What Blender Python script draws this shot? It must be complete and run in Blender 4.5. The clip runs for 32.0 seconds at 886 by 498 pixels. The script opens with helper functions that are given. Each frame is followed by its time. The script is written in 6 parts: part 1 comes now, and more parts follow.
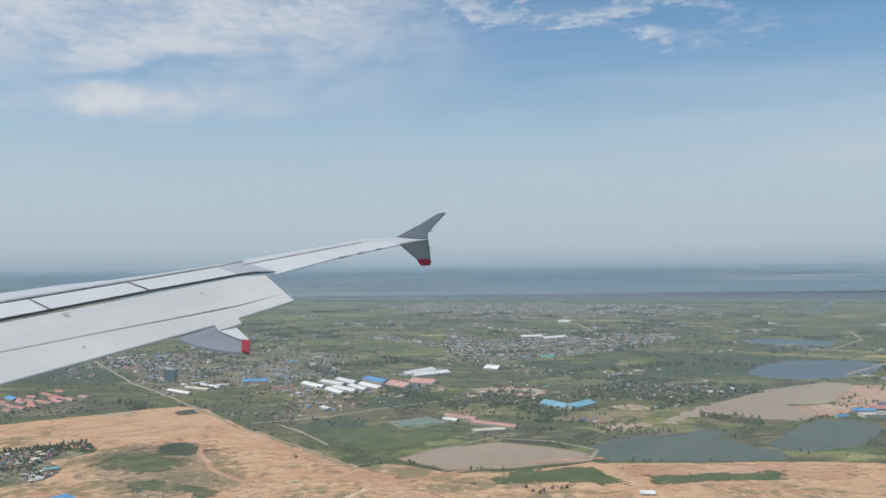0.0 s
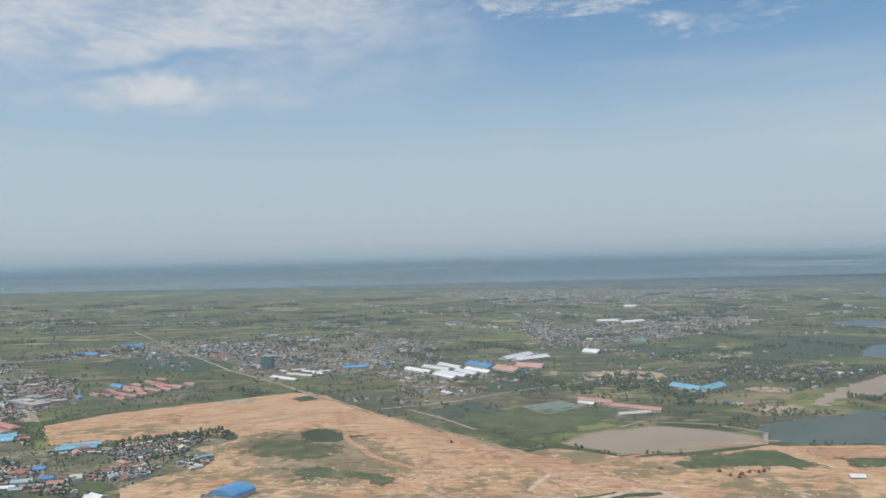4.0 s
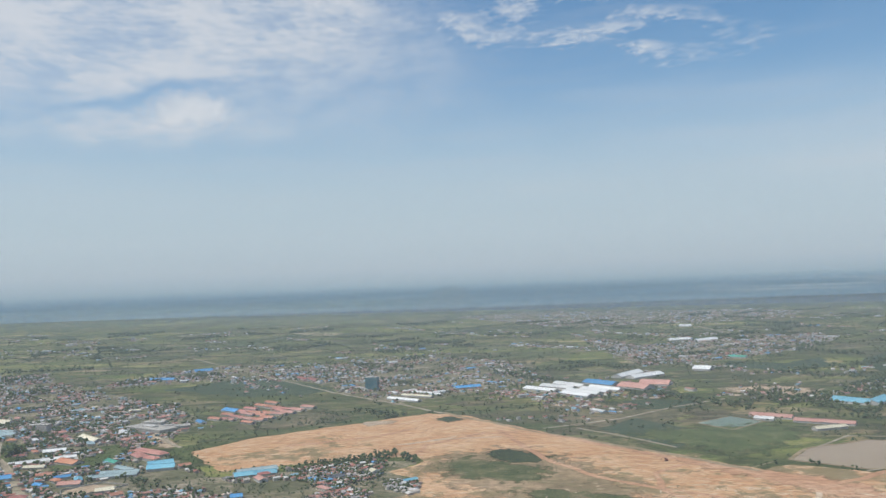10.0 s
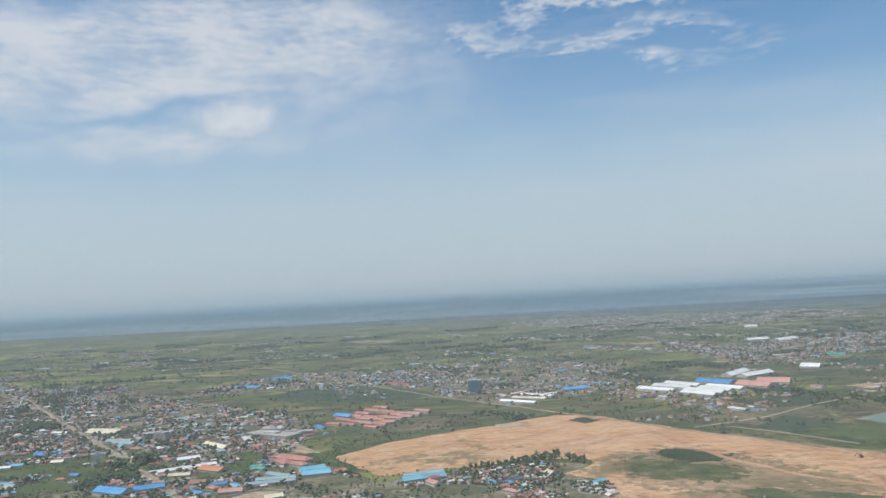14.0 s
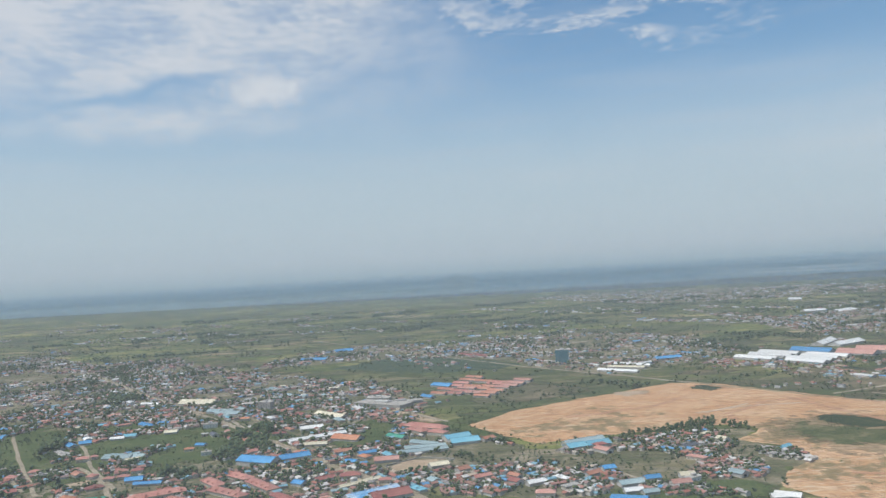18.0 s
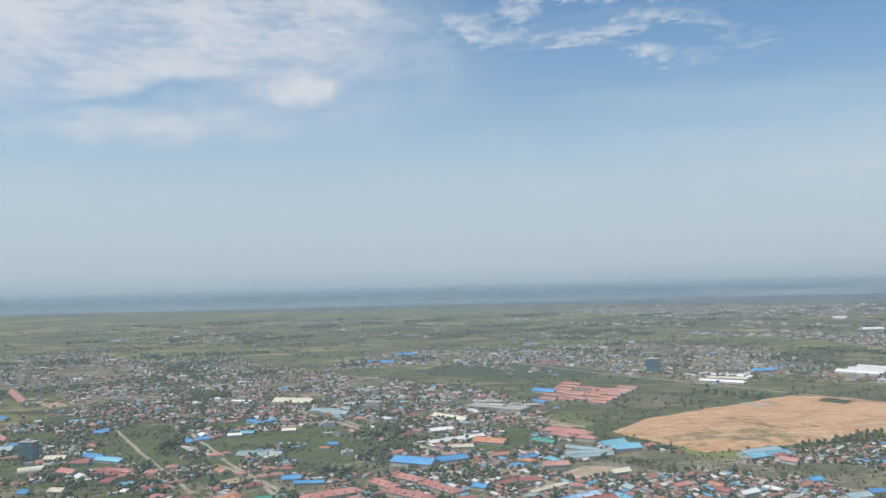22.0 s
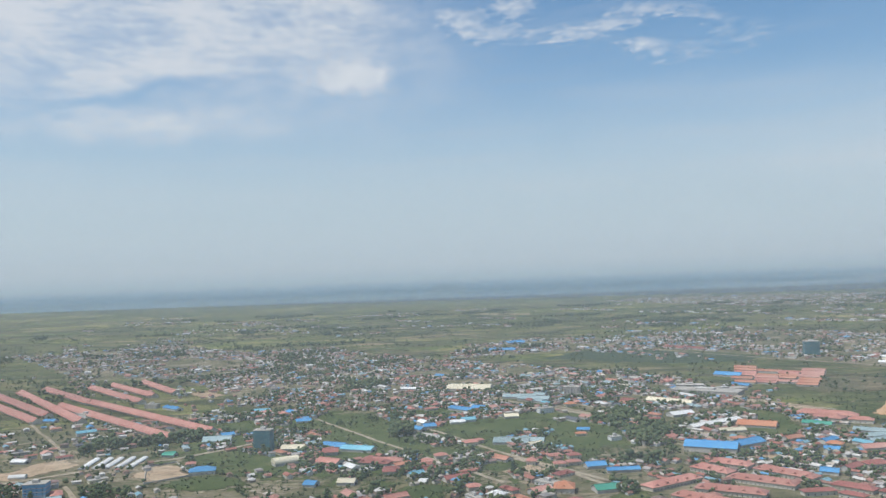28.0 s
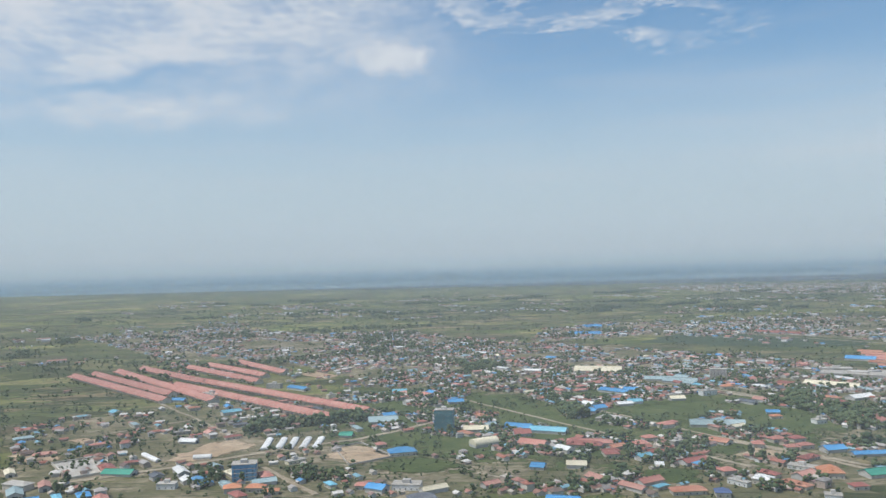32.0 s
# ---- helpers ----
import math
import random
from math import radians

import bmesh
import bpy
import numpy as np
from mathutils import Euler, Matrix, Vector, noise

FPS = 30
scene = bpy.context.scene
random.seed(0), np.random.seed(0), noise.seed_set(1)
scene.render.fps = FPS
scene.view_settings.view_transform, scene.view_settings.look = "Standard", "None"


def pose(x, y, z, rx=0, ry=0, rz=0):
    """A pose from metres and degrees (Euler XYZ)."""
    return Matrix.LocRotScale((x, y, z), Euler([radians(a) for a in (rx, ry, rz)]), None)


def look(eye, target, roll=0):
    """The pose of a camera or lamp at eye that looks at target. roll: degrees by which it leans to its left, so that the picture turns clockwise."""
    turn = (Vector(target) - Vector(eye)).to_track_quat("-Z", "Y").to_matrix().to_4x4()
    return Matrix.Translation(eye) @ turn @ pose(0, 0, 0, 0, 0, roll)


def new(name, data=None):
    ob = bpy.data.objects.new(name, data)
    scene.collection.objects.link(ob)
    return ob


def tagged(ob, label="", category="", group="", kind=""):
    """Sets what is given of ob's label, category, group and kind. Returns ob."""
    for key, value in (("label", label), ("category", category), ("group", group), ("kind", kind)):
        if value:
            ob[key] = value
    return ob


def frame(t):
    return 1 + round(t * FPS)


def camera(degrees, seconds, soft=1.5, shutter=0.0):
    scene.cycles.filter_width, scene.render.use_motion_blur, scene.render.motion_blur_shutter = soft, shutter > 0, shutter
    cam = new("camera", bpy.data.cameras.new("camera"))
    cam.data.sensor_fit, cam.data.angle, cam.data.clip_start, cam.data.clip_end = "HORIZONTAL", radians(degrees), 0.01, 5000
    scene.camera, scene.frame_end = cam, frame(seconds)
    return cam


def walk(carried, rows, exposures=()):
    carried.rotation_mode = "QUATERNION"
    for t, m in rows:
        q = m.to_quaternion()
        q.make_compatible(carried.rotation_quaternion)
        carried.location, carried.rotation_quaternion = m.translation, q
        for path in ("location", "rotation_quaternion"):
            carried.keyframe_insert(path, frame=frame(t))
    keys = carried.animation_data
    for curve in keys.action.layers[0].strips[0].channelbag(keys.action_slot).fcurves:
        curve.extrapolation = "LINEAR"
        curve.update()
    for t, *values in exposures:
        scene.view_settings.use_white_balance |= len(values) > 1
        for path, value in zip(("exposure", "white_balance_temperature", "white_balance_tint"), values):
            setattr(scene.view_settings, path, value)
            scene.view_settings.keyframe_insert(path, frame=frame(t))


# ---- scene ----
# ---------------- camera: an aircraft gliding down past a town ----------------
cam = camera(57.00, 32.0, 1.4)
ROWS = [
    (0.0, 0.00, 0.00, 207.38, 90.85, 0.60, 1.03),
    (0.5, -18.10, 4.70, 205.79, 91.19, 0.73, 0.80),
    (1.0, -36.21, 9.41, 204.21, 91.87, 0.66, 0.75),
    (1.5, -54.31, 14.11, 202.64, 91.87, 0.54, 0.73),
    (2.0, -72.41, 18.82, 201.08, 90.99, 0.91, 0.88),
    (2.5, -90.51, 23.53, 199.52, 89.92, 0.79, 0.59),
    (3.0, -108.62, 28.24, 197.97, 90.22, 1.05, 1.17),
    (3.5, -126.72, 32.95, 196.43, 89.86, 1.02, 1.34),
    (4.0, -144.82, 37.66, 194.90, 90.18, 1.32, 2.32),
    (4.5, -162.92, 42.37, 193.38, 89.50, 1.38, 2.02),
    (6.5, -235.32, 61.23, 187.37, 88.45, 1.96, 0.59),
    (7.0, -253.42, 65.95, 185.89, 89.13, 2.24, 0.71),
    (7.5, -271.52, 70.67, 184.42, 90.72, 2.11, 0.76),
    (8.0, -289.61, 75.39, 182.95, 90.71, 2.15, 0.79),
    (8.5, -307.71, 80.11, 181.50, 90.87, 2.24, 0.84),
    (9.0, -325.81, 84.83, 180.05, 91.61, 2.60, 0.92),
    (9.5, -343.91, 89.55, 178.61, 92.37, 2.08, 1.19),
    (10.0, -362.00, 94.28, 177.18, 92.13, 2.01, 1.13),
    (10.5, -380.10, 99.00, 175.75, 90.93, 2.23, 1.12),
    (11.0, -398.20, 103.73, 174.34, 89.88, 2.33, 1.06),
    (11.5, -416.29, 108.46, 172.93, 90.15, 2.58, 0.95),
    (12.0, -434.39, 113.19, 171.53, 90.06, 2.07, 1.77),
    (12.5, -452.48, 117.92, 170.14, 92.20, 2.68, 1.76),
    (13.0, -470.58, 122.65, 168.76, 92.67, 2.72, 1.65),
    (13.5, -488.67, 127.38, 167.38, 92.76, 3.27, 1.89),
    (14.0, -506.77, 132.11, 166.02, 92.89, 3.06, 2.05),
    (14.5, -524.86, 136.85, 164.66, 93.09, 3.01, 2.39),
    (16.5, -597.23, 155.80, 159.31, 91.74, 2.76, 2.06),
    (17.0, -615.32, 160.53, 157.99, 90.58, 2.63, 2.04),
    (17.5, -633.42, 165.28, 156.69, 90.21, 2.92, 1.37),
    (18.0, -651.51, 170.02, 155.38, 91.41, 3.22, 1.63),
    (18.5, -669.60, 174.76, 154.09, 92.45, 3.26, 1.68),
    (19.0, -687.69, 179.50, 152.81, 93.52, 3.18, 1.46),
    (19.5, -705.78, 184.25, 151.53, 94.05, 2.94, 2.58),
    (20.0, -723.87, 189.00, 150.27, 93.79, 2.54, 2.14),
    (20.5, -741.96, 193.74, 149.01, 93.06, 1.19, 1.62),
    (21.0, -760.05, 198.49, 147.76, 93.02, 1.52, 1.31),
    (21.5, -778.14, 203.24, 146.51, 92.76, 1.55, 1.30),
    (22.0, -796.23, 207.99, 145.28, 92.22, 1.45, 1.16),
    (22.5, -814.32, 212.74, 144.05, 91.71, 1.47, 0.84),
    (23.0, -832.40, 217.50, 142.84, 92.07, 1.72, 0.82),
    (23.5, -850.49, 222.25, 141.63, 91.75, 1.80, 0.69),
    (24.0, -868.58, 227.01, 140.42, 92.15, 2.06, 1.02),
    (24.5, -886.67, 231.76, 139.23, 91.85, 1.73, 0.94),
    (25.0, -904.75, 236.52, 138.05, 92.06, 1.79, 1.04),
    (25.5, -922.84, 241.28, 136.87, 90.77, 1.51, 0.55),
    (26.0, -940.93, 246.04, 135.70, 91.13, 1.65, 1.13),
    (26.5, -959.01, 250.80, 134.54, 91.30, 1.56, 1.36),
    (28.5, -1031.35, 269.85, 129.98, 92.07, 2.19, 0.78),
    (29.0, -1049.43, 274.62, 128.86, 92.14, 2.15, 0.64),
    (29.5, -1067.52, 279.38, 127.75, 92.53, 2.34, 0.85),
    (30.0, -1085.60, 284.15, 126.65, 92.06, 2.40, 0.87),
    (30.5, -1103.68, 288.92, 125.55, 91.46, 2.65, 1.00),
    (31.0, -1121.77, 293.69, 124.47, 91.19, 2.41, 0.69),
    (31.5, -1139.85, 298.46, 123.39, 91.24, 1.71, 0.40),
    (32.0, -1157.93, 303.24, 122.32, 91.15, 1.54, 0.77),
]
EXPOSURES = [(0.0, 0.26), (1.0, 0.30), (2.0, 0.33), (3.0, 0.28), (4.2, 0.22), (6.5, 0.11), (9.0, 0.12), (9.7, 0.31), (11.0, 0.29), (12.0, 0.21), (13.0, 0.30), (14.0, 0.33), (17.0, 0.35), (18.0, 0.31), (19.0, 0.36), (32.0, 0.40)]
walk(cam, [(t, pose(x, y, z, rx, ry, rz)) for t, x, y, z, rx, ry, rz in ROWS], EXPOSURES)

# ---------------- world, sun ----------------
SUN_ELEV, SUN_AZ = 60.0, -112.0          # azimuth from +y, towards -x
world = bpy.data.worlds.new("world")
scene.world = world
world.use_nodes = True
wt = world.node_tree
wt.nodes.clear()


class Tree:
    """Short names for building a node tree."""

    def __init__(self, tree):
        self.t = tree

    def add(self, kind, **settings):
        n = self.t.nodes.new(kind)
        for key, value in settings.items():
            if key == "operation":
                n.operation = value
            elif key == "blend_type":
                n.blend_type = value
            elif key == "data_type":
                n.data_type = value
            elif key == "feature":
                n.feature = value
            elif key == "distance":
                n.distance = value
            elif key == "dims":
                if n.bl_idname == "ShaderNodeTexNoise":
                    n.noise_dimensions = value
                else:
                    n.voronoi_dimensions = value
        return n

    def put(self, a, b):
        self.t.links.new(a, b)

    def math(self, op, a, b=None, c=None, clamp=False):
        n = self.add("ShaderNodeMath", operation=op)
        n.use_clamp = clamp
        for i, v in enumerate((a, b, c)):
            if v is None:
                continue
            if isinstance(v, (int, float)):
                n.inputs[i].default_value = v
            else:
                self.put(v, n.inputs[i])
        return n.outputs[0]

    def mix(self, fac, a, b, mode="MIX"):
        n = self.add("ShaderNodeMixRGB", blend_type=mode)
        for i, v in enumerate((fac, a, b)):
            if isinstance(v, (int, float)):
                n.inputs[i].default_value = v
            elif isinstance(v, tuple):
                n.inputs[i].default_value = (*v, 1)
            else:
                self.put(v, n.inputs[i])
        return n.outputs[0]

    def noise(self, vec, scale, detail=4.0, rough=0.55, dims="3D", distort=0.0):
        n = self.add("ShaderNodeTexNoise", dims=dims)
        self.put(vec, n.inputs["Vector"])
        n.inputs["Scale"].default_value = scale
        n.inputs["Detail"].default_value = detail
        n.inputs["Roughness"].default_value = rough
        n.inputs["Distortion"].default_value = distort
        return n.outputs["Fac"]

    def ramp(self, fac, stops, mode="LINEAR"):
        n = self.add("ShaderNodeValToRGB")
        n.color_ramp.interpolation = mode
        e = n.color_ramp.elements
        while len(e) < len(stops):
            e.new(0.5)
        for i, (p, c) in enumerate(stops):
            e[i].position = p
            e[i].color = (c, c, c, 1) if isinstance(c, (int, float)) else (*c, 1)
        self.put(fac, n.inputs[0])
        return n.outputs[0]

    def mapping(self, vec, loc=(0, 0, 0), rot=(0, 0, 0), scale=(1, 1, 1)):
        n = self.add("ShaderNodeMapping")
        self.put(vec, n.inputs["Vector"])
        n.inputs["Location"].default_value = loc
        n.inputs["Rotation"].default_value = [radians(a) for a in rot]
        n.inputs["Scale"].default_value = scale
        return n.outputs[0]

    def smooth(self, v, lo, hi):
        n = self.add("ShaderNodeMapRange")
        n.interpolation_type = "SMOOTHSTEP"
        self.put(v, n.inputs["Value"])
        n.inputs["From Min"].default_value = lo
        n.inputs["From Max"].default_value = hi
        return n.outputs[0]


w = Tree(wt)
sky = w.add("ShaderNodeTexSky")
sky.sky_type = "NISHITA"
sky.sun_disc = False
sky.sun_elevation = radians(SUN_ELEV)
sky.sun_rotation = radians(SUN_AZ)
sky.air_density, sky.dust_density, sky.ozone_density = 1.0, 0.3, 4.0
place = w.add("ShaderNodeTexCoord").outputs["Generated"]
sep = w.add("ShaderNodeSeparateXYZ")
w.put(place, sep.inputs[0])
dx, dy, dz = sep.outputs
bg_sky = w.add("ShaderNodeBackground")
w.put(w.mix(1.0, sky.outputs[0], (0.47, 0.93, 1.10), "MULTIPLY"), bg_sky.inputs[0])
bg_sky.inputs[1].default_value = 0.085
# horizon haze painted into the backdrop, with far bay and flat land paled by it
bg_haze = w.add("ShaderNodeBackground")
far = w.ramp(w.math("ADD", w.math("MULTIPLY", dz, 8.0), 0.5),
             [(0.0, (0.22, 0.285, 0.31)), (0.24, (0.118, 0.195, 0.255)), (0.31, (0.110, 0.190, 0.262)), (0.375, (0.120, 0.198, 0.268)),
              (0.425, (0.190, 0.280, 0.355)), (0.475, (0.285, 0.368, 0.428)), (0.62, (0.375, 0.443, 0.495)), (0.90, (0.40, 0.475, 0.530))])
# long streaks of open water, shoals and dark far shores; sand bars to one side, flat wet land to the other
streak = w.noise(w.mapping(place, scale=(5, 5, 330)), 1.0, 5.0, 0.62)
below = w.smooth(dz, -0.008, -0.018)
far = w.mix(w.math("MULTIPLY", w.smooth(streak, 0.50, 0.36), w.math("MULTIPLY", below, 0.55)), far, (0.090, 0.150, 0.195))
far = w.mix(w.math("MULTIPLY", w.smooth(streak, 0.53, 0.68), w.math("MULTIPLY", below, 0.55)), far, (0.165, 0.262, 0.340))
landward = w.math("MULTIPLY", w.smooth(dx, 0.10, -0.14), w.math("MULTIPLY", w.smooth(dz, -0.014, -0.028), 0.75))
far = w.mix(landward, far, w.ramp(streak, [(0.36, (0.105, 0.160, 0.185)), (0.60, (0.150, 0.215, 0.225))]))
bars = w.noise(w.mapping(place, loc=(3, 1, 2), scale=(4, 4, 420)), 1.0, 4.0, 0.6)
sand = w.math("MULTIPLY", w.math("MULTIPLY", w.smooth(bars, 0.47, 0.60), w.smooth(dx, 0.22, 0.36)), w.math("MULTIPLY", w.smooth(dz, -0.011, -0.015), w.smooth(dz, -0.030, -0.022)))
far = w.mix(w.math("MULTIPLY", sand, 0.75), far, (0.285, 0.335, 0.360))
hill = w.math("MULTIPLY", w.smooth(w.math("ABSOLUTE", w.math("SUBTRACT", dx, -0.012)), 0.026, 0.004), 0.0055)
hill = w.math("SUBTRACT", w.math("ADD", hill, -0.0135), dz)
far = w.mix(w.math("MULTIPLY", w.math("MULTIPLY", w.smooth(hill, 0.0, 0.0015), w.smooth(w.math("ABSOLUTE", w.math("ADD", dx, 0.012)), 0.03, 0.015)), 0.55), far, (0.135, 0.195, 0.235))
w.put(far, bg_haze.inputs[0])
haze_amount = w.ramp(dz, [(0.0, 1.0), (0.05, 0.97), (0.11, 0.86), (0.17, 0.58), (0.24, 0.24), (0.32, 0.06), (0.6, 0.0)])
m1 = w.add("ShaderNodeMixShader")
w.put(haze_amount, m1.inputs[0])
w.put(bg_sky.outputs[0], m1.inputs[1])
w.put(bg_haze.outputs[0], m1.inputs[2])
# clouds: two smooth grey-white sheets on one side, a thin veil, and a flock of small ragged clouds higher up
flat = w.add("ShaderNodeCombineXYZ")
w.put(dx, flat.inputs[0])
w.put(w.math("MULTIPLY", dz, 1.9), flat.inputs[1])
flatp = flat.outputs[0]
warp_x = w.math("SUBTRACT", w.noise(w.mapping(flatp, loc=(5.1, 0.7, 0)), 6.0, 5.0, 0.6), 0.5)
warp_z = w.math("SUBTRACT", w.noise(w.mapping(flatp, loc=(0.9, 3.3, 0)), 9.0, 6.0, 0.62), 0.5)
wx = w.math("ADD", dx, w.math("MULTIPLY", warp_x, 0.16))
wz = w.math("ADD", dz, w.math("MULTIPLY", warp_z, 0.055))


def bank(x0, z0, sx, sz, amount, lean=0.0, across=None, up=None):
    """A soft oval of cloud about (x0, z0); lean: how it rises along its length."""
    off = w.math("SUBTRACT", across or wx, x0)
    a = w.math("POWER", w.math("DIVIDE", off, sx), 2.0)
    c = w.math("SUBTRACT", w.math("SUBTRACT", up or wz, z0), w.math("MULTIPLY", off, lean))
    c = w.math("POWER", w.math("DIVIDE", c, sz), 2.0)
    return w.math("MULTIPLY", w.math("POWER", 2.718, w.math("MULTIPLY", w.math("ADD", a, c), -1.0)), amount)


def total(*parts):
    v = parts[0]
    for q in parts[1:]:
        v = w.math("ADD", v, q)
    return v


soft_lumps = w.noise(w.mapping(flatp, loc=(1.7, 0.4, 0)), 11.0, 7.0, 0.58, distort=0.2)
lumps = w.noise(w.mapping(flatp, loc=(0.3, 2.1, 0)), 44.0, 8.0, 0.64, distort=0.25)
ripple = w.noise(w.mapping(flatp, rot=(0, 0, -9), scale=(1.0, 1.5, 1)), 58.0, 7.0, 0.68, distort=0.3)
mottle = w.math("ADD", w.math("MULTIPLY", soft_lumps, 0.65), w.math("MULTIPLY", ripple, 0.35))
mass = total(bank(-0.37, 0.272, 0.18, 0.050, 1.35, 0.10), bank(-0.52, 0.262, 0.12, 0.050, 0.8), bank(-0.22, 0.315, 0.15, 0.036, 0.80), bank(-0.36, 0.186, 0.13, 0.017, 0.95, 0.02),
             bank(-0.16, 0.268, 0.17, 0.050, 0.55), bank(-0.16, 0.205, 0.16, 0.040, 0.20), bank(0.0, 0.95, 3.0, 0.45, 0.6), bank(-0.37, 0.214, 0.14, 0.008, -0.45, 0.22))
body = w.math("MINIMUM", w.math("MAXIMUM", mass, 0.0), 1.0)
veil = w.math("MULTIPLY", body, w.math("ADD", w.math("MULTIPLY", w.smooth(mottle, 0.38, 0.58), 0.36), 0.50))
FLOCK = [(0.012, 0.304, 0.026, 0.010), (0.078, 0.312, 0.028, 0.013), (0.042, 0.284, 0.048, 0.011), (0.146, 0.279, 0.036, 0.010), (0.236, 0.297, 0.048, 0.008), (0.190, 0.286, 0.030, 0.005),
         (0.108, 0.330, 0.040, 0.008), (0.295, 0.281, 0.020, 0.006), (0.338, 0.262, 0.034, 0.014), (0.265, 0.248, 0.050, 0.014), (0.220, 0.262, 0.022, 0.006), (0.20, 0.322, 0.06, 0.008), (-0.08, 0.322, 0.06, 0.014)]
near_x = w.math("ADD", dx, w.math("MULTIPLY", w.math("SUBTRACT", lumps, 0.5), 0.060))
near_z = w.math("ADD", dz, w.math("MULTIPLY", w.math("SUBTRACT", ripple, 0.5), 0.026))
flock = total(*[bank(x0, z0, sx * 1.2, sz * 1.2, 0.48 if x0 > 0.25 or x0 < 0 else 0.80, -0.06, near_x, near_z) for x0, z0, sx, sz in FLOCK])
ragged_edge = w.math("MULTIPLY", w.math("SUBTRACT", w.math("ADD", w.math("MULTIPLY", lumps, 0.5), w.math("MULTIPLY", ripple, 0.5)), 0.5), 2.6)
small = w.math("MULTIPLY", w.smooth(w.math("ADD", flock, w.math("MULTIPLY", ragged_edge, w.smooth(flock, 0.05, 0.35))), 0.12, 1.25), 0.78)
speck = w.math("MULTIPLY", w.math("MULTIPLY", w.smooth(w.math("ADD", lumps, w.math("MULTIPLY", ripple, 0.3)), 0.66, 0.86), bank(-0.12, 0.315, 0.22, 0.035, 0.6, 0.0, dx, dz)), 0.9)
thin = w.math("MULTIPLY", w.smooth(w.noise(w.mapping(flatp, scale=(0.5, 2.4, 1)), 6.0, 5.0), 0.40, 0.70), 0.17)
haze_side = w.math("MULTIPLY", bank(0.56, 0.13, 0.30, 0.055, 0.22), w.math("ADD", w.math("MULTIPLY", soft_lumps, 0.8), 0.5))
cloud = w.math("MAXIMUM", w.math("MAXIMUM", veil, small), w.math("MAXIMUM", speck, w.math("ADD", w.math("MULTIPLY", thin, w.smooth(dz, 0.03, 0.12)), haze_side)))
cloud = w.math("MULTIPLY", cloud, w.smooth(dz, 0.04, 0.13), None, True)
bg_cloud = w.add("ShaderNodeBackground")
w.put(w.ramp(mottle, [(0.36, (0.455, 0.500, 0.560)), (0.62, (0.550, 0.570, 0.600))]), bg_cloud.inputs[0])
m2 = w.add("ShaderNodeMixShader")
w.put(cloud, m2.inputs[0])
w.put(m1.outputs[0], m2.inputs[1])
w.put(bg_cloud.outputs[0], m2.inputs[2])
w.put(m2.outputs[0], w.add("ShaderNodeOutputWorld").inputs[0])

sun_way = Vector((math.sin(radians(SUN_AZ)) * math.cos(radians(SUN_ELEV)), math.cos(radians(SUN_AZ)) * math.cos(radians(SUN_ELEV)), math.sin(radians(SUN_ELEV))))
lamp = bpy.data.lights.new("sun", "SUN")
lamp.energy, lamp.angle, lamp.color = 3.0, radians(0.6), (1.0, 0.95, 0.87)
sun = new("sun", lamp)
sun.matrix_world = look(sun_way * 3000, (0, 0, 0))


# ---------------- materials ----------------
def material(name, rough=0.8, metal=0.0, spec=0.3):
    m = bpy.data.materials.new(name)
    m.use_nodes = True
    t = Tree(m.node_tree)
    b = m.node_tree.nodes["Principled BSDF"]
    b.inputs["Roughness"].default_value = rough
    b.inputs["Metallic"].default_value = metal
    b.inputs["Specular IOR Level"].default_value = spec
    return m, t, b


def object_place(t):
    return t.add("ShaderNodeTexCoord").outputs["Object"]


def bumped(t, b, height, strength=0.4, reach=0.1):
    n = t.add("ShaderNodeBump")
    n.inputs["Strength"].default_value = strength
    n.inputs["Distance"].default_value = reach
    t.put(height, n.inputs["Height"])
    t.put(n.outputs[0], b.inputs["Normal"])


def weathered(name, a, c, size=0.4, rough=0.75, metal=0.0, fine=6.0, spread=0.25, spec=0.3, ribs=0.0, relief=0.3, speckle=0.35):
    """Two tones mixed by coarse stains and fine grain; each piece a little lighter or darker; ribs: sheet-metal corrugation."""
    m, t, b = material(name, rough, metal, spec)
    p = object_place(t)
    stain = t.noise(p, size, 5.0, 0.6)
    grain = t.noise(p, fine, 3.0, 0.6)
    col = t.mix(t.smooth(stain, 0.35, 0.68), a, c)
    col = t.mix(speckle, col, t.ramp(grain, [(0.3, 0.35), (0.7, 1.0)]), "MULTIPLY")
    rnd = t.add("ShaderNodeObjectInfo").outputs["Random"]
    v = t.math("ADD", t.math("MULTIPLY", rnd, spread), 1.0 - spread / 2)
    col = t.mix(1.0, col, t.ramp(t.math("MULTIPLY", v, 0.5), [(0, 0.0), (1, 2.0)]), "MULTIPLY")
    t.put(col, b.inputs["Base Color"])
    if ribs:
        wave = t.add("ShaderNodeTexWave")
        t.put(p, wave.inputs[0])
        wave.inputs["Scale"].default_value = ribs
        bumped(t, b, wave.outputs["Fac"], 0.5, 0.08)
    else:
        if relief:
            bumped(t, b, grain, relief, 0.1)
    return m


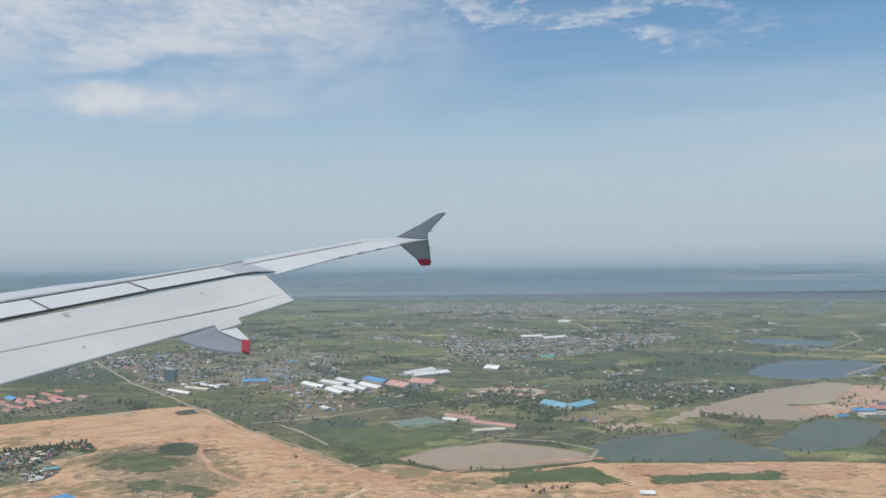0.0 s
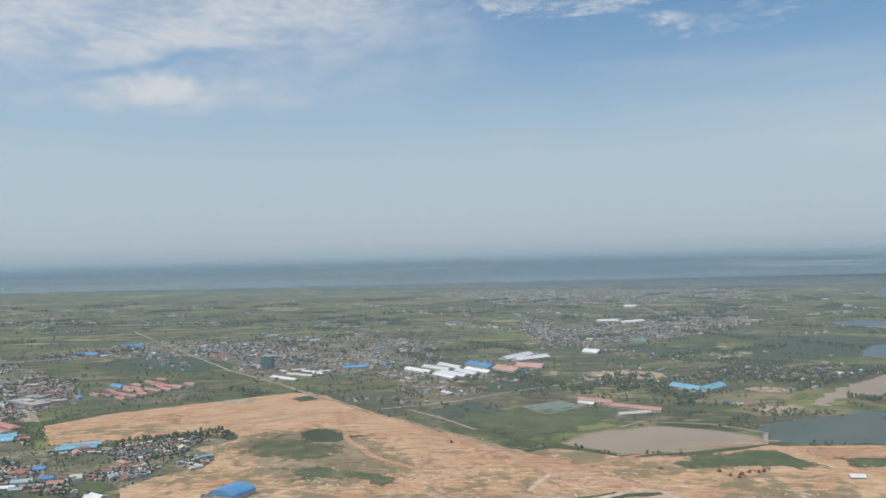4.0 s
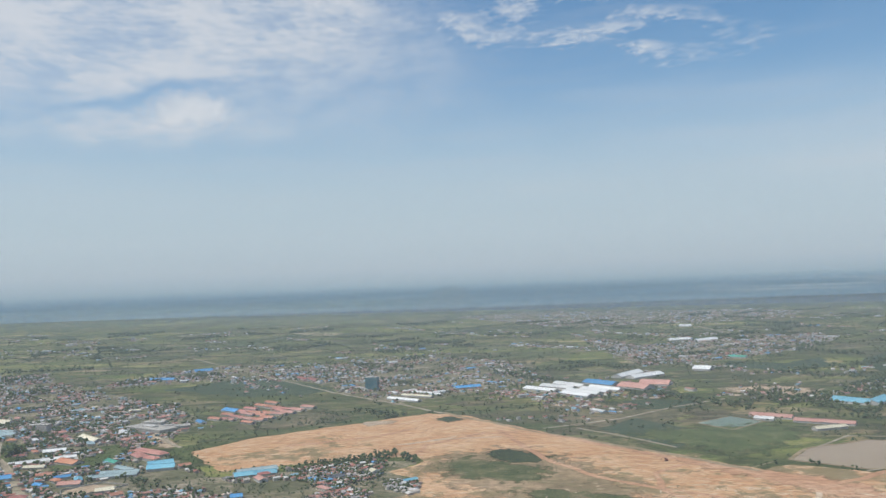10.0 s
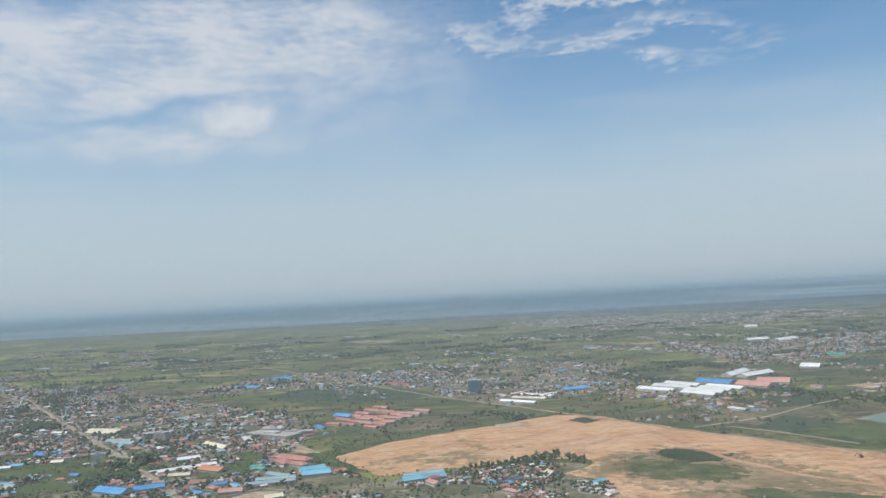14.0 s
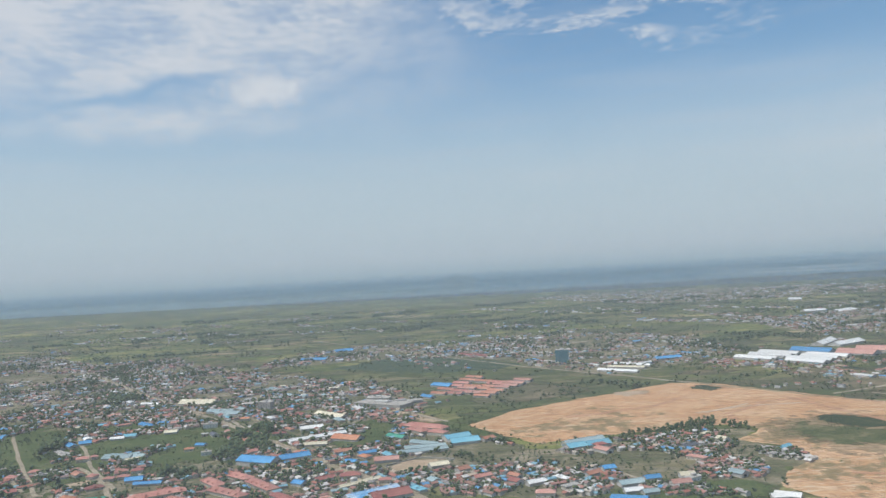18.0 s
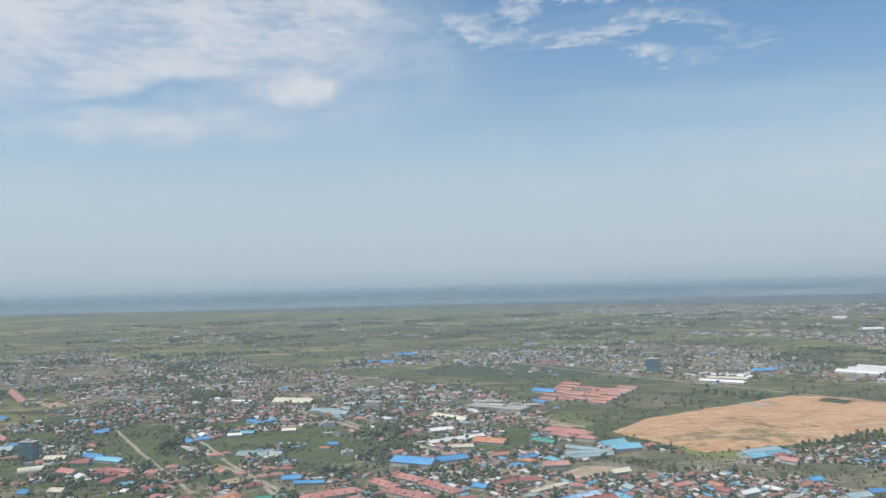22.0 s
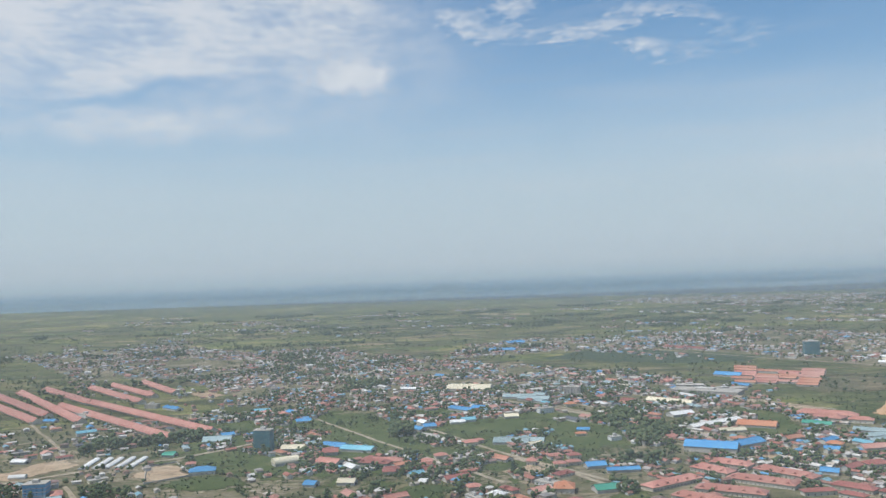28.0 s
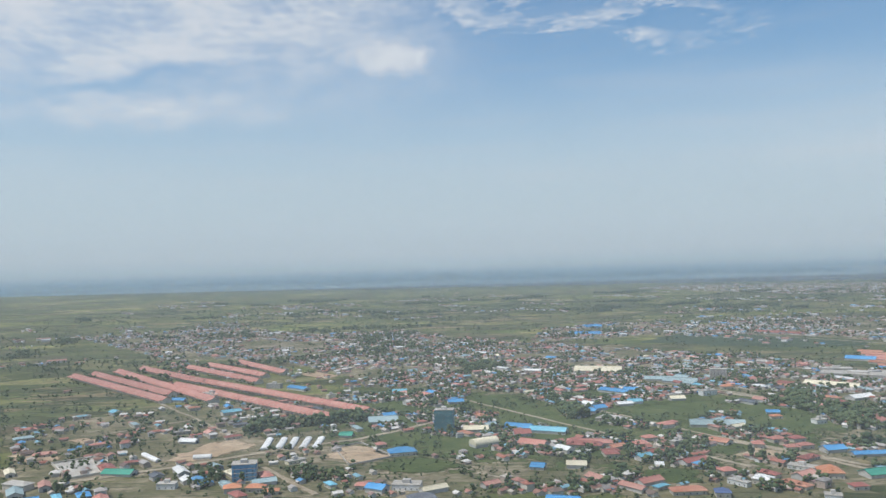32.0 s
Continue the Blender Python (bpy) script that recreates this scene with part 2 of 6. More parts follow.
def palette(name, source, stops, rough=0.7, size=0.5):
    """A colour out of a short list for each object or each loose piece, then stained."""
    m, t, b = material(name, rough)
    if source == "object":
        rnd = t.add("ShaderNodeObjectInfo").outputs["Random"]
    else:
        rnd = t.add("ShaderNodeNewGeometry").outputs["Random Per Island"]
    col = t.ramp(rnd, stops, "CONSTANT")
    p = object_place(t)
    stain = t.noise(p, size, 4.0, 0.6)
    col = t.mix(0.55, col, t.ramp(stain, [(0.3, 0.45), (0.7, 1.0)]), "MULTIPLY")
    t.put(col, b.inputs["Base Color"])
    return m


ROOFS = [(0.0, (0.36, 0.15, 0.11)), (0.14, (0.29, 0.16, 0.125)), (0.28, (0.38, 0.195, 0.155)), (0.38, (0.31, 0.21, 0.19)), (0.44, (0.40, 0.37, 0.35)), (0.52, (0.27, 0.25, 0.24)),
         (0.58, (0.48, 0.43, 0.37)), (0.68, (0.66, 0.63, 0.59)), (0.80, (0.12, 0.31, 0.53)), (0.855, (0.22, 0.40, 0.48)), (0.90, (0.19, 0.14, 0.12)), (0.955, (0.50, 0.40, 0.30))]
WALLS = [(0.0, (0.66, 0.62, 0.54)), (0.3, (0.55, 0.50, 0.42)), (0.5, (0.70, 0.69, 0.66)), (0.7, (0.42, 0.35, 0.28)), (0.85, (0.50, 0.40, 0.33))]
m_roof = palette("roofs", "object", ROOFS)
m_wall = palette("plaster_walls", "object", WALLS)
m_roofs_far = palette("roofs_of_many", "island", ROOFS)
m_walls_far = palette("walls_of_many", "island", WALLS)

TONES = {
    "blue": ((0.07, 0.27, 0.54), (0.11, 0.34, 0.60)), "cyan": ((0.16, 0.42, 0.55), (0.22, 0.48, 0.58)), "tealgrey": ((0.28, 0.38, 0.40), (0.36, 0.45, 0.46)),
    "white": ((0.70, 0.70, 0.68), (0.80, 0.80, 0.78)), "cream": ((0.66, 0.59, 0.43), (0.74, 0.68, 0.52)), "orange": ((0.54, 0.215, 0.115), (0.60, 0.29, 0.17)),
    "terracotta": ((0.42, 0.18, 0.115), (0.50, 0.26, 0.18)), "red": ((0.44, 0.185, 0.145), (0.53, 0.265, 0.215)), "darkred": ((0.28, 0.10, 0.085), (0.35, 0.14, 0.115)),
    "pink": ((0.50, 0.25, 0.20), (0.57, 0.33, 0.27)), "green": ((0.05, 0.28, 0.20), (0.08, 0.34, 0.25)), "slate": ((0.10, 0.11, 0.13), (0.16, 0.17, 0.19)),
    "slateblue": ((0.08, 0.12, 0.25), (0.12, 0.17, 0.30)), "concrete": ((0.36, 0.34, 0.31), (0.46, 0.44, 0.40)), "netting": ((0.06, 0.17, 0.20), (0.10, 0.24, 0.26)),
    "glassblue": ((0.10, 0.26, 0.42), (0.16, 0.34, 0.50)), "bluestripe": ((0.10, 0.34, 0.62), (0.60, 0.66, 0.70)),
}
roof_mats = {k: weathered("roof_" + k, a, c, 0.12, 0.6, 0.0, 1.2, 0.30, 0.3) for k, (a, c) in TONES.items()}
m_plaster = weathered("pale_plaster", (0.55, 0.50, 0.42), (0.66, 0.61, 0.52), 0.3, 0.85)
m_shedwall = weathered("shed_wall", (0.48, 0.46, 0.43), (0.60, 0.58, 0.54), 0.3, 0.8)
m_glass = weathered("window_glass", (0.03, 0.04, 0.05), (0.06, 0.08, 0.10), 0.5, 0.15, 0.0, 4.0, 0.3, 0.5)
m_trunk = weathered("bark", (0.09, 0.065, 0.045), (0.15, 0.11, 0.08), 0.8, 0.9)
m_concrete = weathered("concrete_slab", (0.40, 0.38, 0.34), (0.50, 0.47, 0.42), 0.1, 0.9, 0.0, 1.5)


def leaf_material(name, source):
    m, t, b = material(name, 0.75, 0.0, 0.15)
    if source == "object":
        rnd = t.add("ShaderNodeObjectInfo").outputs["Random"]
    else:
        rnd = t.add("ShaderNodeNewGeometry").outputs["Random Per Island"]
    col = t.ramp(rnd, [(0.0, (0.052, 0.082, 0.042)), (0.5, (0.085, 0.122, 0.056)), (1.0, (0.135, 0.165, 0.075))])
    g = t.noise(object_place(t), 0.9, 3.0)
    col = t.mix(0.6, col, t.ramp(g, [(0.3, 0.45), (0.7, 1.0)]), "MULTIPLY")
    t.put(col, b.inputs["Base Color"])
    return m


m_leaf = leaf_material("leaves", "object")
m_leaf_far = leaf_material("leaves_of_many", "island")


def ground_material():
    m, t, b = material("farmland", 0.95, 0.0, 0.1)
    p = object_place(t)
    # small fields in strips along the town's grid
    g = t.mapping(p, rot=(0, 0, 33), scale=(1 / 95, 1 / 42, 1))
    warp = t.noise(p, 1 / 140, 2.0)
    cell = t.add("ShaderNodeTexVoronoi", dims="2D", distance="CHEBYCHEV")
    cell.inputs["Scale"].default_value = 1.0
    cell.inputs["Randomness"].default_value = 0.75
    t.put(g, cell.inputs["Vector"])
    pick = t.add("ShaderNodeSeparateColor")
    t.put(cell.outputs["Color"], pick.inputs[0])
    field = t.ramp(pick.outputs[0], [(0.0, (0.068, 0.080, 0.038)), (0.20, (0.095, 0.115, 0.046)), (0.38, (0.135, 0.152, 0.058)), (0.56, (0.175, 0.185, 0.074)),
                                     (0.70, (0.215, 0.210, 0.098)), (0.80, (0.110, 0.100, 0.062)), (0.88, (0.085, 0.110, 0.042)), (0.95, (0.30, 0.245, 0.15))], "CONSTANT")
    walls = t.add("ShaderNodeTexBrick")
    walls.offset, walls.squash = 0.37, 1.0
    for key, value in (("Scale", 1.0), ("Mortar Size", 0.022), ("Mortar Smooth", 0.3), ("Brick Width", 1.35), ("Row Height", 1.15)):
        walls.inputs[key].default_value = value
    bent = t.add("ShaderNodeVectorMath", operation="ADD")
    t.put(g, bent.inputs[0])
    t.put(t.mix(1.0, t.add("ShaderNodeCombineXYZ").outputs[0], t.mix(1.0, warp, (0.9, 0.5, 0.0), "MULTIPLY"), "ADD"), bent.inputs[1])
    t.put(bent.outputs[0], walls.inputs["Vector"])
    # garden plots inside the fields, and pale paths between some of them
    small = t.add("ShaderNodeTexVoronoi", dims="2D", distance="CHEBYCHEV")
    small.inputs["Scale"].default_value = 1.0
    small.inputs["Randomness"].default_value = 0.8
    t.put(t.mapping(p, rot=(0, 0, 31), scale=(1 / 26, 1 / 11, 1)), small.inputs["Vector"])
    pick2 = t.add("ShaderNodeSeparateColor")
    t.put(small.outputs["Color"], pick2.inputs[0])
    plots = t.ramp(pick2.outputs[0], [(0.0, 0.55), (0.25, 0.80), (0.45, 1.0), (0.65, 1.22), (0.85, 1.5)], "CONSTANT")
    field = t.mix(t.smooth(t.noise(p, 1 / 160, 2.0), 0.42, 0.56), field, t.mix(0.85, field, plots, "MULTIPLY"))
    field = t.mix(t.math("MULTIPLY", t.smooth(pick2.outputs[1], 0.90, 0.91), 0.7), field, (0.25, 0.20, 0.12))
    # rough grass, scrub and damp hollows over it
    scrub = t.noise(p, 1 / 14, 7.0, 0.66)
    field = t.mix(t.math("MULTIPLY", t.smooth(scrub, 0.50, 0.68), 0.8), field, (0.050, 0.066, 0.032))
    tuft = t.noise(p, 1 / 3.2, 5.0, 0.7)
    field = t.mix(0.6, field, t.ramp(tuft, [(0.3, 0.40), (0.7, 1.35)]), "MULTIPLY")
    ridge = walls.outputs["Fac"]
    path = t.math("MULTIPLY", walls.outputs["Fac"], t.smooth(t.noise(p, 1 / 210, 2.0), 0.50, 0.54))
    field = t.mix(t.math("MULTIPLY", ridge, 0.45), field, (0.055, 0.070, 0.036))
    field = t.mix(t.math("MULTIPLY", path, 0.8), field, (0.33, 0.27, 0.18))
    bare = t.noise(p, 1 / 75, 6.0, 0.62)
    field = t.mix(t.math("MULTIPLY", t.smooth(bare, 0.57, 0.70), 0.65), field, (0.25, 0.195, 0.125))
    wide = t.noise(p, 1 / 420, 3.0, 0.5)
    field = t.mix(t.math("MULTIPLY", t.smooth(wide, 0.42, 0.58), 0.45), field, (0.052, 0.074, 0.034))
    # rice land, brighter and yellower, in long strips
    rice = t.noise(t.mapping(p, rot=(0, 0, 10), scale=(1 / 520, 1 / 230, 1)), 1.0, 4.0, 0.55)
    field = t.mix(t.math("MULTIPLY", t.smooth(rice, 0.50, 0.62), 0.55), field, t.mix(1.0, field, (1.55, 1.62, 1.10), "MULTIPLY"))
    copse = t.noise(t.mapping(p, rot=(0, 0, 12), scale=(1 / 120, 1 / 55, 1)), 1.0, 6.0, 0.68)
    field = t.mix(t.math("MULTIPLY", t.smooth(copse, 0.54, 0.64), 0.75), field, (0.040, 0.056, 0.030))
    field = t.mix(1.0, field, (0.98, 0.94, 0.88), "MULTIPLY")
    t.put(field, b.inputs["Base Color"])
    bumped(t, b, scrub, 0.6, 1.5)
    return m


def earth_material(name, tones, green=0.0, track=0.35):
    m, t, b = material(name, 0.95, 0.0, 0.1)
    p = object_place(t)
    big = t.noise(p, 1 / 55, 8.0, 0.68, distort=0.4)
    col = t.ramp(big, [(0.30, tones[0]), (0.48, tones[1]), (0.62, tones[2]), (0.74, tones[1])])
    # dragged and driven streaks in two directions
    drag = t.noise(t.mapping(p, rot=(0, 0, 42), scale=(1 / 42, 1 / 9, 1)), 1.0, 8.0, 0.72, distort=1.4)
    col = t.mix(t.math("MULTIPLY", t.smooth(drag, 0.50, 0.62), track * 1.6, None, True), col, tones[3])
    rut = t.noise(t.mapping(p, rot=(0, 0, -30), scale=(1 / 48, 1 / 8, 1)), 1.0, 8.0, 0.72, distort=1.6)
    col = t.mix(t.math("MULTIPLY", t.smooth(rut, 0.53, 0.62), track * 1.6, None, True), col, tuple(c * 0.78 for c in tones[0]))
    blot = t.noise(p, 1 / 9, 6.0, 0.7)
    col = t.mix(0.8, col, t.ramp(blot, [(0.32, 0.58), (0.50, 0.97), (0.68, 1.25)]), "MULTIPLY")
    fine = t.noise(p, 1 / 2.0, 5.0, 0.75)
    col = t.mix(0.5, col, t.ramp(fine, [(0.3, 0.66), (0.7, 1.18)]), "MULTIPLY")
    if green:
        tuft = t.noise(p, 1 / 20, 8.0, 0.72)
        patch = t.noise(p, 1 / 120, 3.0)
        amount = t.math("ADD", tuft, t.math("MULTIPLY", t.math("SUBTRACT", patch, 0.5), 0.7))
        if name == "graded_earth":
            where = t.add("ShaderNodeSeparateXYZ")
            t.put(p, where.inputs[0])
            lately = t.smooth(t.math("ADD", where.outputs[1], t.math("MULTIPLY", where.outputs[0], 0.27)), 920.0, 770.0)
            amount = t.math("ADD", amount, t.math("MULTIPLY", t.math("SUBTRACT", lately, 0.5), 0.18))
            stony = t.noise(t.mapping(p, rot=(0, 0, 28), scale=(1 / 26, 1 / 7, 1)), 1.0, 8.0, 0.74, distort=2.0)
            col = t.mix(t.math("MULTIPLY", t.smooth(stony, 0.53, 0.62), t.math("ADD", t.math("MULTIPLY", lately, 0.65), 0.15)), col, (0.62, 0.50, 0.34))
            damp = t.noise(t.mapping(p, rot=(0, 0, 50), scale=(1 / 30, 1 / 13, 1)), 1.0, 8.0, 0.72, distort=1.5)
            col = t.mix(t.math("MULTIPLY", t.smooth(damp, 0.56, 0.66), t.math("ADD", t.math("MULTIPLY", lately, 0.35), 0.25)), col, (0.36, 0.21, 0.125))
        col = t.mix(t.math("MULTIPLY", t.smooth(amount, 0.56, 0.68), green), col, (0.165, 0.145, 0.075))
    t.put(col, b.inputs["Base Color"])
    bumped(t, b, blot, 0.6, 1.2)
    return m


def grass_material(name, a, c, d):
    m, t, b = material(name, 0.95, 0.0, 0.1)
    p = object_place(t)
    col = t.ramp(t.noise(p, 1 / 26, 6.0, 0.66), [(0.32, a), (0.52, c), (0.70, d)])
    fine = t.noise(p, 1 / 2.2, 5.0, 0.7)
    col = t.mix(0.6, col, t.ramp(fine, [(0.3, 0.45), (0.7, 1.2)]), "MULTIPLY")
    t.put(col, b.inputs["Base Color"])
    bumped(t, b, fine, 0.6, 0.8)
    return m


def softened(m, loose=2.6):
    """Lets a patch thin out towards its rim, where what lies under it shows through in gaps."""
    t = Tree(m.node_tree)
    b = m.node_tree.nodes["Principled BSDF"]
    rim = t.add("ShaderNodeAttribute")
    rim.attribute_name = "rim"
    p = object_place(t)
    gaps = t.math("MULTIPLY", t.math("SUBTRACT", t.noise(p, 1 / 16, 8.0, 0.74), 0.5), loose)
    cover = t.smooth(t.math("ADD", rim.outputs["Fac"], t.math("MULTIPLY", gaps, t.math("SUBTRACT", 1.15, rim.outputs["Fac"]))), 0.22, 0.50)
    clear, both = t.add("ShaderNodeBsdfTransparent"), t.add("ShaderNodeMixShader")
    t.put(cover, both.inputs[0])
    t.put(clear.outputs[0], both.inputs[1])
    t.put(b.outputs[0], both.inputs[2])
    t.put(both.outputs[0], m.node_tree.nodes["Material Output"].inputs[0])
    return m


def water_material(name, a, c, rough=0.12):
    m, t, b = material(name, rough, 0.0, 0.13)
    p = object_place(t)
    t.put(t.ramp(t.noise(p, 1 / 70, 4.0, 0.5), [(0.35, a), (0.65, c)]), b.inputs["Base Color"])
    bumped(t, b, t.noise(t.mapping(p, scale=(1, 0.5, 1)), 0.5, 3.0), 0.05, 0.3)
    return m


m_ground = ground_material()
TAN = ((0.43, 0.218, 0.105), (0.51, 0.295, 0.155), (0.57, 0.365, 0.210), (0.63, 0.45, 0.290))
m_dirt = earth_material("graded_earth", TAN, 0.8, 0.3)
m_haul = earth_material("red_haul_road", ((0.41, 0.215, 0.122), (0.47, 0.270, 0.160), (0.54, 0.35, 0.225), (0.44, 0.25, 0.145)), 0.0, 0.5)
m_pale = earth_material("pale_track", ((0.44, 0.32, 0.21), (0.52, 0.40, 0.28), (0.58, 0.46, 0.34), (0.50, 0.38, 0.26)), 0.2, 0.3)
m_lot = earth_material("bare_lot", ((0.33, 0.23, 0.15), (0.42, 0.31, 0.21), (0.48, 0.38, 0.27), (0.30, 0.24, 0.16)), 0.5)
m_road = earth_material("laterite_road", ((0.27, 0.22, 0.15), (0.34, 0.285, 0.205), (0.40, 0.345, 0.26), (0.27, 0.225, 0.16)), 0.5, 0.3)
m_yard = earth_material("town_yards", ((0.085, 0.094, 0.048), (0.150, 0.138, 0.082), (0.32, 0.265, 0.19), (0.100, 0.112, 0.052)), 0.8, 0.55)
m_sparse = earth_material("sparse_scrub", ((0.20, 0.15, 0.085), (0.30, 0.215, 0.125), (0.40, 0.28, 0.175), (0.16, 0.135, 0.075)), 1.0)
m_plot = earth_material("garden_plots", ((0.080, 0.080, 0.045), (0.125, 0.115, 0.065), (0.22, 0.175, 0.11), (0.07, 0.085, 0.04)), 0.9, 0.55)
m_bank = earth_material("pond_bank", ((0.22, 0.17, 0.10), (0.30, 0.23, 0.14), (0.36, 0.28, 0.18), (0.25, 0.20, 0.12)), 0.9)
m_shore = earth_material("red_shore", ((0.38, 0.22, 0.14), (0.46, 0.29, 0.20), (0.52, 0.37, 0.27), (0.42, 0.30, 0.22)), 0.1, 0.5)
m_spoil = earth_material("pale_spoil", ((0.46, 0.34, 0.21), (0.54, 0.42, 0.28), (0.60, 0.49, 0.35), (0.50, 0.39, 0.27)), 0.0, 0.3)
m_lush = grass_material("lush_grass", (0.055, 0.080, 0.030), (0.085, 0.112, 0.040), (0.150, 0.152, 0.070))
m_scrub = grass_material("scrub", (0.060, 0.078, 0.032), (0.105, 0.115, 0.050), (0.27, 0.205, 0.12))
m_dark = grass_material("dark_crop", (0.034, 0.050, 0.026), (0.050, 0.066, 0.032), (0.085, 0.092, 0.044))
m_dry = grass_material("dry_field", (0.22, 0.19, 0.10), (0.30, 0.26, 0.15), (0.36, 0.30, 0.19))
m_reed = grass_material("flooded_reeds", (0.040, 0.066, 0.038), (0.055, 0.082, 0.046), (0.075, 0.100, 0.060))
for m in (m_haul, m_pale, m_lot, m_sparse, m_plot, m_bank, m_lush, m_scrub, m_dark):
    softened(m, 5.0 if m in (m_scrub, m_sparse, m_dark, m_lush) else 3.2)
m_brown = water_material("muddy_water", (0.29, 0.225, 0.155), (0.33, 0.26, 0.185), 0.55)
m_pond = water_material("still_water", (0.055, 0.074, 0.052), (0.076, 0.096, 0.066), 0.4)
m_bluewater = water_material("open_water", (0.060, 0.098, 0.115), (0.075, 0.112, 0.128), 0.4)
m_algae = water_material("algae_water", (0.12, 0.17, 0.12), (0.15, 0.20, 0.14), 0.3)


WHOLE = {m.name for m in (m_dirt, m_shore, m_yard, m_dry, m_reed, m_brown, m_pond, m_bluewater, m_algae, m_concrete)}


# ---------------- builders ----------------
from mathutils.geometry import delaunay_2d_cdt

def mesh_of(name, verts, faces, mats, index=None, smooth=False):
    me = bpy.data.meshes.new(name)
    me.from_pydata([tuple(v) for v in verts], [], [tuple(f) for f in faces])
    for m in mats:
        me.materials.append(m)
    if index is not None:
        me.polygons.foreach_set("material_index", np.asarray(index, dtype=np.int32))
    if smooth:
        me.polygons.foreach_set("use_smooth", np.ones(len(me.polygons), dtype=bool))
    me.update()
    return me


def part(name, me, parent, label="", m=None):
    ob = new(name, me)
    ob.parent = parent
    if m is not None:
        ob.matrix_basis = m
    return tagged(ob, label)


def inside(p, poly):
    hit, n = False, len(poly)
    for i in range(n):
        (x1, y1), (x2, y2) = poly[i], poly[i - 1]
        if (y1 > p[1]) != (y2 > p[1]) and p[0] < (x2 - x1) * (p[1] - y1) / (y2 - y1) + x1:
            hit = not hit
    return hit


def ragged(poly, step=9.0, rough=0.10, seed=1):
    """The outline with its sides cut short and pushed in and out at three scales, as a shore or the edge of a dig."""
    out = []
    step *= 0.5
    for i, (x, y) in enumerate(poly):
        X, Y = poly[(i + 1) % len(poly)]
        n = max(1, int(math.hypot(X - x, Y - y) / step))
        for k in range(n):
            f = k / n
            p = Vector((x + (X - x) * f, y + (Y - y) * f, seed * 0.37))
            d = Vector((0, 0, 0))
            for size, share in ((9.0, 1.0), (3.5, 0.6), (1.4, 0.4)):
                q = p / (step * size * 0.5)
                d += Vector((noise.noise(q), noise.noise(q + Vector((31, 7, 0))), 0)) * share
            out.append((p.x + d.x * rough * step * 4, p.y + d.y * rough * step * 4))
    return out


SHEETS, RIBBONS, LANES = [], [], []


def rimmed(me, values):
    a = me.attributes.new("rim", "FLOAT", "POINT")
    a.data.foreach_set("value", np.asarray(values, dtype=np.float32))
    return me


def sheet(name, poly, z, mat, label, category, step=9.0, rough=0.22, kind="structure"):
    """A patch of land or water laid just over the ground, each a little higher than the one before; its rim is marked for thinning."""
    SHEETS.append(name)
    z = 0.12 + 0.005 * len(SHEETS) if z >= 0 else z + 1.0
    pts = ragged(poly, step, rough, len(name) + int(abs(poly[0][0])) % 50)
    n = len(pts)
    area = sum(pts[i][0] * pts[(i + 1) % n][1] - pts[(i + 1) % n][0] * pts[i][1] for i in range(n))
    if area < 0:
        pts = pts[::-1]
    if mat.name in WHOLE:
        flat_v, _e, faces, *_rest = delaunay_2d_cdt([Vector(p) for p in pts], [(k, (k + 1) % n) for k in range(n)], [], 1, 1e-4)
        verts = [(v[0], v[1], z) for v in flat_v]
        return tagged(new(name, mesh_of(name, verts, faces, [mat])), label, category, "", kind)
    wide = math.sqrt(abs(area)) * 0.30
    xs, ys = [p[0] for p in pts], [p[1] for p in pts]
    gap = max(wide * 0.45, 3.0)
    inner = []
    for a in range(int((max(xs) - min(xs)) / gap) + 1):
        for c in range(int((max(ys) - min(ys)) / gap) + 1):
            q = (min(xs) + (a + 0.5) * gap, min(ys) + (c + 0.5) * gap)
            if inside(q, pts):
                inner.append(q)
    flat_v, _e, faces, *_rest = delaunay_2d_cdt([Vector(p) for p in pts + inner], [(k, (k + 1) % n) for k in range(n)], [], 1, 1e-4)
    edge_pts = np.array(pts)
    depth = [float(np.sqrt(((edge_pts - np.array(v[:2])) ** 2).sum(1).min())) for v in flat_v]
    wide = min(wide, 0.55 * max(depth))
    rim = [min(1.0, d / max(wide, 0.1)) for d in depth]
    return tagged(new(name, rimmed(mesh_of(name, [(v[0], v[1], z) for v in flat_v], faces, [mat]), rim)), label, category, "", kind)


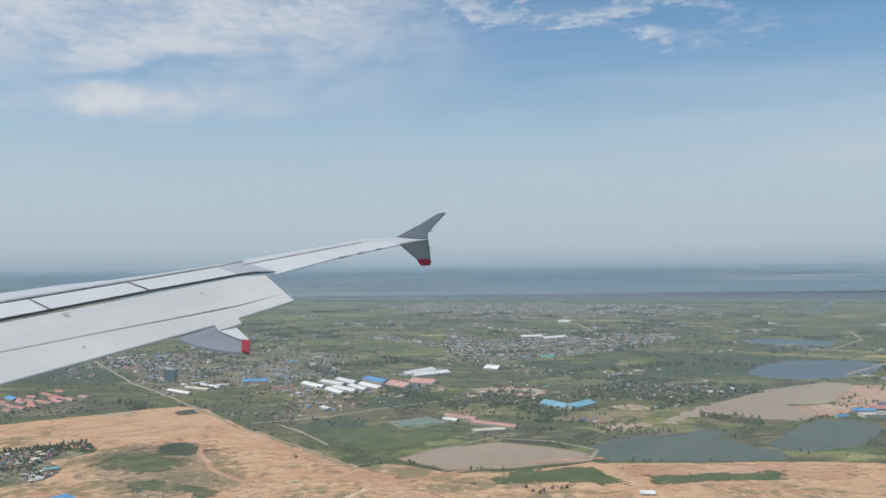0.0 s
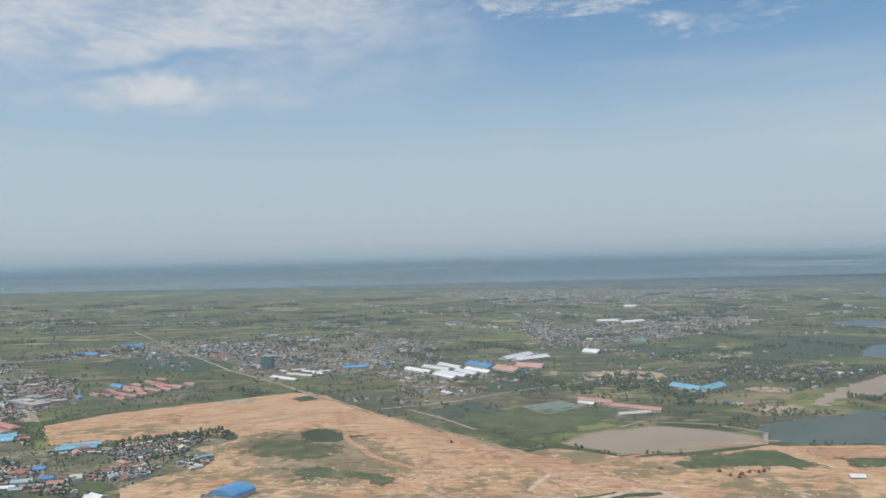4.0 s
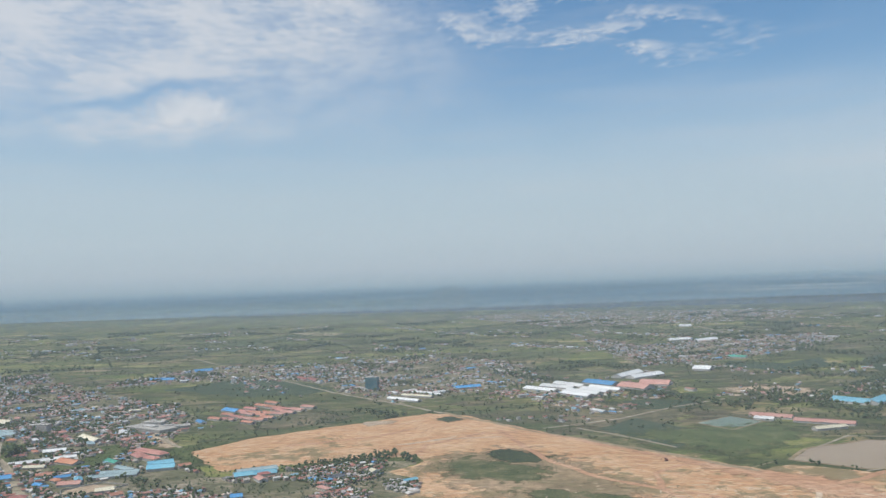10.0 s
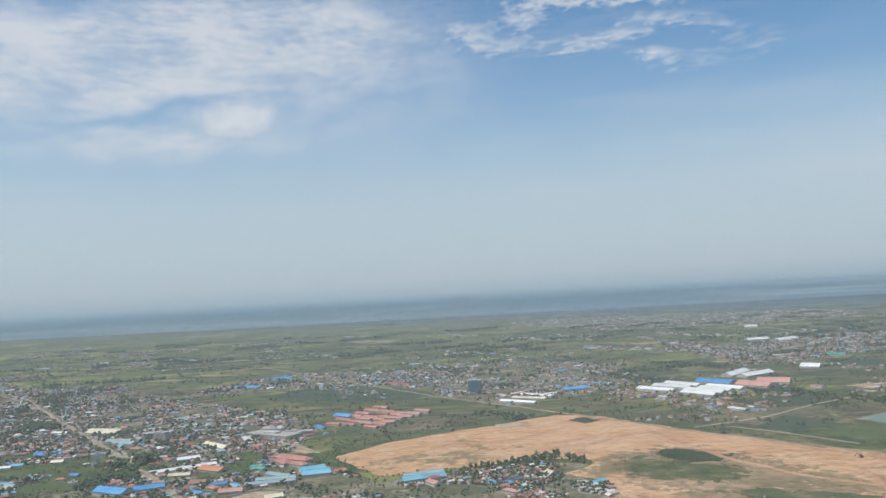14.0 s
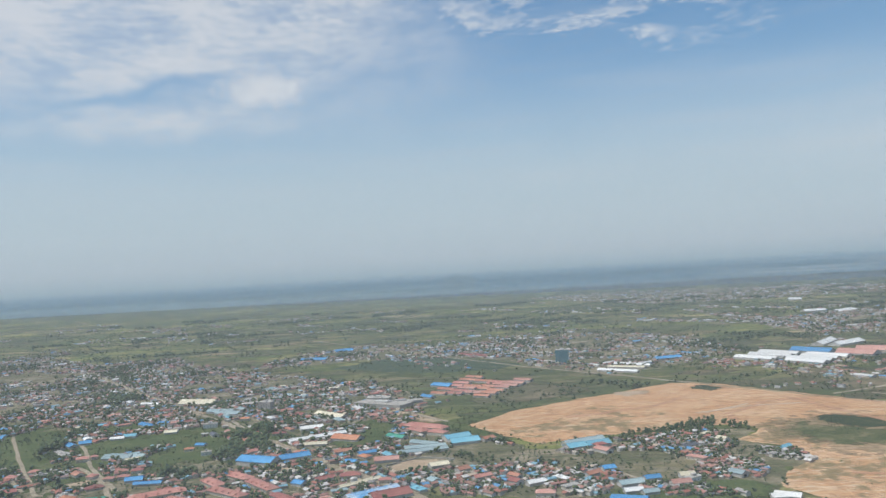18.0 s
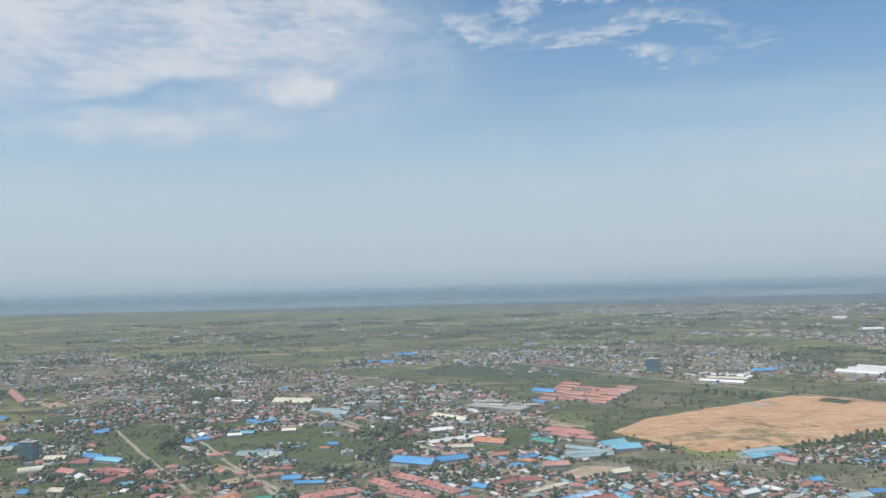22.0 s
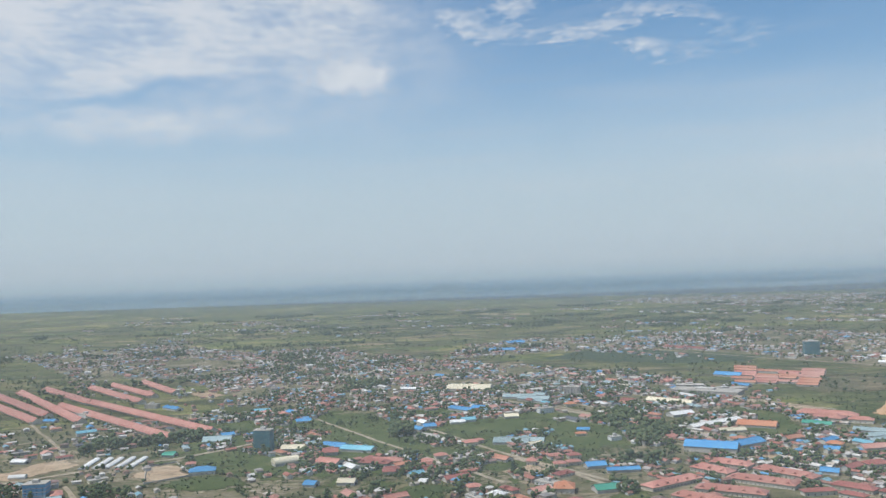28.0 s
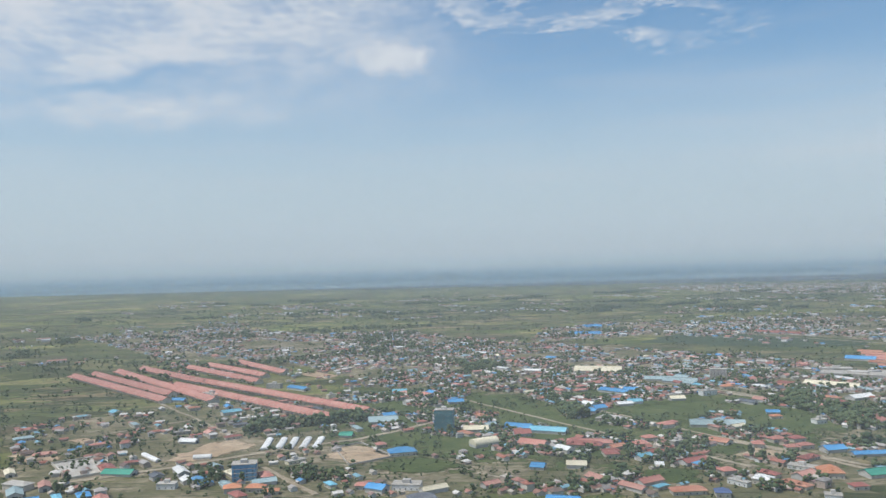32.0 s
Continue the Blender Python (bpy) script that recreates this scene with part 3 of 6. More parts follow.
def ribbon(name, pts, width, z, mat, label, category, closed=False):
    """A road or bank along a line, a little uneven in width, with a low camber and shelving sides."""
    RIBBONS.append(name)
    width *= 1.6 if name == "track" else 1.0
    if name == "road":
        LANES.extend((pts[i], pts[i + 1], width * 0.55 + 2.0) for i in range(len(pts) - 1))
    z = (0.24 if name == "track" else 0.50) + (0.002 if name == "track" else 0.004) * len(RIBBONS)
    P = [Vector((x, y, 0)) for x, y in pts]
    fine = []
    for i in range(len(P) - 1 + closed):
        a, c = P[i], P[(i + 1) % len(P)]
        n = max(1, int((c - a).length / 8))
        fine += [a.lerp(c, k / n) for k in range(n)]
    if not closed:
        fine.append(P[-1])
    verts, faces, rim, n = [], [], [], len(fine)
    for i, p in enumerate(fine):
        a, c = fine[max(i - 2, 0)], fine[min(i + 2, n - 1)]
        d = (c - a).normalized()
        s = Vector((-d.y, d.x, 0)) * width * 0.38 * (1 + 0.35 * noise.noise(p * 0.06 + Vector((0, 5, 0))))
        wob = Vector((noise.noise(p * 0.03), noise.noise(p * 0.03 + Vector((9, 0, 0))), 0)) * width * 0.6
        for k, dz in ((1.35, -0.45), (0.9, -0.03), (0, 0.05), (-0.9, -0.03), (-1.35, -0.45)):
            q = p + s * k + wob
            verts.append((q.x, q.y, z + (dz if dz > -0.4 else -0.12)))
            rim.append(0.0 if abs(k) > 1 else 0.75 if k else 1.0)
    for i in range(n - 1 + closed):
        j = (i + 1) % n
        for k in range(4):
            faces.append((i * 5 + k + 1, i * 5 + k, j * 5 + k, j * 5 + k + 1))
    return tagged(new(name, rimmed(mesh_of(name, verts, faces, [mat]), rim)), label, category, "", "structure")


def box_arrays(x0, y0, z0, x1, y1, z1):
    v = [(x0, y0, z0), (x1, y0, z0), (x1, y1, z0), (x0, y1, z0), (x0, y0, z1), (x1, y0, z1), (x1, y1, z1), (x0, y1, z1)]
    f = [(0, 3, 2, 1), (4, 5, 6, 7), (0, 1, 5, 4), (1, 2, 6, 5), (2, 3, 7, 6), (3, 0, 4, 7)]
    return v, f


def box_mesh(name, x0, y0, z0, x1, y1, z1, mat):
    v, f = box_arrays(x0, y0, z0, x1, y1, z1)
    return mesh_of(name, v, f, [mat])


def gable_wall(L, W, h, rise):
    a, c = L / 2, W / 2
    v = [(-a, -c, -0.4), (a, -c, -0.4), (a, c, -0.4), (-a, c, -0.4), (-a, -c, h), (a, -c, h), (a, c, h), (-a, c, h), (-a, 0, h + rise), (a, 0, h + rise)]
    f = [(0, 1, 5, 4), (2, 3, 7, 6), (1, 2, 6, 9, 5), (3, 0, 4, 8, 7), (0, 3, 2, 1), (4, 5, 9, 8), (6, 7, 8, 9)]
    return v, f


def gable_roof(L, W, h, rise, over=0.5, thick=0.22):
    a, c = L / 2 + over, W / 2 + over
    e = h - rise * over / (W / 2)
    v = []
    for dz in (0.05, 0.05 + thick):
        v += [(-a, -c, e + dz), (a, -c, e + dz), (a, 0, h + rise + dz), (-a, 0, h + rise + dz), (-a, c, e + dz), (a, c, e + dz)]
    f = [(6, 7, 8, 9), (9, 8, 11, 10), (0, 3, 2, 1), (3, 4, 5, 2), (0, 1, 7, 6), (4, 10, 11, 5), (1, 2, 8, 7), (2, 5, 11, 8), (0, 6, 9, 3), (3, 9, 10, 4)]
    return v, f


def hip_roof(L, W, h, rise, over=0.6, thick=0.22):
    a, c = L / 2 + over, W / 2 + over
    r = max(L / 2 - W / 2, 0.3)
    v = [(-a, -c, h), (a, -c, h), (a, c, h), (-a, c, h), (-a, -c, h + thick), (a, -c, h + thick), (a, c, h + thick), (-a, c, h + thick), (-r, 0, h + rise), (r, 0, h + rise)]
    f = [(0, 3, 2, 1), (0, 1, 5, 4), (1, 2, 6, 5), (2, 3, 7, 6), (3, 0, 4, 7), (4, 5, 9, 8), (5, 6, 9), (6, 7, 8, 9), (7, 4, 8)]
    return v, f


def arch_roof(L, W, h, rise, n=10):
    v, f = [], []
    for x in (-L / 2, L / 2):
        for k in range(n + 1):
            a = math.pi * k / n
            v.append((x, -W / 2 * math.cos(a) * 1.03, h + rise * math.sin(a)))
    for k in range(n):
        f.append((k, n + 1 + k, n + 2 + k, k + 1))
    f += [tuple(range(n + 1)), tuple(range(2 * n + 1, n, -1)), (0, n, 2 * n + 1, n + 1)]
    return v, f


WORDS = {"blue": "bright blue", "cyan": "pale cyan-blue", "tealgrey": "grey-teal", "white": "white", "cream": "cream", "orange": "orange", "terracotta": "terracotta",
         "red": "brick-red", "darkred": "dark red", "pink": "faded pink-red", "green": "green", "slate": "dark slate", "slateblue": "slate-blue", "concrete": "bare concrete",
         "netting": "blue-green netted", "glassblue": "blue-glazed", "bluestripe": "blue-and-white striped"}
window_mesh = box_mesh("window", -0.32, -0.06, -0.36, 0.32, 0.06, 0.36, m_glass)


def windows_on(root, L, W, h, side=(1, -1), gap=3.0, first=0.9, step=1.6):
    for s in side:
        for k in range(max(1, int((h - 0.6) / step))):
            n = max(1, int(L / gap))
            for i in range(n):
                part("window", window_mesh, root, "", pose(-L / 2 + (i + 0.5) * L / n, s * (W / 2 + 0.03), first + k * step))


def building(x, y, L, W, h, rot, tone, style="gable"):
    L, h = max(L, 4.0), h * {"tower": 0.8, "apartment": 0.36, "hip": 0.42, "flat": 0.5, "row": 0.55, "arch": 0.8}.get(style, 0.44)
    if style in ("hip", "flat") and L < 22:
        L, W = L * 0.88, W * 0.74
    root = new("house" if style in ("hip", "apartment") and L < 15 else {"gable": "warehouse", "hip": "hall", "apartment": "apartment_block", "flat": "flat_roofed_block",
               "tower": "tower_block", "row": "terrace_row", "arch": "arched_shed"}[style])
    root.matrix_basis = pose(x, y, 0, 0, 0, rot)
    roof = roof_mats[tone]
    wall = m_plaster if style in ("apartment", "hip", "row") else m_shedwall
    word = WORDS[tone]
    if style in ("gable", "row"):
        rise = W * (0.20 if style == "gable" else 0.30)
        part("wall", mesh_of("wall", *gable_wall(L, W, h, rise), [wall]), root)
        part("roof", mesh_of("roof", *gable_roof(L, W, h, rise), [roof]), root, word + " metal roof" if style == "gable" else word + " tiled roof")
        part("ridge_cap", box_mesh("ridge_cap", -L / 2 - 0.4, -0.25, h + rise + 0.15, L / 2 + 0.4, 0.25, h + rise + 0.42, roof), root)
        if style == "gable":
            part("door", box_mesh("door", L / 2, -W * 0.18, 0, L / 2 + 0.1, W * 0.18, min(3.2, h * 0.7), m_glass), root, "dark open loading door")
            if L > 25:
                n = int(L / 9)
                vent = box_mesh("roof_vent", -0.5, -0.7, -0.2, 0.5, 0.7, 0.55, roof)
                for i in range(n):
                    part("roof_vent", vent, root, "", pose(-L / 2 + (i + 0.5) * L / n, 0, h + rise + 0.3))
        else:
            n = int(L / 7)
            v, f = gable_wall(0.25, W + 1.3, h + 0.15, rise * 1.1)
            me = mesh_of("party_wall", v, f, [m_plaster])
            for i in range(1, n):
                part("party_wall", me, root, "", pose(-L / 2 + i * L / n, 0, 0))
            low = gable_roof(5.0, 3.2, 3.0, 0.8, 0.3)
            porch = mesh_of("porch_roof", *low, [roof])
            for i in range(n):
                part("porch_roof", porch, root, "", pose(-L / 2 + (i + 0.5) * L / n, -W / 2 - 1.4, 0))
        label = word + (" metal-roofed shed with pale walls" if style == "gable" else " tiled roof over a long row of terraced houses")
        cat = "warehouse" if style == "gable" else "houses"
    elif style in ("hip", "apartment"):
        part("wall", box_mesh("wall", -L / 2, -W / 2, -0.4, L / 2, W / 2, h, wall), root)
        part("roof", mesh_of("roof", *hip_roof(L, W, h, W * 0.27), [roof]), root, word + " hipped roof")
        windows_on(root, L, W, h, (1, -1) if L < 20 else (-1,), 2.6 if style == "apartment" else 3.2)
        if style == "apartment":
            dm = mesh_of("dormer", *gable_roof(2.4, 2.2, 0.6, 0.9, 0.25), [roof])
            n = max(1, int(L / 7))
            for i in range(n):
                part("dormer", dm, root, "", pose(-L / 2 + (i + 0.5) * L / n, -W * 0.30, h + 0.2, 0, 0, 90))
        label = word + " hipped roof on a pale plastered " + ("apartment block" if style == "apartment" else "house")
        cat = "building"
    elif style == "arch":
        part("wall", box_mesh("wall", -L / 2, -W / 2, -0.4, L / 2, W / 2, h * 0.34, wall), root)
        part("roof", mesh_of("roof", *arch_roof(L * 1.04, W, h * 0.34, h * 0.55), [roof], smooth=False), root, word + " curved sheet roof")
        label, cat = word + " curved sheet roof over an open-sided shed", "shed"
    else:
        body = roof if tone in ("netting", "glassblue", "concrete", "white", "cream") else m_plaster
        part("wall", box_mesh("wall", -L / 2, -W / 2, -0.4, L / 2, W / 2, h, body), root)
        part("roof_slab", box_mesh("roof_slab", -L / 2 - 0.3, -W / 2 - 0.3, h, L / 2 + 0.3, W / 2 + 0.3, h + 0.35, m_concrete), root)
        part("stair_head", box_mesh("stair_head", -L * 0.15, -W * 0.2, h + 0.35, L * 0.12, W * 0.2, h + 2.2, m_shedwall), root)
        if style == "tower":
            floors = max(2, int(h / 2.2))
            for k in range(1, floors):
                z = k * h / floors
                part("floor_slab", box_mesh("floor_slab", -L / 2 - 0.25, -W / 2 - 0.25, z - 0.15, L / 2 + 0.25, W / 2 + 0.25, z + 0.15, m_concrete if tone != "netting" else body), root)
        if tone != "netting":
            windows_on(root, L, W, h, (-1,), 2.8)
        label, cat = word + (" tower block of several storeys" if style == "tower" else " flat-roofed block with a stair head"), "building"
    return tagged(root, label, cat, "large roofs of the town")


# ---------------- ground and water ----------------
G = 14000
ground = tagged(new("ground", mesh_of("ground", [(-G, -G, 0), (G, -G, 0), (G, G, 0), (-G, G, 0)], [(0, 1, 2, 3)], [m_ground])),
                "green farmland in small fields with scrub and bare patches", "ground", "", "structure")

DIRT = [(-661, 977), (-608, 1051), (-506, 1116), (-408, 1182), (-358, 1154), (-281, 1035), (-163, 901), (-101, 824), (-68, 841), (-13, 803), (46, 803), (134, 835), (222, 834), (346, 838),
        (670, 800), (695, 471), (186, 516), (30, 613), (-3, 690), (-26, 688), (-145, 628), (-419, 626), (-449, 712), (-440, 743), (-398, 788), (-404, 830), (-436, 858), (-405, 897),
        (-413, 920), (-466, 923), (-542, 899), (-597, 880)]
sheet("earth_clearing", DIRT, 0.10, m_dirt, "wide cleared field of bare orange-tan earth with tracks", "bare earth", 12, 0.22)
sheet("red_earth", [(131, 841), (182, 827), (308, 840), (407, 824), (376, 765), (289, 765), (223, 771), (184, 772), (150, 809)], 0.12, m_haul, "strip of dark reddish earth pushed up along the pond", "bare earth", 9, 0.4)
sheet("red_earth", [(-203, 951), (-153, 836), (-78, 722), (8, 688), (-12, 729), (-58, 796), (-109, 843)], 0.12, m_haul, "broad reddish haul way over the clearing", "bare earth", 9, 0.4)
sheet("rough_pasture", [(-1314, 1029), (-1222, 1164), (-1076, 1083), (-970, 1073), (-880, 953), (-879, 858), (-948, 763), (-1088, 779), (-1223, 782)], 0.12, m_lush, "rough green pasture between the houses", "pasture", 14, 0.5)
sheet("rough_pasture", [(-1147, 1113), (-984, 1138), (-830, 1037), (-797, 923), (-874, 844), (-1017, 819)], 0.12, m_lush, "rough green pasture between the houses", "pasture", 14, 0.5)
sheet("crop_bed", [(-133, 1422), (-42, 1367), (-33, 1275), (-119, 1206)], 0.5, m_dark, "dark shaded crop bed", "field", 8, 0.2)
sheet("scrub_margin", [(-411, 883), (-389, 930), (-345, 969), (-286, 949), (-238, 891), (-228, 823), (-193, 753), (-208, 712), (-311, 724), (-350, 767), (-395, 809)], 0.16, m_sparse, "sparse scrub thinning out into bare earth", "scrub", 8, 0.6)
sheet("scrub_island", [(-390, 882), (-372, 919), (-345, 917), (-301, 874), (-273, 852), (-284, 821), (-301, 798), (-330, 797), (-356, 812), (-382, 836)], 0.24, m_scrub, "scrubby overgrown patch left in the bare earth", "scrub", 6, 0.7)
sheet("scrub_island", [(-330, 775), (-291, 783), (-257, 764), (-211, 745), (-222, 720), (-263, 738), (-307, 735)], 0.24, m_scrub, "thin low scrub strewn over bare earth", "scrub", 6, 0.8)
sheet("scrub_hollow", [(-352, 920), (-334, 949), (-312, 942), (-269, 909), (-291, 879), (-315, 875), (-338, 897)], 0.34, m_dark, "dark wet hollow of low plants in the scrub", "scrub", 6, 0.5)
sheet("garden_plots", [(-269, 1234), (-226, 1271), (-175, 1275), (-96, 1175), (-10, 1219), (-100, 1057), (-213, 1013), (-262, 1068)], 0.20, m_plot, "brown and green garden plots in strips", "plots", 9, 0.4)
sheet("garden_plots", [(-634, 1209), (-565, 1259), (-490, 1167), (-557, 1105), (-632, 1078), (-675, 1125)], 0.20, m_plot, "brown and green garden plots in strips", "plots", 9, 0.4)
sheet("pit", [(-404, 1142), (-375, 1164), (-358, 1125), (-383, 1108)], 0.22, m_dark, "dark rectangular dug pit in bare earth", "pit", 8, 0.12)
sheet("grass_strip", [(8, 759), (53, 813), (139, 830), (162, 750), (95, 758)], 0.25, m_lush, "green grass strip between earth roads", "grass", 6, 0.4)
sheet("grass_strip", [(173, 791), (230, 794), (318, 804), (306, 767), (235, 763), (179, 754)], 0.25, m_lush, "thin green grass strip beside the earth road", "grass", 6, 0.4)
sheet("pond", [(-64, 859), (-27, 906), (47, 934), (98, 908), (136, 880), (133, 845), (47, 818), (-13, 813)], 0.30, m_brown, "muddy brown fish pond with earth banks", "pond", 8, 0.18)
sheet("red_shore", [(447, 1144), (530, 1166), (607, 1293), (631, 1333), (716, 1327), (739, 1306), (657, 1160), (554, 1142), (494, 1071), (471, 1078)], 0.2, m_shore, "bare red-earth shore with building works", "bare earth", 6, 0.3)
sheet("pond", [(144, 904), (160, 930), (215, 964), (269, 970), (284, 993), (316, 996), (319, 971), (296, 950), (324, 906), (345, 882), (345, 859), (335, 844), (285, 839), (221, 840), (153, 845), (141, 875)], 0.20, m_pond, "dark still pond with grassy shores", "pond", 7, 0.4)
sheet("pond", [(257, 1041), (302, 1111), (374, 1184), (444, 1249), (500, 1303), (604, 1364), (639, 1352), (613, 1291), (535, 1177), (459, 1160), (467, 1082), (437, 1041), (385, 1063), (332, 1087), (298, 1073), (269, 1030)], 0.20, m_brown, "large muddy brown lake with bare shores", "lake", 9, 0.4)
sheet("pond", [(342, 914), (409, 1002), (454, 1052), (522, 1039), (507, 989), (447, 908), (376, 879), (343, 889)], 0.20, m_pond, "dark pond cut by a low bank", "pond", 7, 0.35)
sheet("pond", [(511, 1464), (565, 1565), (675, 1658), (803, 1638), (809, 1558), (746, 1485), (634, 1395), (541, 1408)], 0.20, m_bluewater, "open flooded land reflecting the pale sky", "water", 14, 0.3)
sheet("marsh", [(357, 1602), (487, 1757), (613, 1780), (690, 1694), (570, 1578), (497, 1445), (403, 1452), (330, 1481)], 0.14, m_reed, "dark green flooded reed marsh", "marsh", 14, 0.35)
sheet("marsh", [(707, 2087), (808, 2102), (920, 2022), (873, 1922), (727, 1952)], 0.16, m_bluewater, "flooded field under thin water", "water", 14, 0.35)
sheet("marsh", [(105, 1599), (156, 1695), (236, 1624), (330, 1694), (296, 1553), (194, 1524)], 0.15, m_reed, "narrow flooded reed strip by the settlement", "marsh", 14, 0.4)
sheet("canal", [(1251, 2989), (1729, 3825), (1747, 3814), (1309, 2962)], 0.2, m_pond, "broad straight far canal", "canal", 40, 0.1)
sheet("settling_pond", [(-92, 1055), (-40, 1092), (-16, 1050), (-66, 1007)], 0.60, m_algae, "square green-grey settling pond", "pond", 8, 0.08)
sheet("crop_field", [(-248, 1033), (-192, 914), (-156, 904), (-212, 1033)], 0.5, m_scrub, "olive strip of young crops beside the clearing", "field", 7, 0.25)
sheet("crop_field", [(-209, 1037), (-148, 921), (-97, 1003), (-154, 1100)], 0.5, m_reed, "dark green field of crops between paths", "field", 7, 0.25)
sheet("crop_field", [(-145, 1235), (-98, 1244), (-36, 1213), (-80, 1158), (-123, 1159)], 0.5, m_reed, "dark green field of crops between paths", "field", 7, 0.25)
sheet("crop_field", [(-887, 1522), (-778, 1667), (-634, 1543), (-563, 1431), (-696, 1389)], 0.5, m_reed, "broad dark green field beyond the houses", "field", 16, 0.4)
sheet("bare_lot", [(7, 1331), (88, 1353), (154, 1297), (123, 1232), (24, 1270)], 0.5, m_lot, "reddish bare ground by the sheds", "bare lot", 8, 0.5)
sheet("mud_flat", [(173, 1020), (199, 1045), (244, 1042), (245, 1018), (199, 985), (174, 993)], 0.18, m_lot, "pale drying mud flat", "mud", 6, 0.35)
LOTS = [[(-725, 826), (-699, 850), (-670, 839), (-698, 803), (-716, 805)], [(-1345, 1255), (-1341, 1294), (-1289, 1235), (-1301, 1195)], [(-1356, 824), (-1340, 885), (-1315, 901), (-1292, 865), (-1327, 827)], [(-1472, 859), (-1457, 874), (-1421, 847), (-1435, 830)], [(-1448, 905), (-1437, 918), (-1413, 898), (-1422, 885)], [(-1252, 839), (-1225, 864), (-1199, 833), (-1222, 807)]]
LOTS += [[(-991, 811), (-965, 836), (-959, 807), (-977, 797)], [(-1049, 764), (-1037, 770), (-1028, 751), (-1040, 743)], [(-1046, 1129), (-1021, 1151), (-992, 1133), (-1018, 1108)], [(-1002, 1152), (-947, 1161), (-982, 1116), (-1017, 1130)], [(40, 1332), (94, 1361), (164, 1290), (112, 1229), (43, 1258)], [(-780, 1081), (-738, 1094), (-675, 1012), (-697, 998)], [(-499, 1136), (-448, 1140), (-446, 1115), (-480, 1093)], [(205, 1155), (245, 1183), (277, 1133), (231, 1115)], [(-44, 658), (-19, 676), (-4, 653), (-4, 613), (-34, 612)], [(-988, 810), (-962, 828), (-954, 813), (-966, 795)], [(-1243, 860), (-1226, 873), (-1200, 830), (-1226, 809)], [(-814, 841), (-786, 874), (-768, 859), (-787, 826), (-807, 821)]]
for lot in LOTS:
    sheet("bare_lot", lot, 0.55, m_lot, "bare tan building lot with sparse grass", "bare lot", 6, 0.25)
sheet("dry_field", [(-972, 3056), (-885, 3083), (-778, 2969), (-783, 2860), (-878, 2876)], 0.1, m_dry, "pale dry strip of field far off", "field", 20, 0.3)
for patch in ([(-1026, 984), (-950, 1045), (-928, 996), (-951, 953), (-1017, 912)], [(-215, 1003), (-103, 1046), (-9, 1042), (32, 982), (-60, 886), (-102, 839), (-139, 914)], [(-1225, 806), (-1201, 827), (-1182, 831), (-1151, 800), (-1170, 777), (-1201, 785)], [(-780, 1032), (-725, 1070), (-706, 1008), (-747, 928), (-774, 948)], [(-1056, 779), (-1026, 791), (-1014, 771), (-1026, 742), (-1053, 752)], [(-940, 733), (-905, 763), (-901, 737), (-915, 725)], [(-1027, 975), (-989, 1013), (-929, 1023), (-931, 973), (-989, 913), (-1032, 934)], [(-590, 730), (-536, 736), (-463, 748), (-452, 716), (-465, 690), (-563, 683)], [(-700, 1009), (-672, 1011), (-624, 922), (-645, 916)], [(-785, 933), (-748, 953), (-729, 933), (-761, 898), (-784, 892)]):
    sheet("meadow", patch, 0.48, m_lush, "flat green meadow between houses", "meadow", 8, 0.5)
for patch in ([(-184, 1233), (-161, 1244), (-106, 1172), (-137, 1155)], [(-61, 1257), (-33, 1272), (-23, 1238), (-58, 1213)]):
    sheet("crop_bed", patch, 0.62, m_dark, "dark shaded crop bed", "field", 8, 0.12)
sheet("fallow_strip", [(-1313, 913), (-1253, 955), (-1246, 938), (-1297, 890)], 0.55, m_scrub, "olive fallow strip beside the hedge", "field", 8, 0.2)
sheet("worked_ground", [(-154, 612), (-26, 681), (-3, 683), (30, 606), (59, 527), (-193, 543)], 0.3, m_shore, "reddish worked ground inside the concrete road", "ground", 9, 0.2)
sheet("storage_yard", [(-87, 646), (-50, 658), (-42, 626), (-53, 614), (-90, 618)], 0.7, m_dark, "dark littered storage yard by the concrete road", "yard", 6, 0.4)
sheet("walled_court", [(-1422, 831), (-1395, 853), (-1374, 805), (-1392, 791)], 0.55, m_concrete, "pale paved walled court", "court", 10, 0.05)
# low banks round the ponds
ribbon("pond_bank", [(-64, 859), (-27, 906), (47, 934), (98, 908), (136, 880), (133, 845), (47, 818), (-13, 813)], 5, 1.0, m_bank, "low earth bank round the brown pond", "bank", True)
ribbon("pond_bank", [(-92, 1055), (-40, 1092), (-16, 1050), (-66, 1007)], 3, 1.1, m_bank, "low bank round the green pond", "bank", True)

# ---------------- haze over the land, imitated by upright tinted sheets ---
ALONG, ACROSS = Vector((-0.967, 0.253, 0)), Vector((0.253, 0.967, 0))


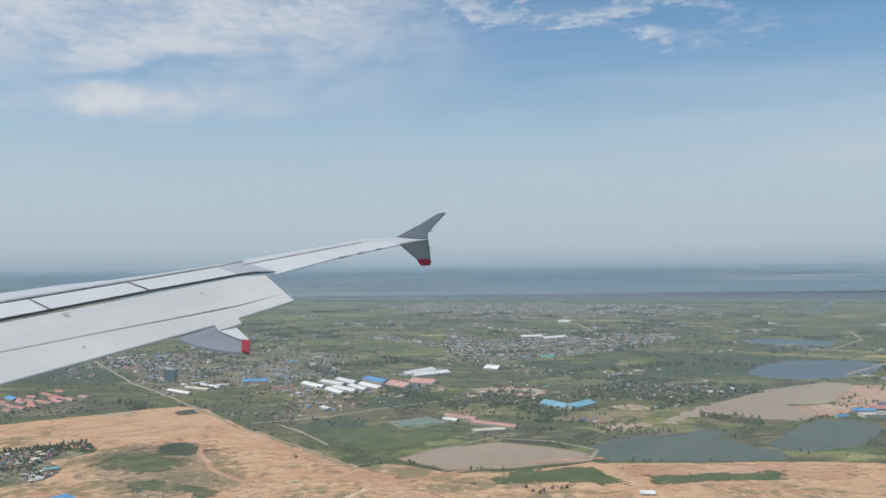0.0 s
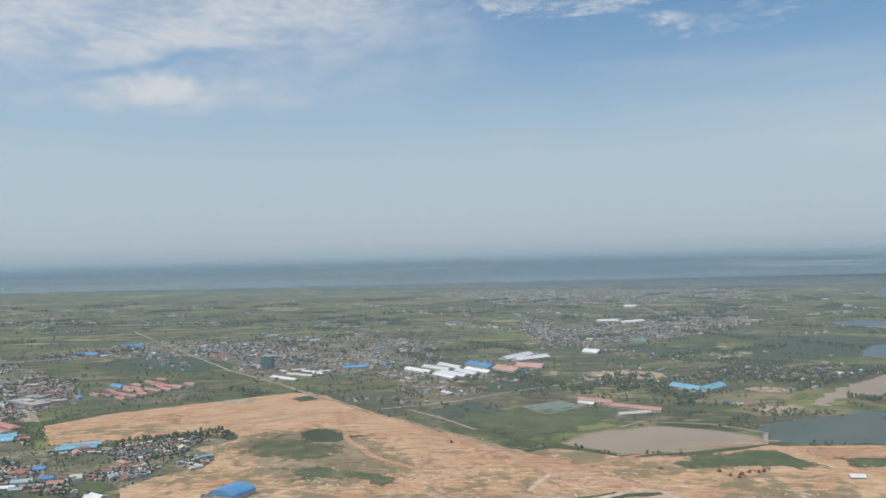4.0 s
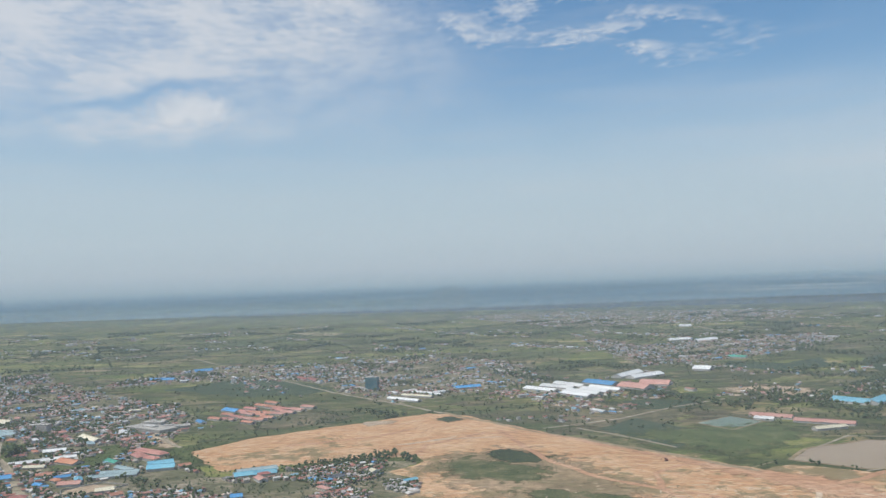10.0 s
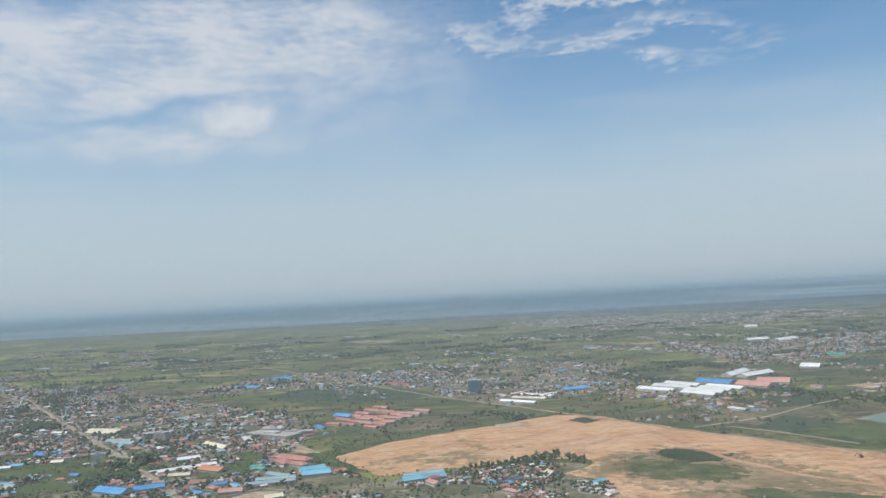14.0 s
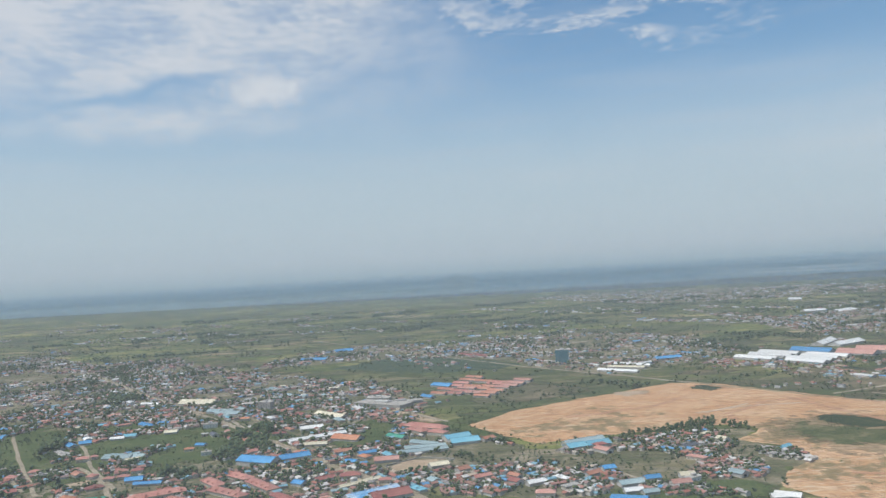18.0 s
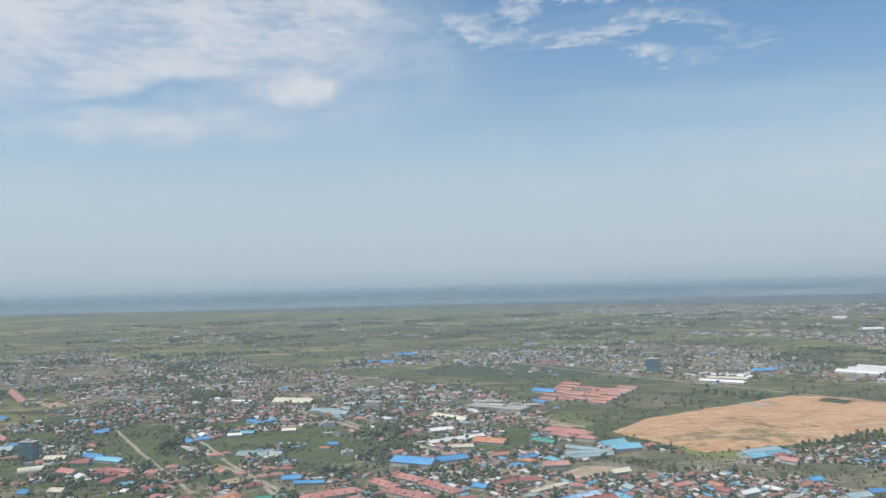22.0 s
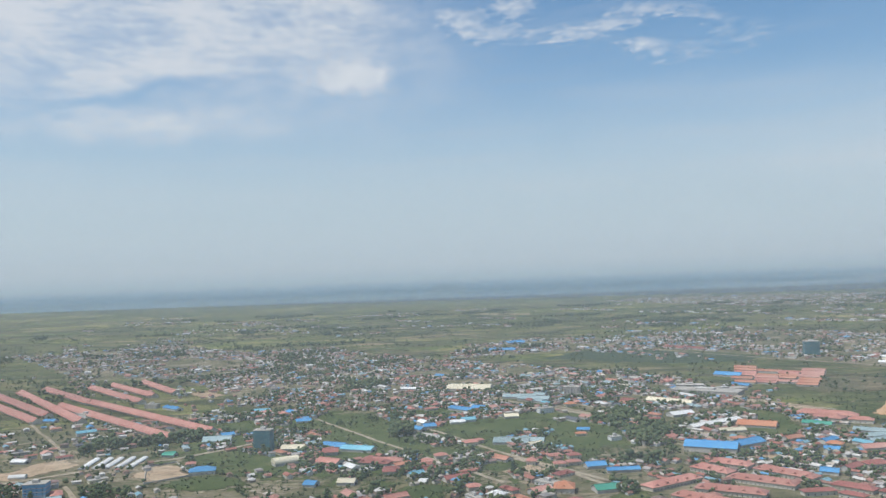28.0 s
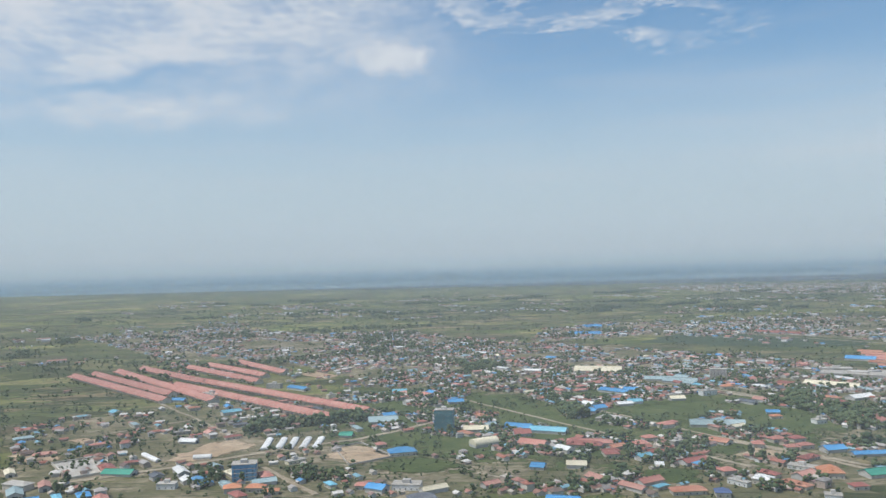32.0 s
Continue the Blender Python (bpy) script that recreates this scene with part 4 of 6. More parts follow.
def haze_material(name, thick, foot, top, tint, town_extra=0.0):
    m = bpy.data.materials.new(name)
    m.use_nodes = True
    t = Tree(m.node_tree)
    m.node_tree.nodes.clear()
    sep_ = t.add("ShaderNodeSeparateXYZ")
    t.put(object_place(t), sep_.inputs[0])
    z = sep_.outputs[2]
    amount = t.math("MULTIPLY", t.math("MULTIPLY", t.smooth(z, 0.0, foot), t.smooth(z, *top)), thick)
    if town_extra:
        # denser towards -x, so the sheet pales the darks over the town
        amount = t.math("MULTIPLY", amount, t.math("ADD", t.math("MULTIPLY", t.smooth(sep_.outputs[0], -350.0, -900.0), town_extra), 1.0))
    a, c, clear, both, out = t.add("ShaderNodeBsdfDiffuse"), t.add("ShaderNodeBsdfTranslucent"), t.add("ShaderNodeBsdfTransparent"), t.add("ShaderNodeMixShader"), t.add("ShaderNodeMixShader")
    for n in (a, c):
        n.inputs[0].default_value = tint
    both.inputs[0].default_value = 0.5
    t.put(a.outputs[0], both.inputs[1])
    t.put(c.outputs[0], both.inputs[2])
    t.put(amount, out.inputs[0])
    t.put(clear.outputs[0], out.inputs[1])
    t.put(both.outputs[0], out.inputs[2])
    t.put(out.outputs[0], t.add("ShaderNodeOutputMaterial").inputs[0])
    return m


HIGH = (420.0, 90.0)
# see-through sheets pale the land step by step; the far ones are tinted bluer
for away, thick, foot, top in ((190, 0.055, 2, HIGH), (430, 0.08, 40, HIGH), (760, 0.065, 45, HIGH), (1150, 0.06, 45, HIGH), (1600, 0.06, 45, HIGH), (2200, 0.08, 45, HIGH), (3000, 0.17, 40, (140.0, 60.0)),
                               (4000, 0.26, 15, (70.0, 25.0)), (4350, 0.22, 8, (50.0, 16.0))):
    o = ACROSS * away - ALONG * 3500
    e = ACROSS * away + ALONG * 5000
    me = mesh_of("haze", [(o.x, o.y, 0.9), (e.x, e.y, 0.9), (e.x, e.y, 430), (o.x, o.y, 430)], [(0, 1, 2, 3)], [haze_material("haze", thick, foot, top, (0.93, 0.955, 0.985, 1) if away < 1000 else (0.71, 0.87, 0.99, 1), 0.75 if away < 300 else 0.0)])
    tagged(new("haze", me), "thin upright tinted sheet imitating bluish haze over the land", "haze", "", "structure")

# a single small cloud nearer than the rest: a sheet, its sunlit white given by emission
m = bpy.data.materials.new("cloud")
m.use_nodes = True
t = Tree(m.node_tree)
m.node_tree.nodes.clear()
cp = object_place(t)
rad = t.add("ShaderNodeVectorMath", operation="LENGTH")
t.put(t.mapping(cp, scale=(1 / 185, 1 / 95, 1 / 92)), rad.inputs[0])
lump = t.noise(cp, 1 / 70, 7.0, 0.6)
shape = t.math("SUBTRACT", t.math("ADD", lump, 0.50), rad.outputs["Value"])
glow, clear, out = t.add("ShaderNodeEmission"), t.add("ShaderNodeBsdfTransparent"), t.add("ShaderNodeMixShader")
t.put(t.ramp(lump, [(0.3, (0.47, 0.51, 0.56)), (0.6, (0.57, 0.59, 0.62))]), glow.inputs[0])
t.put(t.math("MULTIPLY", t.smooth(shape, 0.02, 0.68), 0.78), out.inputs[0])
t.put(clear.outputs[0], out.inputs[1])
t.put(glow.outputs[0], out.inputs[2])
t.put(out.outputs[0], t.add("ShaderNodeOutputMaterial").inputs[0])
cloud_me = mesh_of("cloud", [(-300, 20, -150), (0, -30, -150), (300, 20, -150), (300, 35, 150), (0, -15, 150), (-300, 35, 150)], [(0, 1, 4, 5), (1, 2, 3, 4)], [m])
puff = tagged(new("cloud", cloud_me), "small bright white puff of cloud", "cloud", "", "structure")
puff.matrix_basis = pose(-1370, 3150, 852, 0, 0, 12) @ Matrix.Scale(1.06, 4)

# ---------------- roads ----------------
ROAD = "pale dusty laterite road"
ribbon("road", [(-1152, 1044), (-1087, 938), (-988, 784)], 3.5, 0.8, m_road, ROAD, "road")
ribbon("road", [(-1068, 1021), (-982, 866), (-921, 779)], 4, 0.8, m_road, ROAD, "road")
ribbon("road", [(-1371, 1678), (-1125, 1331), (-946, 1089), (-834, 931), (-776, 844), (-724, 775), (-690, 728), (-662, 687)], 7, 0.8, m_road, "broad dusty main road through the town", "road")
ribbon("road", [(-998, 875), (-965, 837), (-943, 804), (-924, 768)], 4, 0.8, m_road, ROAD, "road")
ribbon("road", [(-1043, 847), (-1023, 819), (-1006, 799)], 3.5, 0.8, m_road, ROAD, "road")
ribbon("road", [(-1072, 2197), (-746, 1685), (-566, 1412), (-444, 1257), (-389, 1179)], 5, 0.8, m_road, ROAD, "road")
ribbon("road", [(-272, 1049), (-174, 1097), (-99, 1162), (4, 1233)], 4, 0.8, m_road, ROAD, "road")
ribbon("road", [(-232, 1046), (-187, 988), (-150, 925)], 4, 0.8, m_road, ROAD, "road")
ribbon("road", [(384, 2698), (388, 2302), (393, 2011)], 7, 0.8, m_road, ROAD, "road")
ribbon("road", [(478, 1913), (639, 1806), (865, 1619)], 6, 1.0, m_road, "causeway road on a bank between flooded fields", "road")
ribbon("road", [(1089, 2293), (1003, 2052), (830, 1840)], 6, 0.8, m_road, ROAD, "road")
ribbon("road", [(988, 1831), (851, 1623), (676, 1444)], 8, 1.0, m_road, "causeway road on a bank between flooded fields", "road")
ribbon("road", [(-145, 628), (-23, 694), (-2, 694), (29, 617)], 7, 0.85, m_pale, "pale concrete road round the clearing", "road")
ribbon("road", [(-1422, 766), (-1359, 802), (-1308, 836), (-1269, 864), (-1228, 888), (-1169, 949)], 5, 0.8, m_road, ROAD, "road")
ribbon("road", [(-1472, 1115), (-1396, 1009), (-1338, 929)], 3, 0.8, m_road, ROAD, "road")
ribbon("road", [(-1428, 925), (-1377, 978)], 3, 0.8, m_road, ROAD, "road")
ribbon("road", [(-728, 1070), (-695, 1024), (-678, 1002)], 4, 0.85, m_road, ROAD, "road")
ribbon("road", [(-921, 1072), (-854, 955), (-788, 860), (-735, 776)], 4, 0.8, m_road, ROAD, "road")
ribbon("road", [(-1036, 838), (-1013, 806)], 3, 0.8, m_road, ROAD, "road")
ribbon("road", [(-1280, 811), (-1236, 745)], 3.5, 0.8, m_road, ROAD, "road")
ribbon("road", [(-17, 808), (57, 830), (134, 847), (150, 892), (106, 937), (35, 956), (-19, 905)], 4, 0.85, m_road, "rutted earth track round the brown pond", "road")
ribbon("road", [(-661, 1171), (-622, 1187), (-579, 1248)], 4, 0.8, m_road, ROAD, "road")
ribbon("road", [(-980, 854), (-952, 815)], 3, 0.85, m_road, ROAD, "road")
ribbon("road", [(-1148, 783), (-1109, 752)], 3, 0.8, m_road, ROAD, "road")

# tracks in the clearing
ribbon("track", [(-419, 908), (-404, 975), (-350, 1027), (-301, 1036)], 5, 0.4, m_haul, "reddish haul road pressed into bare earth", "track")
ribbon("track", [(-395, 741), (-301, 711), (-212, 670), (-154, 639)], 4, 0.4, m_haul, "reddish wheel track", "track")
ribbon("track", [(-419, 1081), (-469, 1028), (-560, 993)], 5, 0.4, m_haul, "reddish wheel track", "track")
ribbon("track", [(-156, 861), (-194, 821), (-203, 764), (-174, 696)], 4, 0.4, m_haul, "reddish wheel track", "track")
ribbon("track", [(-143, 857), (-118, 817), (-83, 761), (-54, 723), (-18, 709), (67, 683)], 7, 0.42, m_haul, "reddish haul road pressed into bare earth", "track")
ribbon("track", [(-83, 760), (-42, 781), (6, 810), (134, 860), (153, 855)], 5, 0.48, m_haul, "reddish haul road along the pond", "track")
ribbon("track", [(-87, 747), (-106, 698)], 3, 0.36, m_pale, "pale stony track", "track")
ribbon("track", [(-167, 682), (-142, 688), (-99, 685), (-52, 689)], 2.5, 0.36, m_haul, "reddish wheel track", "track")
ribbon("track", [(-434, 983), (-382, 1006), (-321, 1011)], 3, 0.36, m_pale, "pale wheel track", "track")
ribbon("track", [(-313, 1083), (-247, 987), (-193, 911), (-138, 852)], 6, 0.40, m_haul, "reddish haul road pressed into bare earth", "track")
ribbon("track", [(-323, 1051), (-293, 924), (-278, 870), (-234, 801), (-156, 729)], 5, 0.38, m_haul, "reddish haul road pressed into bare earth", "track")
ribbon("track", [(-389, 1186), (-275, 1027), (-164, 898), (-103, 818)], 5, 0.52, m_bank, "low earth bank along the edge of the clearing", "track")
ribbon("track", [(-424, 983), (-372, 1021)], 3, 0.36, m_pale, "pale wheel track", "track")
ribbon("track", [(-159, 628), (-103, 659), (-36, 692)], 6, 0.52, m_lush, "grassy verge of the concrete road", "track")
ribbon("track", [(-569, 807), (-536, 749)], 2.5, 0.8, m_road, "dusty village lane", "track")
ribbon("track", [(-491, 781), (-470, 749)], 2.5, 0.8, m_road, "dusty village lane", "track")
ribbon("track", [(-776, 1090), (-733, 1097), (-696, 1026)], 3, 0.8, m_road, "dusty village lane", "track")

# ---------------- large buildings, each in its place ----------------
FOOT = []
_build = building


def building(x, y, L, W, h, rot, tone, style="gable"):
    FOOT.append((x, y, max(L, W) / 2 + 1.5, min(L, W) / 2 + 1.5, radians(rot if L >= W else rot + 90)))
    return _build(x, y, L, W, h, rot, tone, style)


building(-835, 856, 36, 16, 9, -26, "blue", "gable")
building(-807, 865, 26, 12, 8, 29, "blue", "gable")
building(-772, 939, 30.0, 14, 5, -30, "orange", "gable")
building(-803, 952, 57.6, 8, 5, 32, "white", "gable")
building(-809, 1069, 48.6, 12, 5, -45, "cream", "gable")
building(-757, 1124, 69.8, 26, 8, -33, "concrete", "flat")
building(-765, 1155, 27.8, 12, 11, -13, "concrete", "flat")
building(-648, 1318, 27.2, 8.4, 4.905880057894292, -38, "terracotta", "gable")
building(-584, 1265, 25.9, 8.1, 5.493467253265694, -38, "pink", "gable")
building(-657, 1292, 26.1, 8.5, 5.291533162637983, -37, "terracotta", "gable")
building(-635, 1272, 28.7, 8.8, 5.111877784302235, -37, "terracotta", "gable")
building(-615, 1254, 23.3, 7.5, 5.170114733625335, -37, "red", "gable")
building(-595, 1242, 24.9, 9.8, 5.071194225416804, -37, "pink", "gable")
building(-666, 1265, 25.1, 8.6, 5.403380082556781, -36, "red", "gable")
building(-622, 1245, 22.8, 10.0, 4.654242799941144, -37, "red", "gable")
building(-604, 1223, 24.0, 9.0, 4.801154627484166, -36, "pink", "gable")
building(-674, 1243, 24.1, 9.3, 5.393418401800026, -36, "red", "gable")
building(-652, 1230, 26.7, 7.9, 5.290956299674402, -36, "terracotta", "gable")
building(-631, 1223, 22.0, 9.4, 4.3166874755133975, -36, "terracotta", "gable")
building(-613, 1210, 23.4, 8.7, 4.958137664830007, -36, "pink", "gable")
building(-659, 1219, 26.0, 7.8, 4.440836870228593, -36, "pink", "gable")
building(-639, 1211, 21.4, 9.1, 4.067410365244054, -36, "terracotta", "gable")
building(-623, 1184, 22.4, 10.1, 4.7581305604720665, -35, "terracotta", "gable")
building(-686, 1220, 23.0, 9.0, 4.047066643262976, -35, "terracotta", "gable")
building(-667, 1196, 25.1, 8.1, 5.03459961014728, -35, "red", "gable")
building(-650, 1179, 20.4, 9.8, 4.566683859118274, -35, "pink", "gable")
building(-632, 1169, 21.8, 9.8, 5.021456255308475, -35, "terracotta", "gable")
building(-694, 1187, 21.8, 8.8, 4.646787330146399, -35, "terracotta", "gable")
building(-675, 1180, 24.3, 8.1, 4.454489706625385, -35, "red", "gable")
building(-641, 1150, 21.1, 7.5, 4.923696911959385, -35, "terracotta", "gable")
building(-691, 1254, 32.0, 13.5, 5, -40, "blue", "gable")
building(-707, 1165, 22.2, 8, 5, -53, "blue", "gable")
building(-887, 766, 41.1, 10, 7, 31, "red", "apartment")
building(-879, 727, 35.8, 10, 7, -43, "red", "apartment")
building(-859, 743, 38.9, 10, 7, -30, "red", "apartment")
building(-834, 762, 39.9, 10, 7, -39, "red", "apartment")
building(-813, 779, 39.3, 10, 7, -51, "red", "apartment")
building(-854, 793, 27.1, 10, 7, -51, "red", "apartment")
building(-837, 808, 25.6, 10, 7, -43, "red", "apartment")
building(-812, 736, 21.5, 8, 6, 4, "darkred", "hip")
building(-819, 706, 20.4, 8, 6, -47, "darkred", "hip")
building(-789, 742, 23.6, 8, 6, -48, "darkred", "hip")
building(-770, 723, 25.0, 8, 6, -53, "darkred", "hip")
building(-781, 708, 19.7, 8, 6, -50, "darkred", "hip")
building(-753, 703, 24.1, 8, 6, -50, "darkred", "hip")
building(-797, 726, 16.0, 8, 6, -49, "darkred", "hip")
building(-726, 741, 40.4, 12, 6, 36, "bluestripe", "gable")
building(-713, 736, 28.0, 15, 6, 27, "darkred", "gable")
building(-697, 899, 29.6, 8, 5, -36, "tealgrey", "gable")
building(-698, 870, 44.2, 8, 5, 16, "tealgrey", "gable")
building(-696, 884, 35.7, 8, 5, 8, "tealgrey", "gable")
building(-726, 844, 19.9, 10, 5, 8, "pink", "gable")
building(-669, 917, 24.2, 13, 6, 27, "cyan", "gable")
building(-662, 899, 25.7, 14, 6, 16, "cyan", "gable")
building(-706, 957, 24.9, 12, 7, -51, "red", "hip")
building(-687, 941, 20.7, 12, 7, -32, "red", "hip")
building(-725, 935, 22.4, 8, 5, -42, "green", "gable")
building(-749, 796, 17.2, 12, 6, 9, "darkred", "hip")
building(-785, 781, 10.4, 8, 5, -33, "blue", "gable")
building(-746, 859, 12.1, 10, 5, -38, "orange", "hip")
building(-755, 844, 10.0, 7, 4, -21, "blue", "gable")
building(-1002, 1208, 50.7, 20, 6, -17, "cream", "gable")
building(-1070, 1222, 27.6, 7, 5, -17, "white", "gable")
building(-909, 804, 21.3, 6, 4, 3, "blue", "gable")
building(-896, 1128, 16.3, 9, 14, -17, "concrete", "tower")
building(-937, 1117, 32.8, 12, 5, -23, "tealgrey", "gable")
building(-996, 1071, 12.4, 8, 5, -15, "blue", "gable")
building(-967, 905, 34.8, 10, 5, -12, "tealgrey", "gable")
building(-934, 1039, 16.6, 10, 9, 19, "white", "flat")
building(-805, 867, 16.4, 8, 5, 19, "pink", "gable")
building(-1521, 1167, 271.7, 9, 6, -48, "red", "row")
building(-1516, 1194, 240.1, 9, 6, -49, "red", "row")
building(-1478, 1182, 308.0, 9, 6, -52, "red", "row")
building(-1492, 1258, 184.0, 9, 6, -49, "red", "row")
building(-1358, 1066, 290.0, 9, 6, -47, "red", "row")
building(-1332, 1088, 289.5, 9, 6, -46, "red", "row")
building(-1432, 1254, 191.6, 9, 6, -50, "red", "row")
building(-1424, 1288, 155.7, 9, 6, -50, "red", "row")
building(-1399, 1311, 149.4, 9, 6, -55, "red", "row")
building(-1421, 1074, 13.2, 7, 5, -14, "blue", "gable")
building(-1398, 1102, 22.5, 8, 7, -32, "white", "flat")
building(-1347, 1148, 17.8, 9, 9, -16, "concrete", "flat")
building(-1319, 1132, 27.4, 8, 5, -41, "blue", "gable")
building(-1239, 896, 9.4, 7, 4, -11, "green", "gable")
building(-1365, 800, 18.9, 9, 4, -9, "green", "gable")
building(-1412, 772, 19.0, 10, 8, -22, "concrete", "hip")
building(-1284, 783, 13.7, 10, 12, 9, "glassblue", "tower")
building(-1324, 767, 12.0, 8, 6, -1, "white", "flat")
building(-1284, 756, 10.1, 10, 7, 14, "orange", "hip")
building(-1271, 757, 10.9, 9, 6, -8, "orange", "hip")
building(-1261, 750, 9.1, 7, 5, 6, "orange", "hip")
building(-1292, 718, 16.8, 10, 8, -8, "cream", "flat")
building(-1357, 726, 11.2, 10, 7, -8, "cyan", "gable")
building(-1195, 836, 19.6, 14, 6, 14, "blue", "hip")
building(-1351, 888, 12.2, 7, 4, -11, "white", "gable")
building(-1212, 756, 7.6, 8, 6, -8, "red", "hip")
building(-1203, 750, 10.8, 8, 6, -27, "blue", "gable")
building(-1187, 755, 17.7, 12, 6, -8, "white", "flat")
building(-1178, 729, 15.8, 12, 6, 16, "slate", "hip")
building(-1168, 904, 13.5, 9, 21, -8, "netting", "tower")
building(-1141, 856, 18.0, 9, 8, 31, "cream", "arch")
building(-1108, 851, 18.7, 10, 6, -32, "red", "gable")
building(-1113, 909, 20.6, 10, 5, -27, "blue", "gable")
building(-1093, 894, 26.2, 10, 5, -22, "cyan", "gable")
building(-1068, 849, 23.7, 8, 6, -8, "red", "hip")
building(-953, 760, 11.8, 13, 9, -9, "orange", "apartment")
building(-994, 749, 9.4, 8, 8, -36, "white", "apartment")
building(-925, 817, 13.3, 9, 5, 11, "blue", "gable")
building(-1023, 727, 8.0, 10, 6, -8, "slateblue", "hip")
building(-975, 903, 26.9, 12, 5, -12, "tealgrey", "gable")
building(-1012, 1064, 30.6, 9, 5, -46, "blue", "gable")
building(-951, 1133, 34.5, 11, 5, -17, "tealgrey", "gable")
building(-943, 1669, 52.9, 14, 6, -7, "blue", "gable")
building(-906, 1818, 35.3, 12, 6, -5, "blue", "gable")
building(-1106, 718, 16.5, 11, 5, -16, "blue", "gable")
building(-818, 1000, 23.0, 10, 5, 23, "white", "gable")
building(-971, 717, 8.9, 8, 5, -20, "white", "flat")
building(-961, 777, 16.8, 10, 4, -38, "white", "flat")
building(-1007, 901, 11.7, 10, 7, 21, "red", "hip")
building(-966, 832, 7.3, 10, 7, -11, "red", "hip")
building(-948, 847, 11.3, 9, 6, 17, "red", "hip")
building(-1039, 841, 9.9, 10, 7, 8, "red", "hip")
building(-1039, 793, 5.3, 8, 3, -9, "white", "arch")
building(-1075, 844, 22.5, 9, 7, -18, "darkred", "apartment")
building(-658, 1615, 40.6, 10, 5, -58, "darkred", "gable")
building(-635, 1593, 45.6, 10, 5, -60, "darkred", "gable")
building(-355, 1420, 43.5, 13, 6, 19, "blue", "gable")
building(-450, 1308, 60.9, 9, 5, -39, "white", "gable")
building(-432, 1341, 53.7, 8, 5, -31, "cream", "gable")
building(-418, 1367, 60.4, 8, 5, -43, "white", "gable")
building(-511, 1441, 20, 13, 26, -11, "netting", "tower")
building(-560, 872, 37.5, 12, 6, 25, "tealgrey", "gable")
building(-549, 854, 12.3, 9, 8, 24, "darkred", "hip")
building(-556, 697, 22.6, 16, 6, -19, "blue", "arch")
building(-549, 719, 12.4, 7, 5, 9, "white", "gable")
building(-539, 714, 10.4, 7, 5, 13, "tealgrey", "gable")
building(-458, 691, 15.4, 8, 5, -30, "white", "gable")
building(-607, 721, 14.1, 10, 7, -10, "pink", "hip")
building(-348, 696, 26, 26, 11, 62, "blue", "arch")
building(-463, 691, 10.4, 7, 4, -5, "white", "gable")
building(-367, 691, 8.9, 5, 3, -5, "slate", "gable")
building(-242, 1361, 63.2, 15, 7, -49, "white", "gable")
building(-213, 1384, 63.8, 15, 7, -46, "white", "gable")
building(-192, 1405, 63.9, 15, 7, -54, "white", "gable")
building(-196, 1298, 57.5, 15, 7, -55, "white", "gable")
building(-183, 1318, 63.6, 15, 7, -51, "white", "gable")
building(-163, 1333, 55.6, 15, 7, -55, "white", "gable")
building(-145, 1349, 60.6, 15, 7, -52, "white", "gable")
building(-141, 1410, 61.4, 22, 7, -51, "blue", "gable")
building(-97, 1361, 54.7, 26, 6, -53, "pink", "gable")
building(-59, 1391, 46.9, 26, 6, -29, "pink", "gable")
building(-76, 1520, 83.4, 20, 6, 52, "white", "gable")
building(-52, 1493, 74.5, 20, 6, 36, "white", "gable")
building(138, 1160, 49.0, 20, 7, -52, "cyan", "gable")
building(169, 1158, 53.7, 20, 7, 47, "cyan", "gable")
building(2, 1076, 48.5, 13, 5, -35, "pink", "gable")
building(44, 1029, 63.8, 12, 5, -33, "pink", "gable")
building(35, 996, 39.1, 9, 5, 15, "cream", "gable")
building(-11, 1062, 21.7, 9, 5, -37, "white", "gable")
building(66, 1562, 30.5, 24, 7, -35, "white", "gable")
building(196, 2206, 56.4, 20, 6, 11, "white", "gable")
building(252, 2168, 80.4, 20, 6, 36, "white", "gable")
building(352, 2712, 37.2, 24, 7, -20, "white", "gable")
building(189, 1743, 34.7, 14, 6, -40, "green", "gable")
building(1275, 2461, 48.8, 14, 10, -81, "white", "flat")
building(541, 1106, 28.1, 12, 5, -8, "blue", "gable")
building(587, 1119, 30.8, 30, 6, -45, "slate", "gable")
building(165, 725, 11.7, 8, 4, -5, "white", "gable")
building(395, 1264, 20.4, 10, 4, -9, "white", "gable")
building(-909, 1816, 38.7, 16, 6, 36, "blue", "gable")
building(-938, 1675, 26.0, 12, 6, -12, "blue", "gable")
building(-737, 1133, 50.7, 14, 6, 18, "concrete", "flat")
building(-1292, 875, 32.6, 4.8, 2.8, 95, "white", "arch")
building(-1282, 875, 32.3, 4.8, 2.8, 94, "white", "arch")
building(-1274, 875, 32.1, 4.8, 2.8, 93, "white", "arch")
building(-1265, 875, 31.9, 4.8, 2.8, 92, "white", "arch")
building(-1256, 875, 31.7, 4.8, 2.8, 91, "white", "arch")
building(-1326, 838, 11.2, 5, 4, 8, "white", "arch")
building(-1361, 841, 26.3, 4, 3, -50, "white", "arch")
building(-1217, 947, 22.4, 14, 5, 9, "tealgrey", "gable")
building(-1239, 898, 7.7, 7, 4, 10, "green", "gable")
building(-1211, 860, 7.2, 8, 5, 15, "red", "hip")
building(-1079, 856, 12.0, 9, 6, -13, "red", "hip")
building(-1063, 816, 9.3, 9, 6, 6, "darkred", "hip")
building(-1111, 792, 7.9, 8, 4, -19, "blue", "gable")
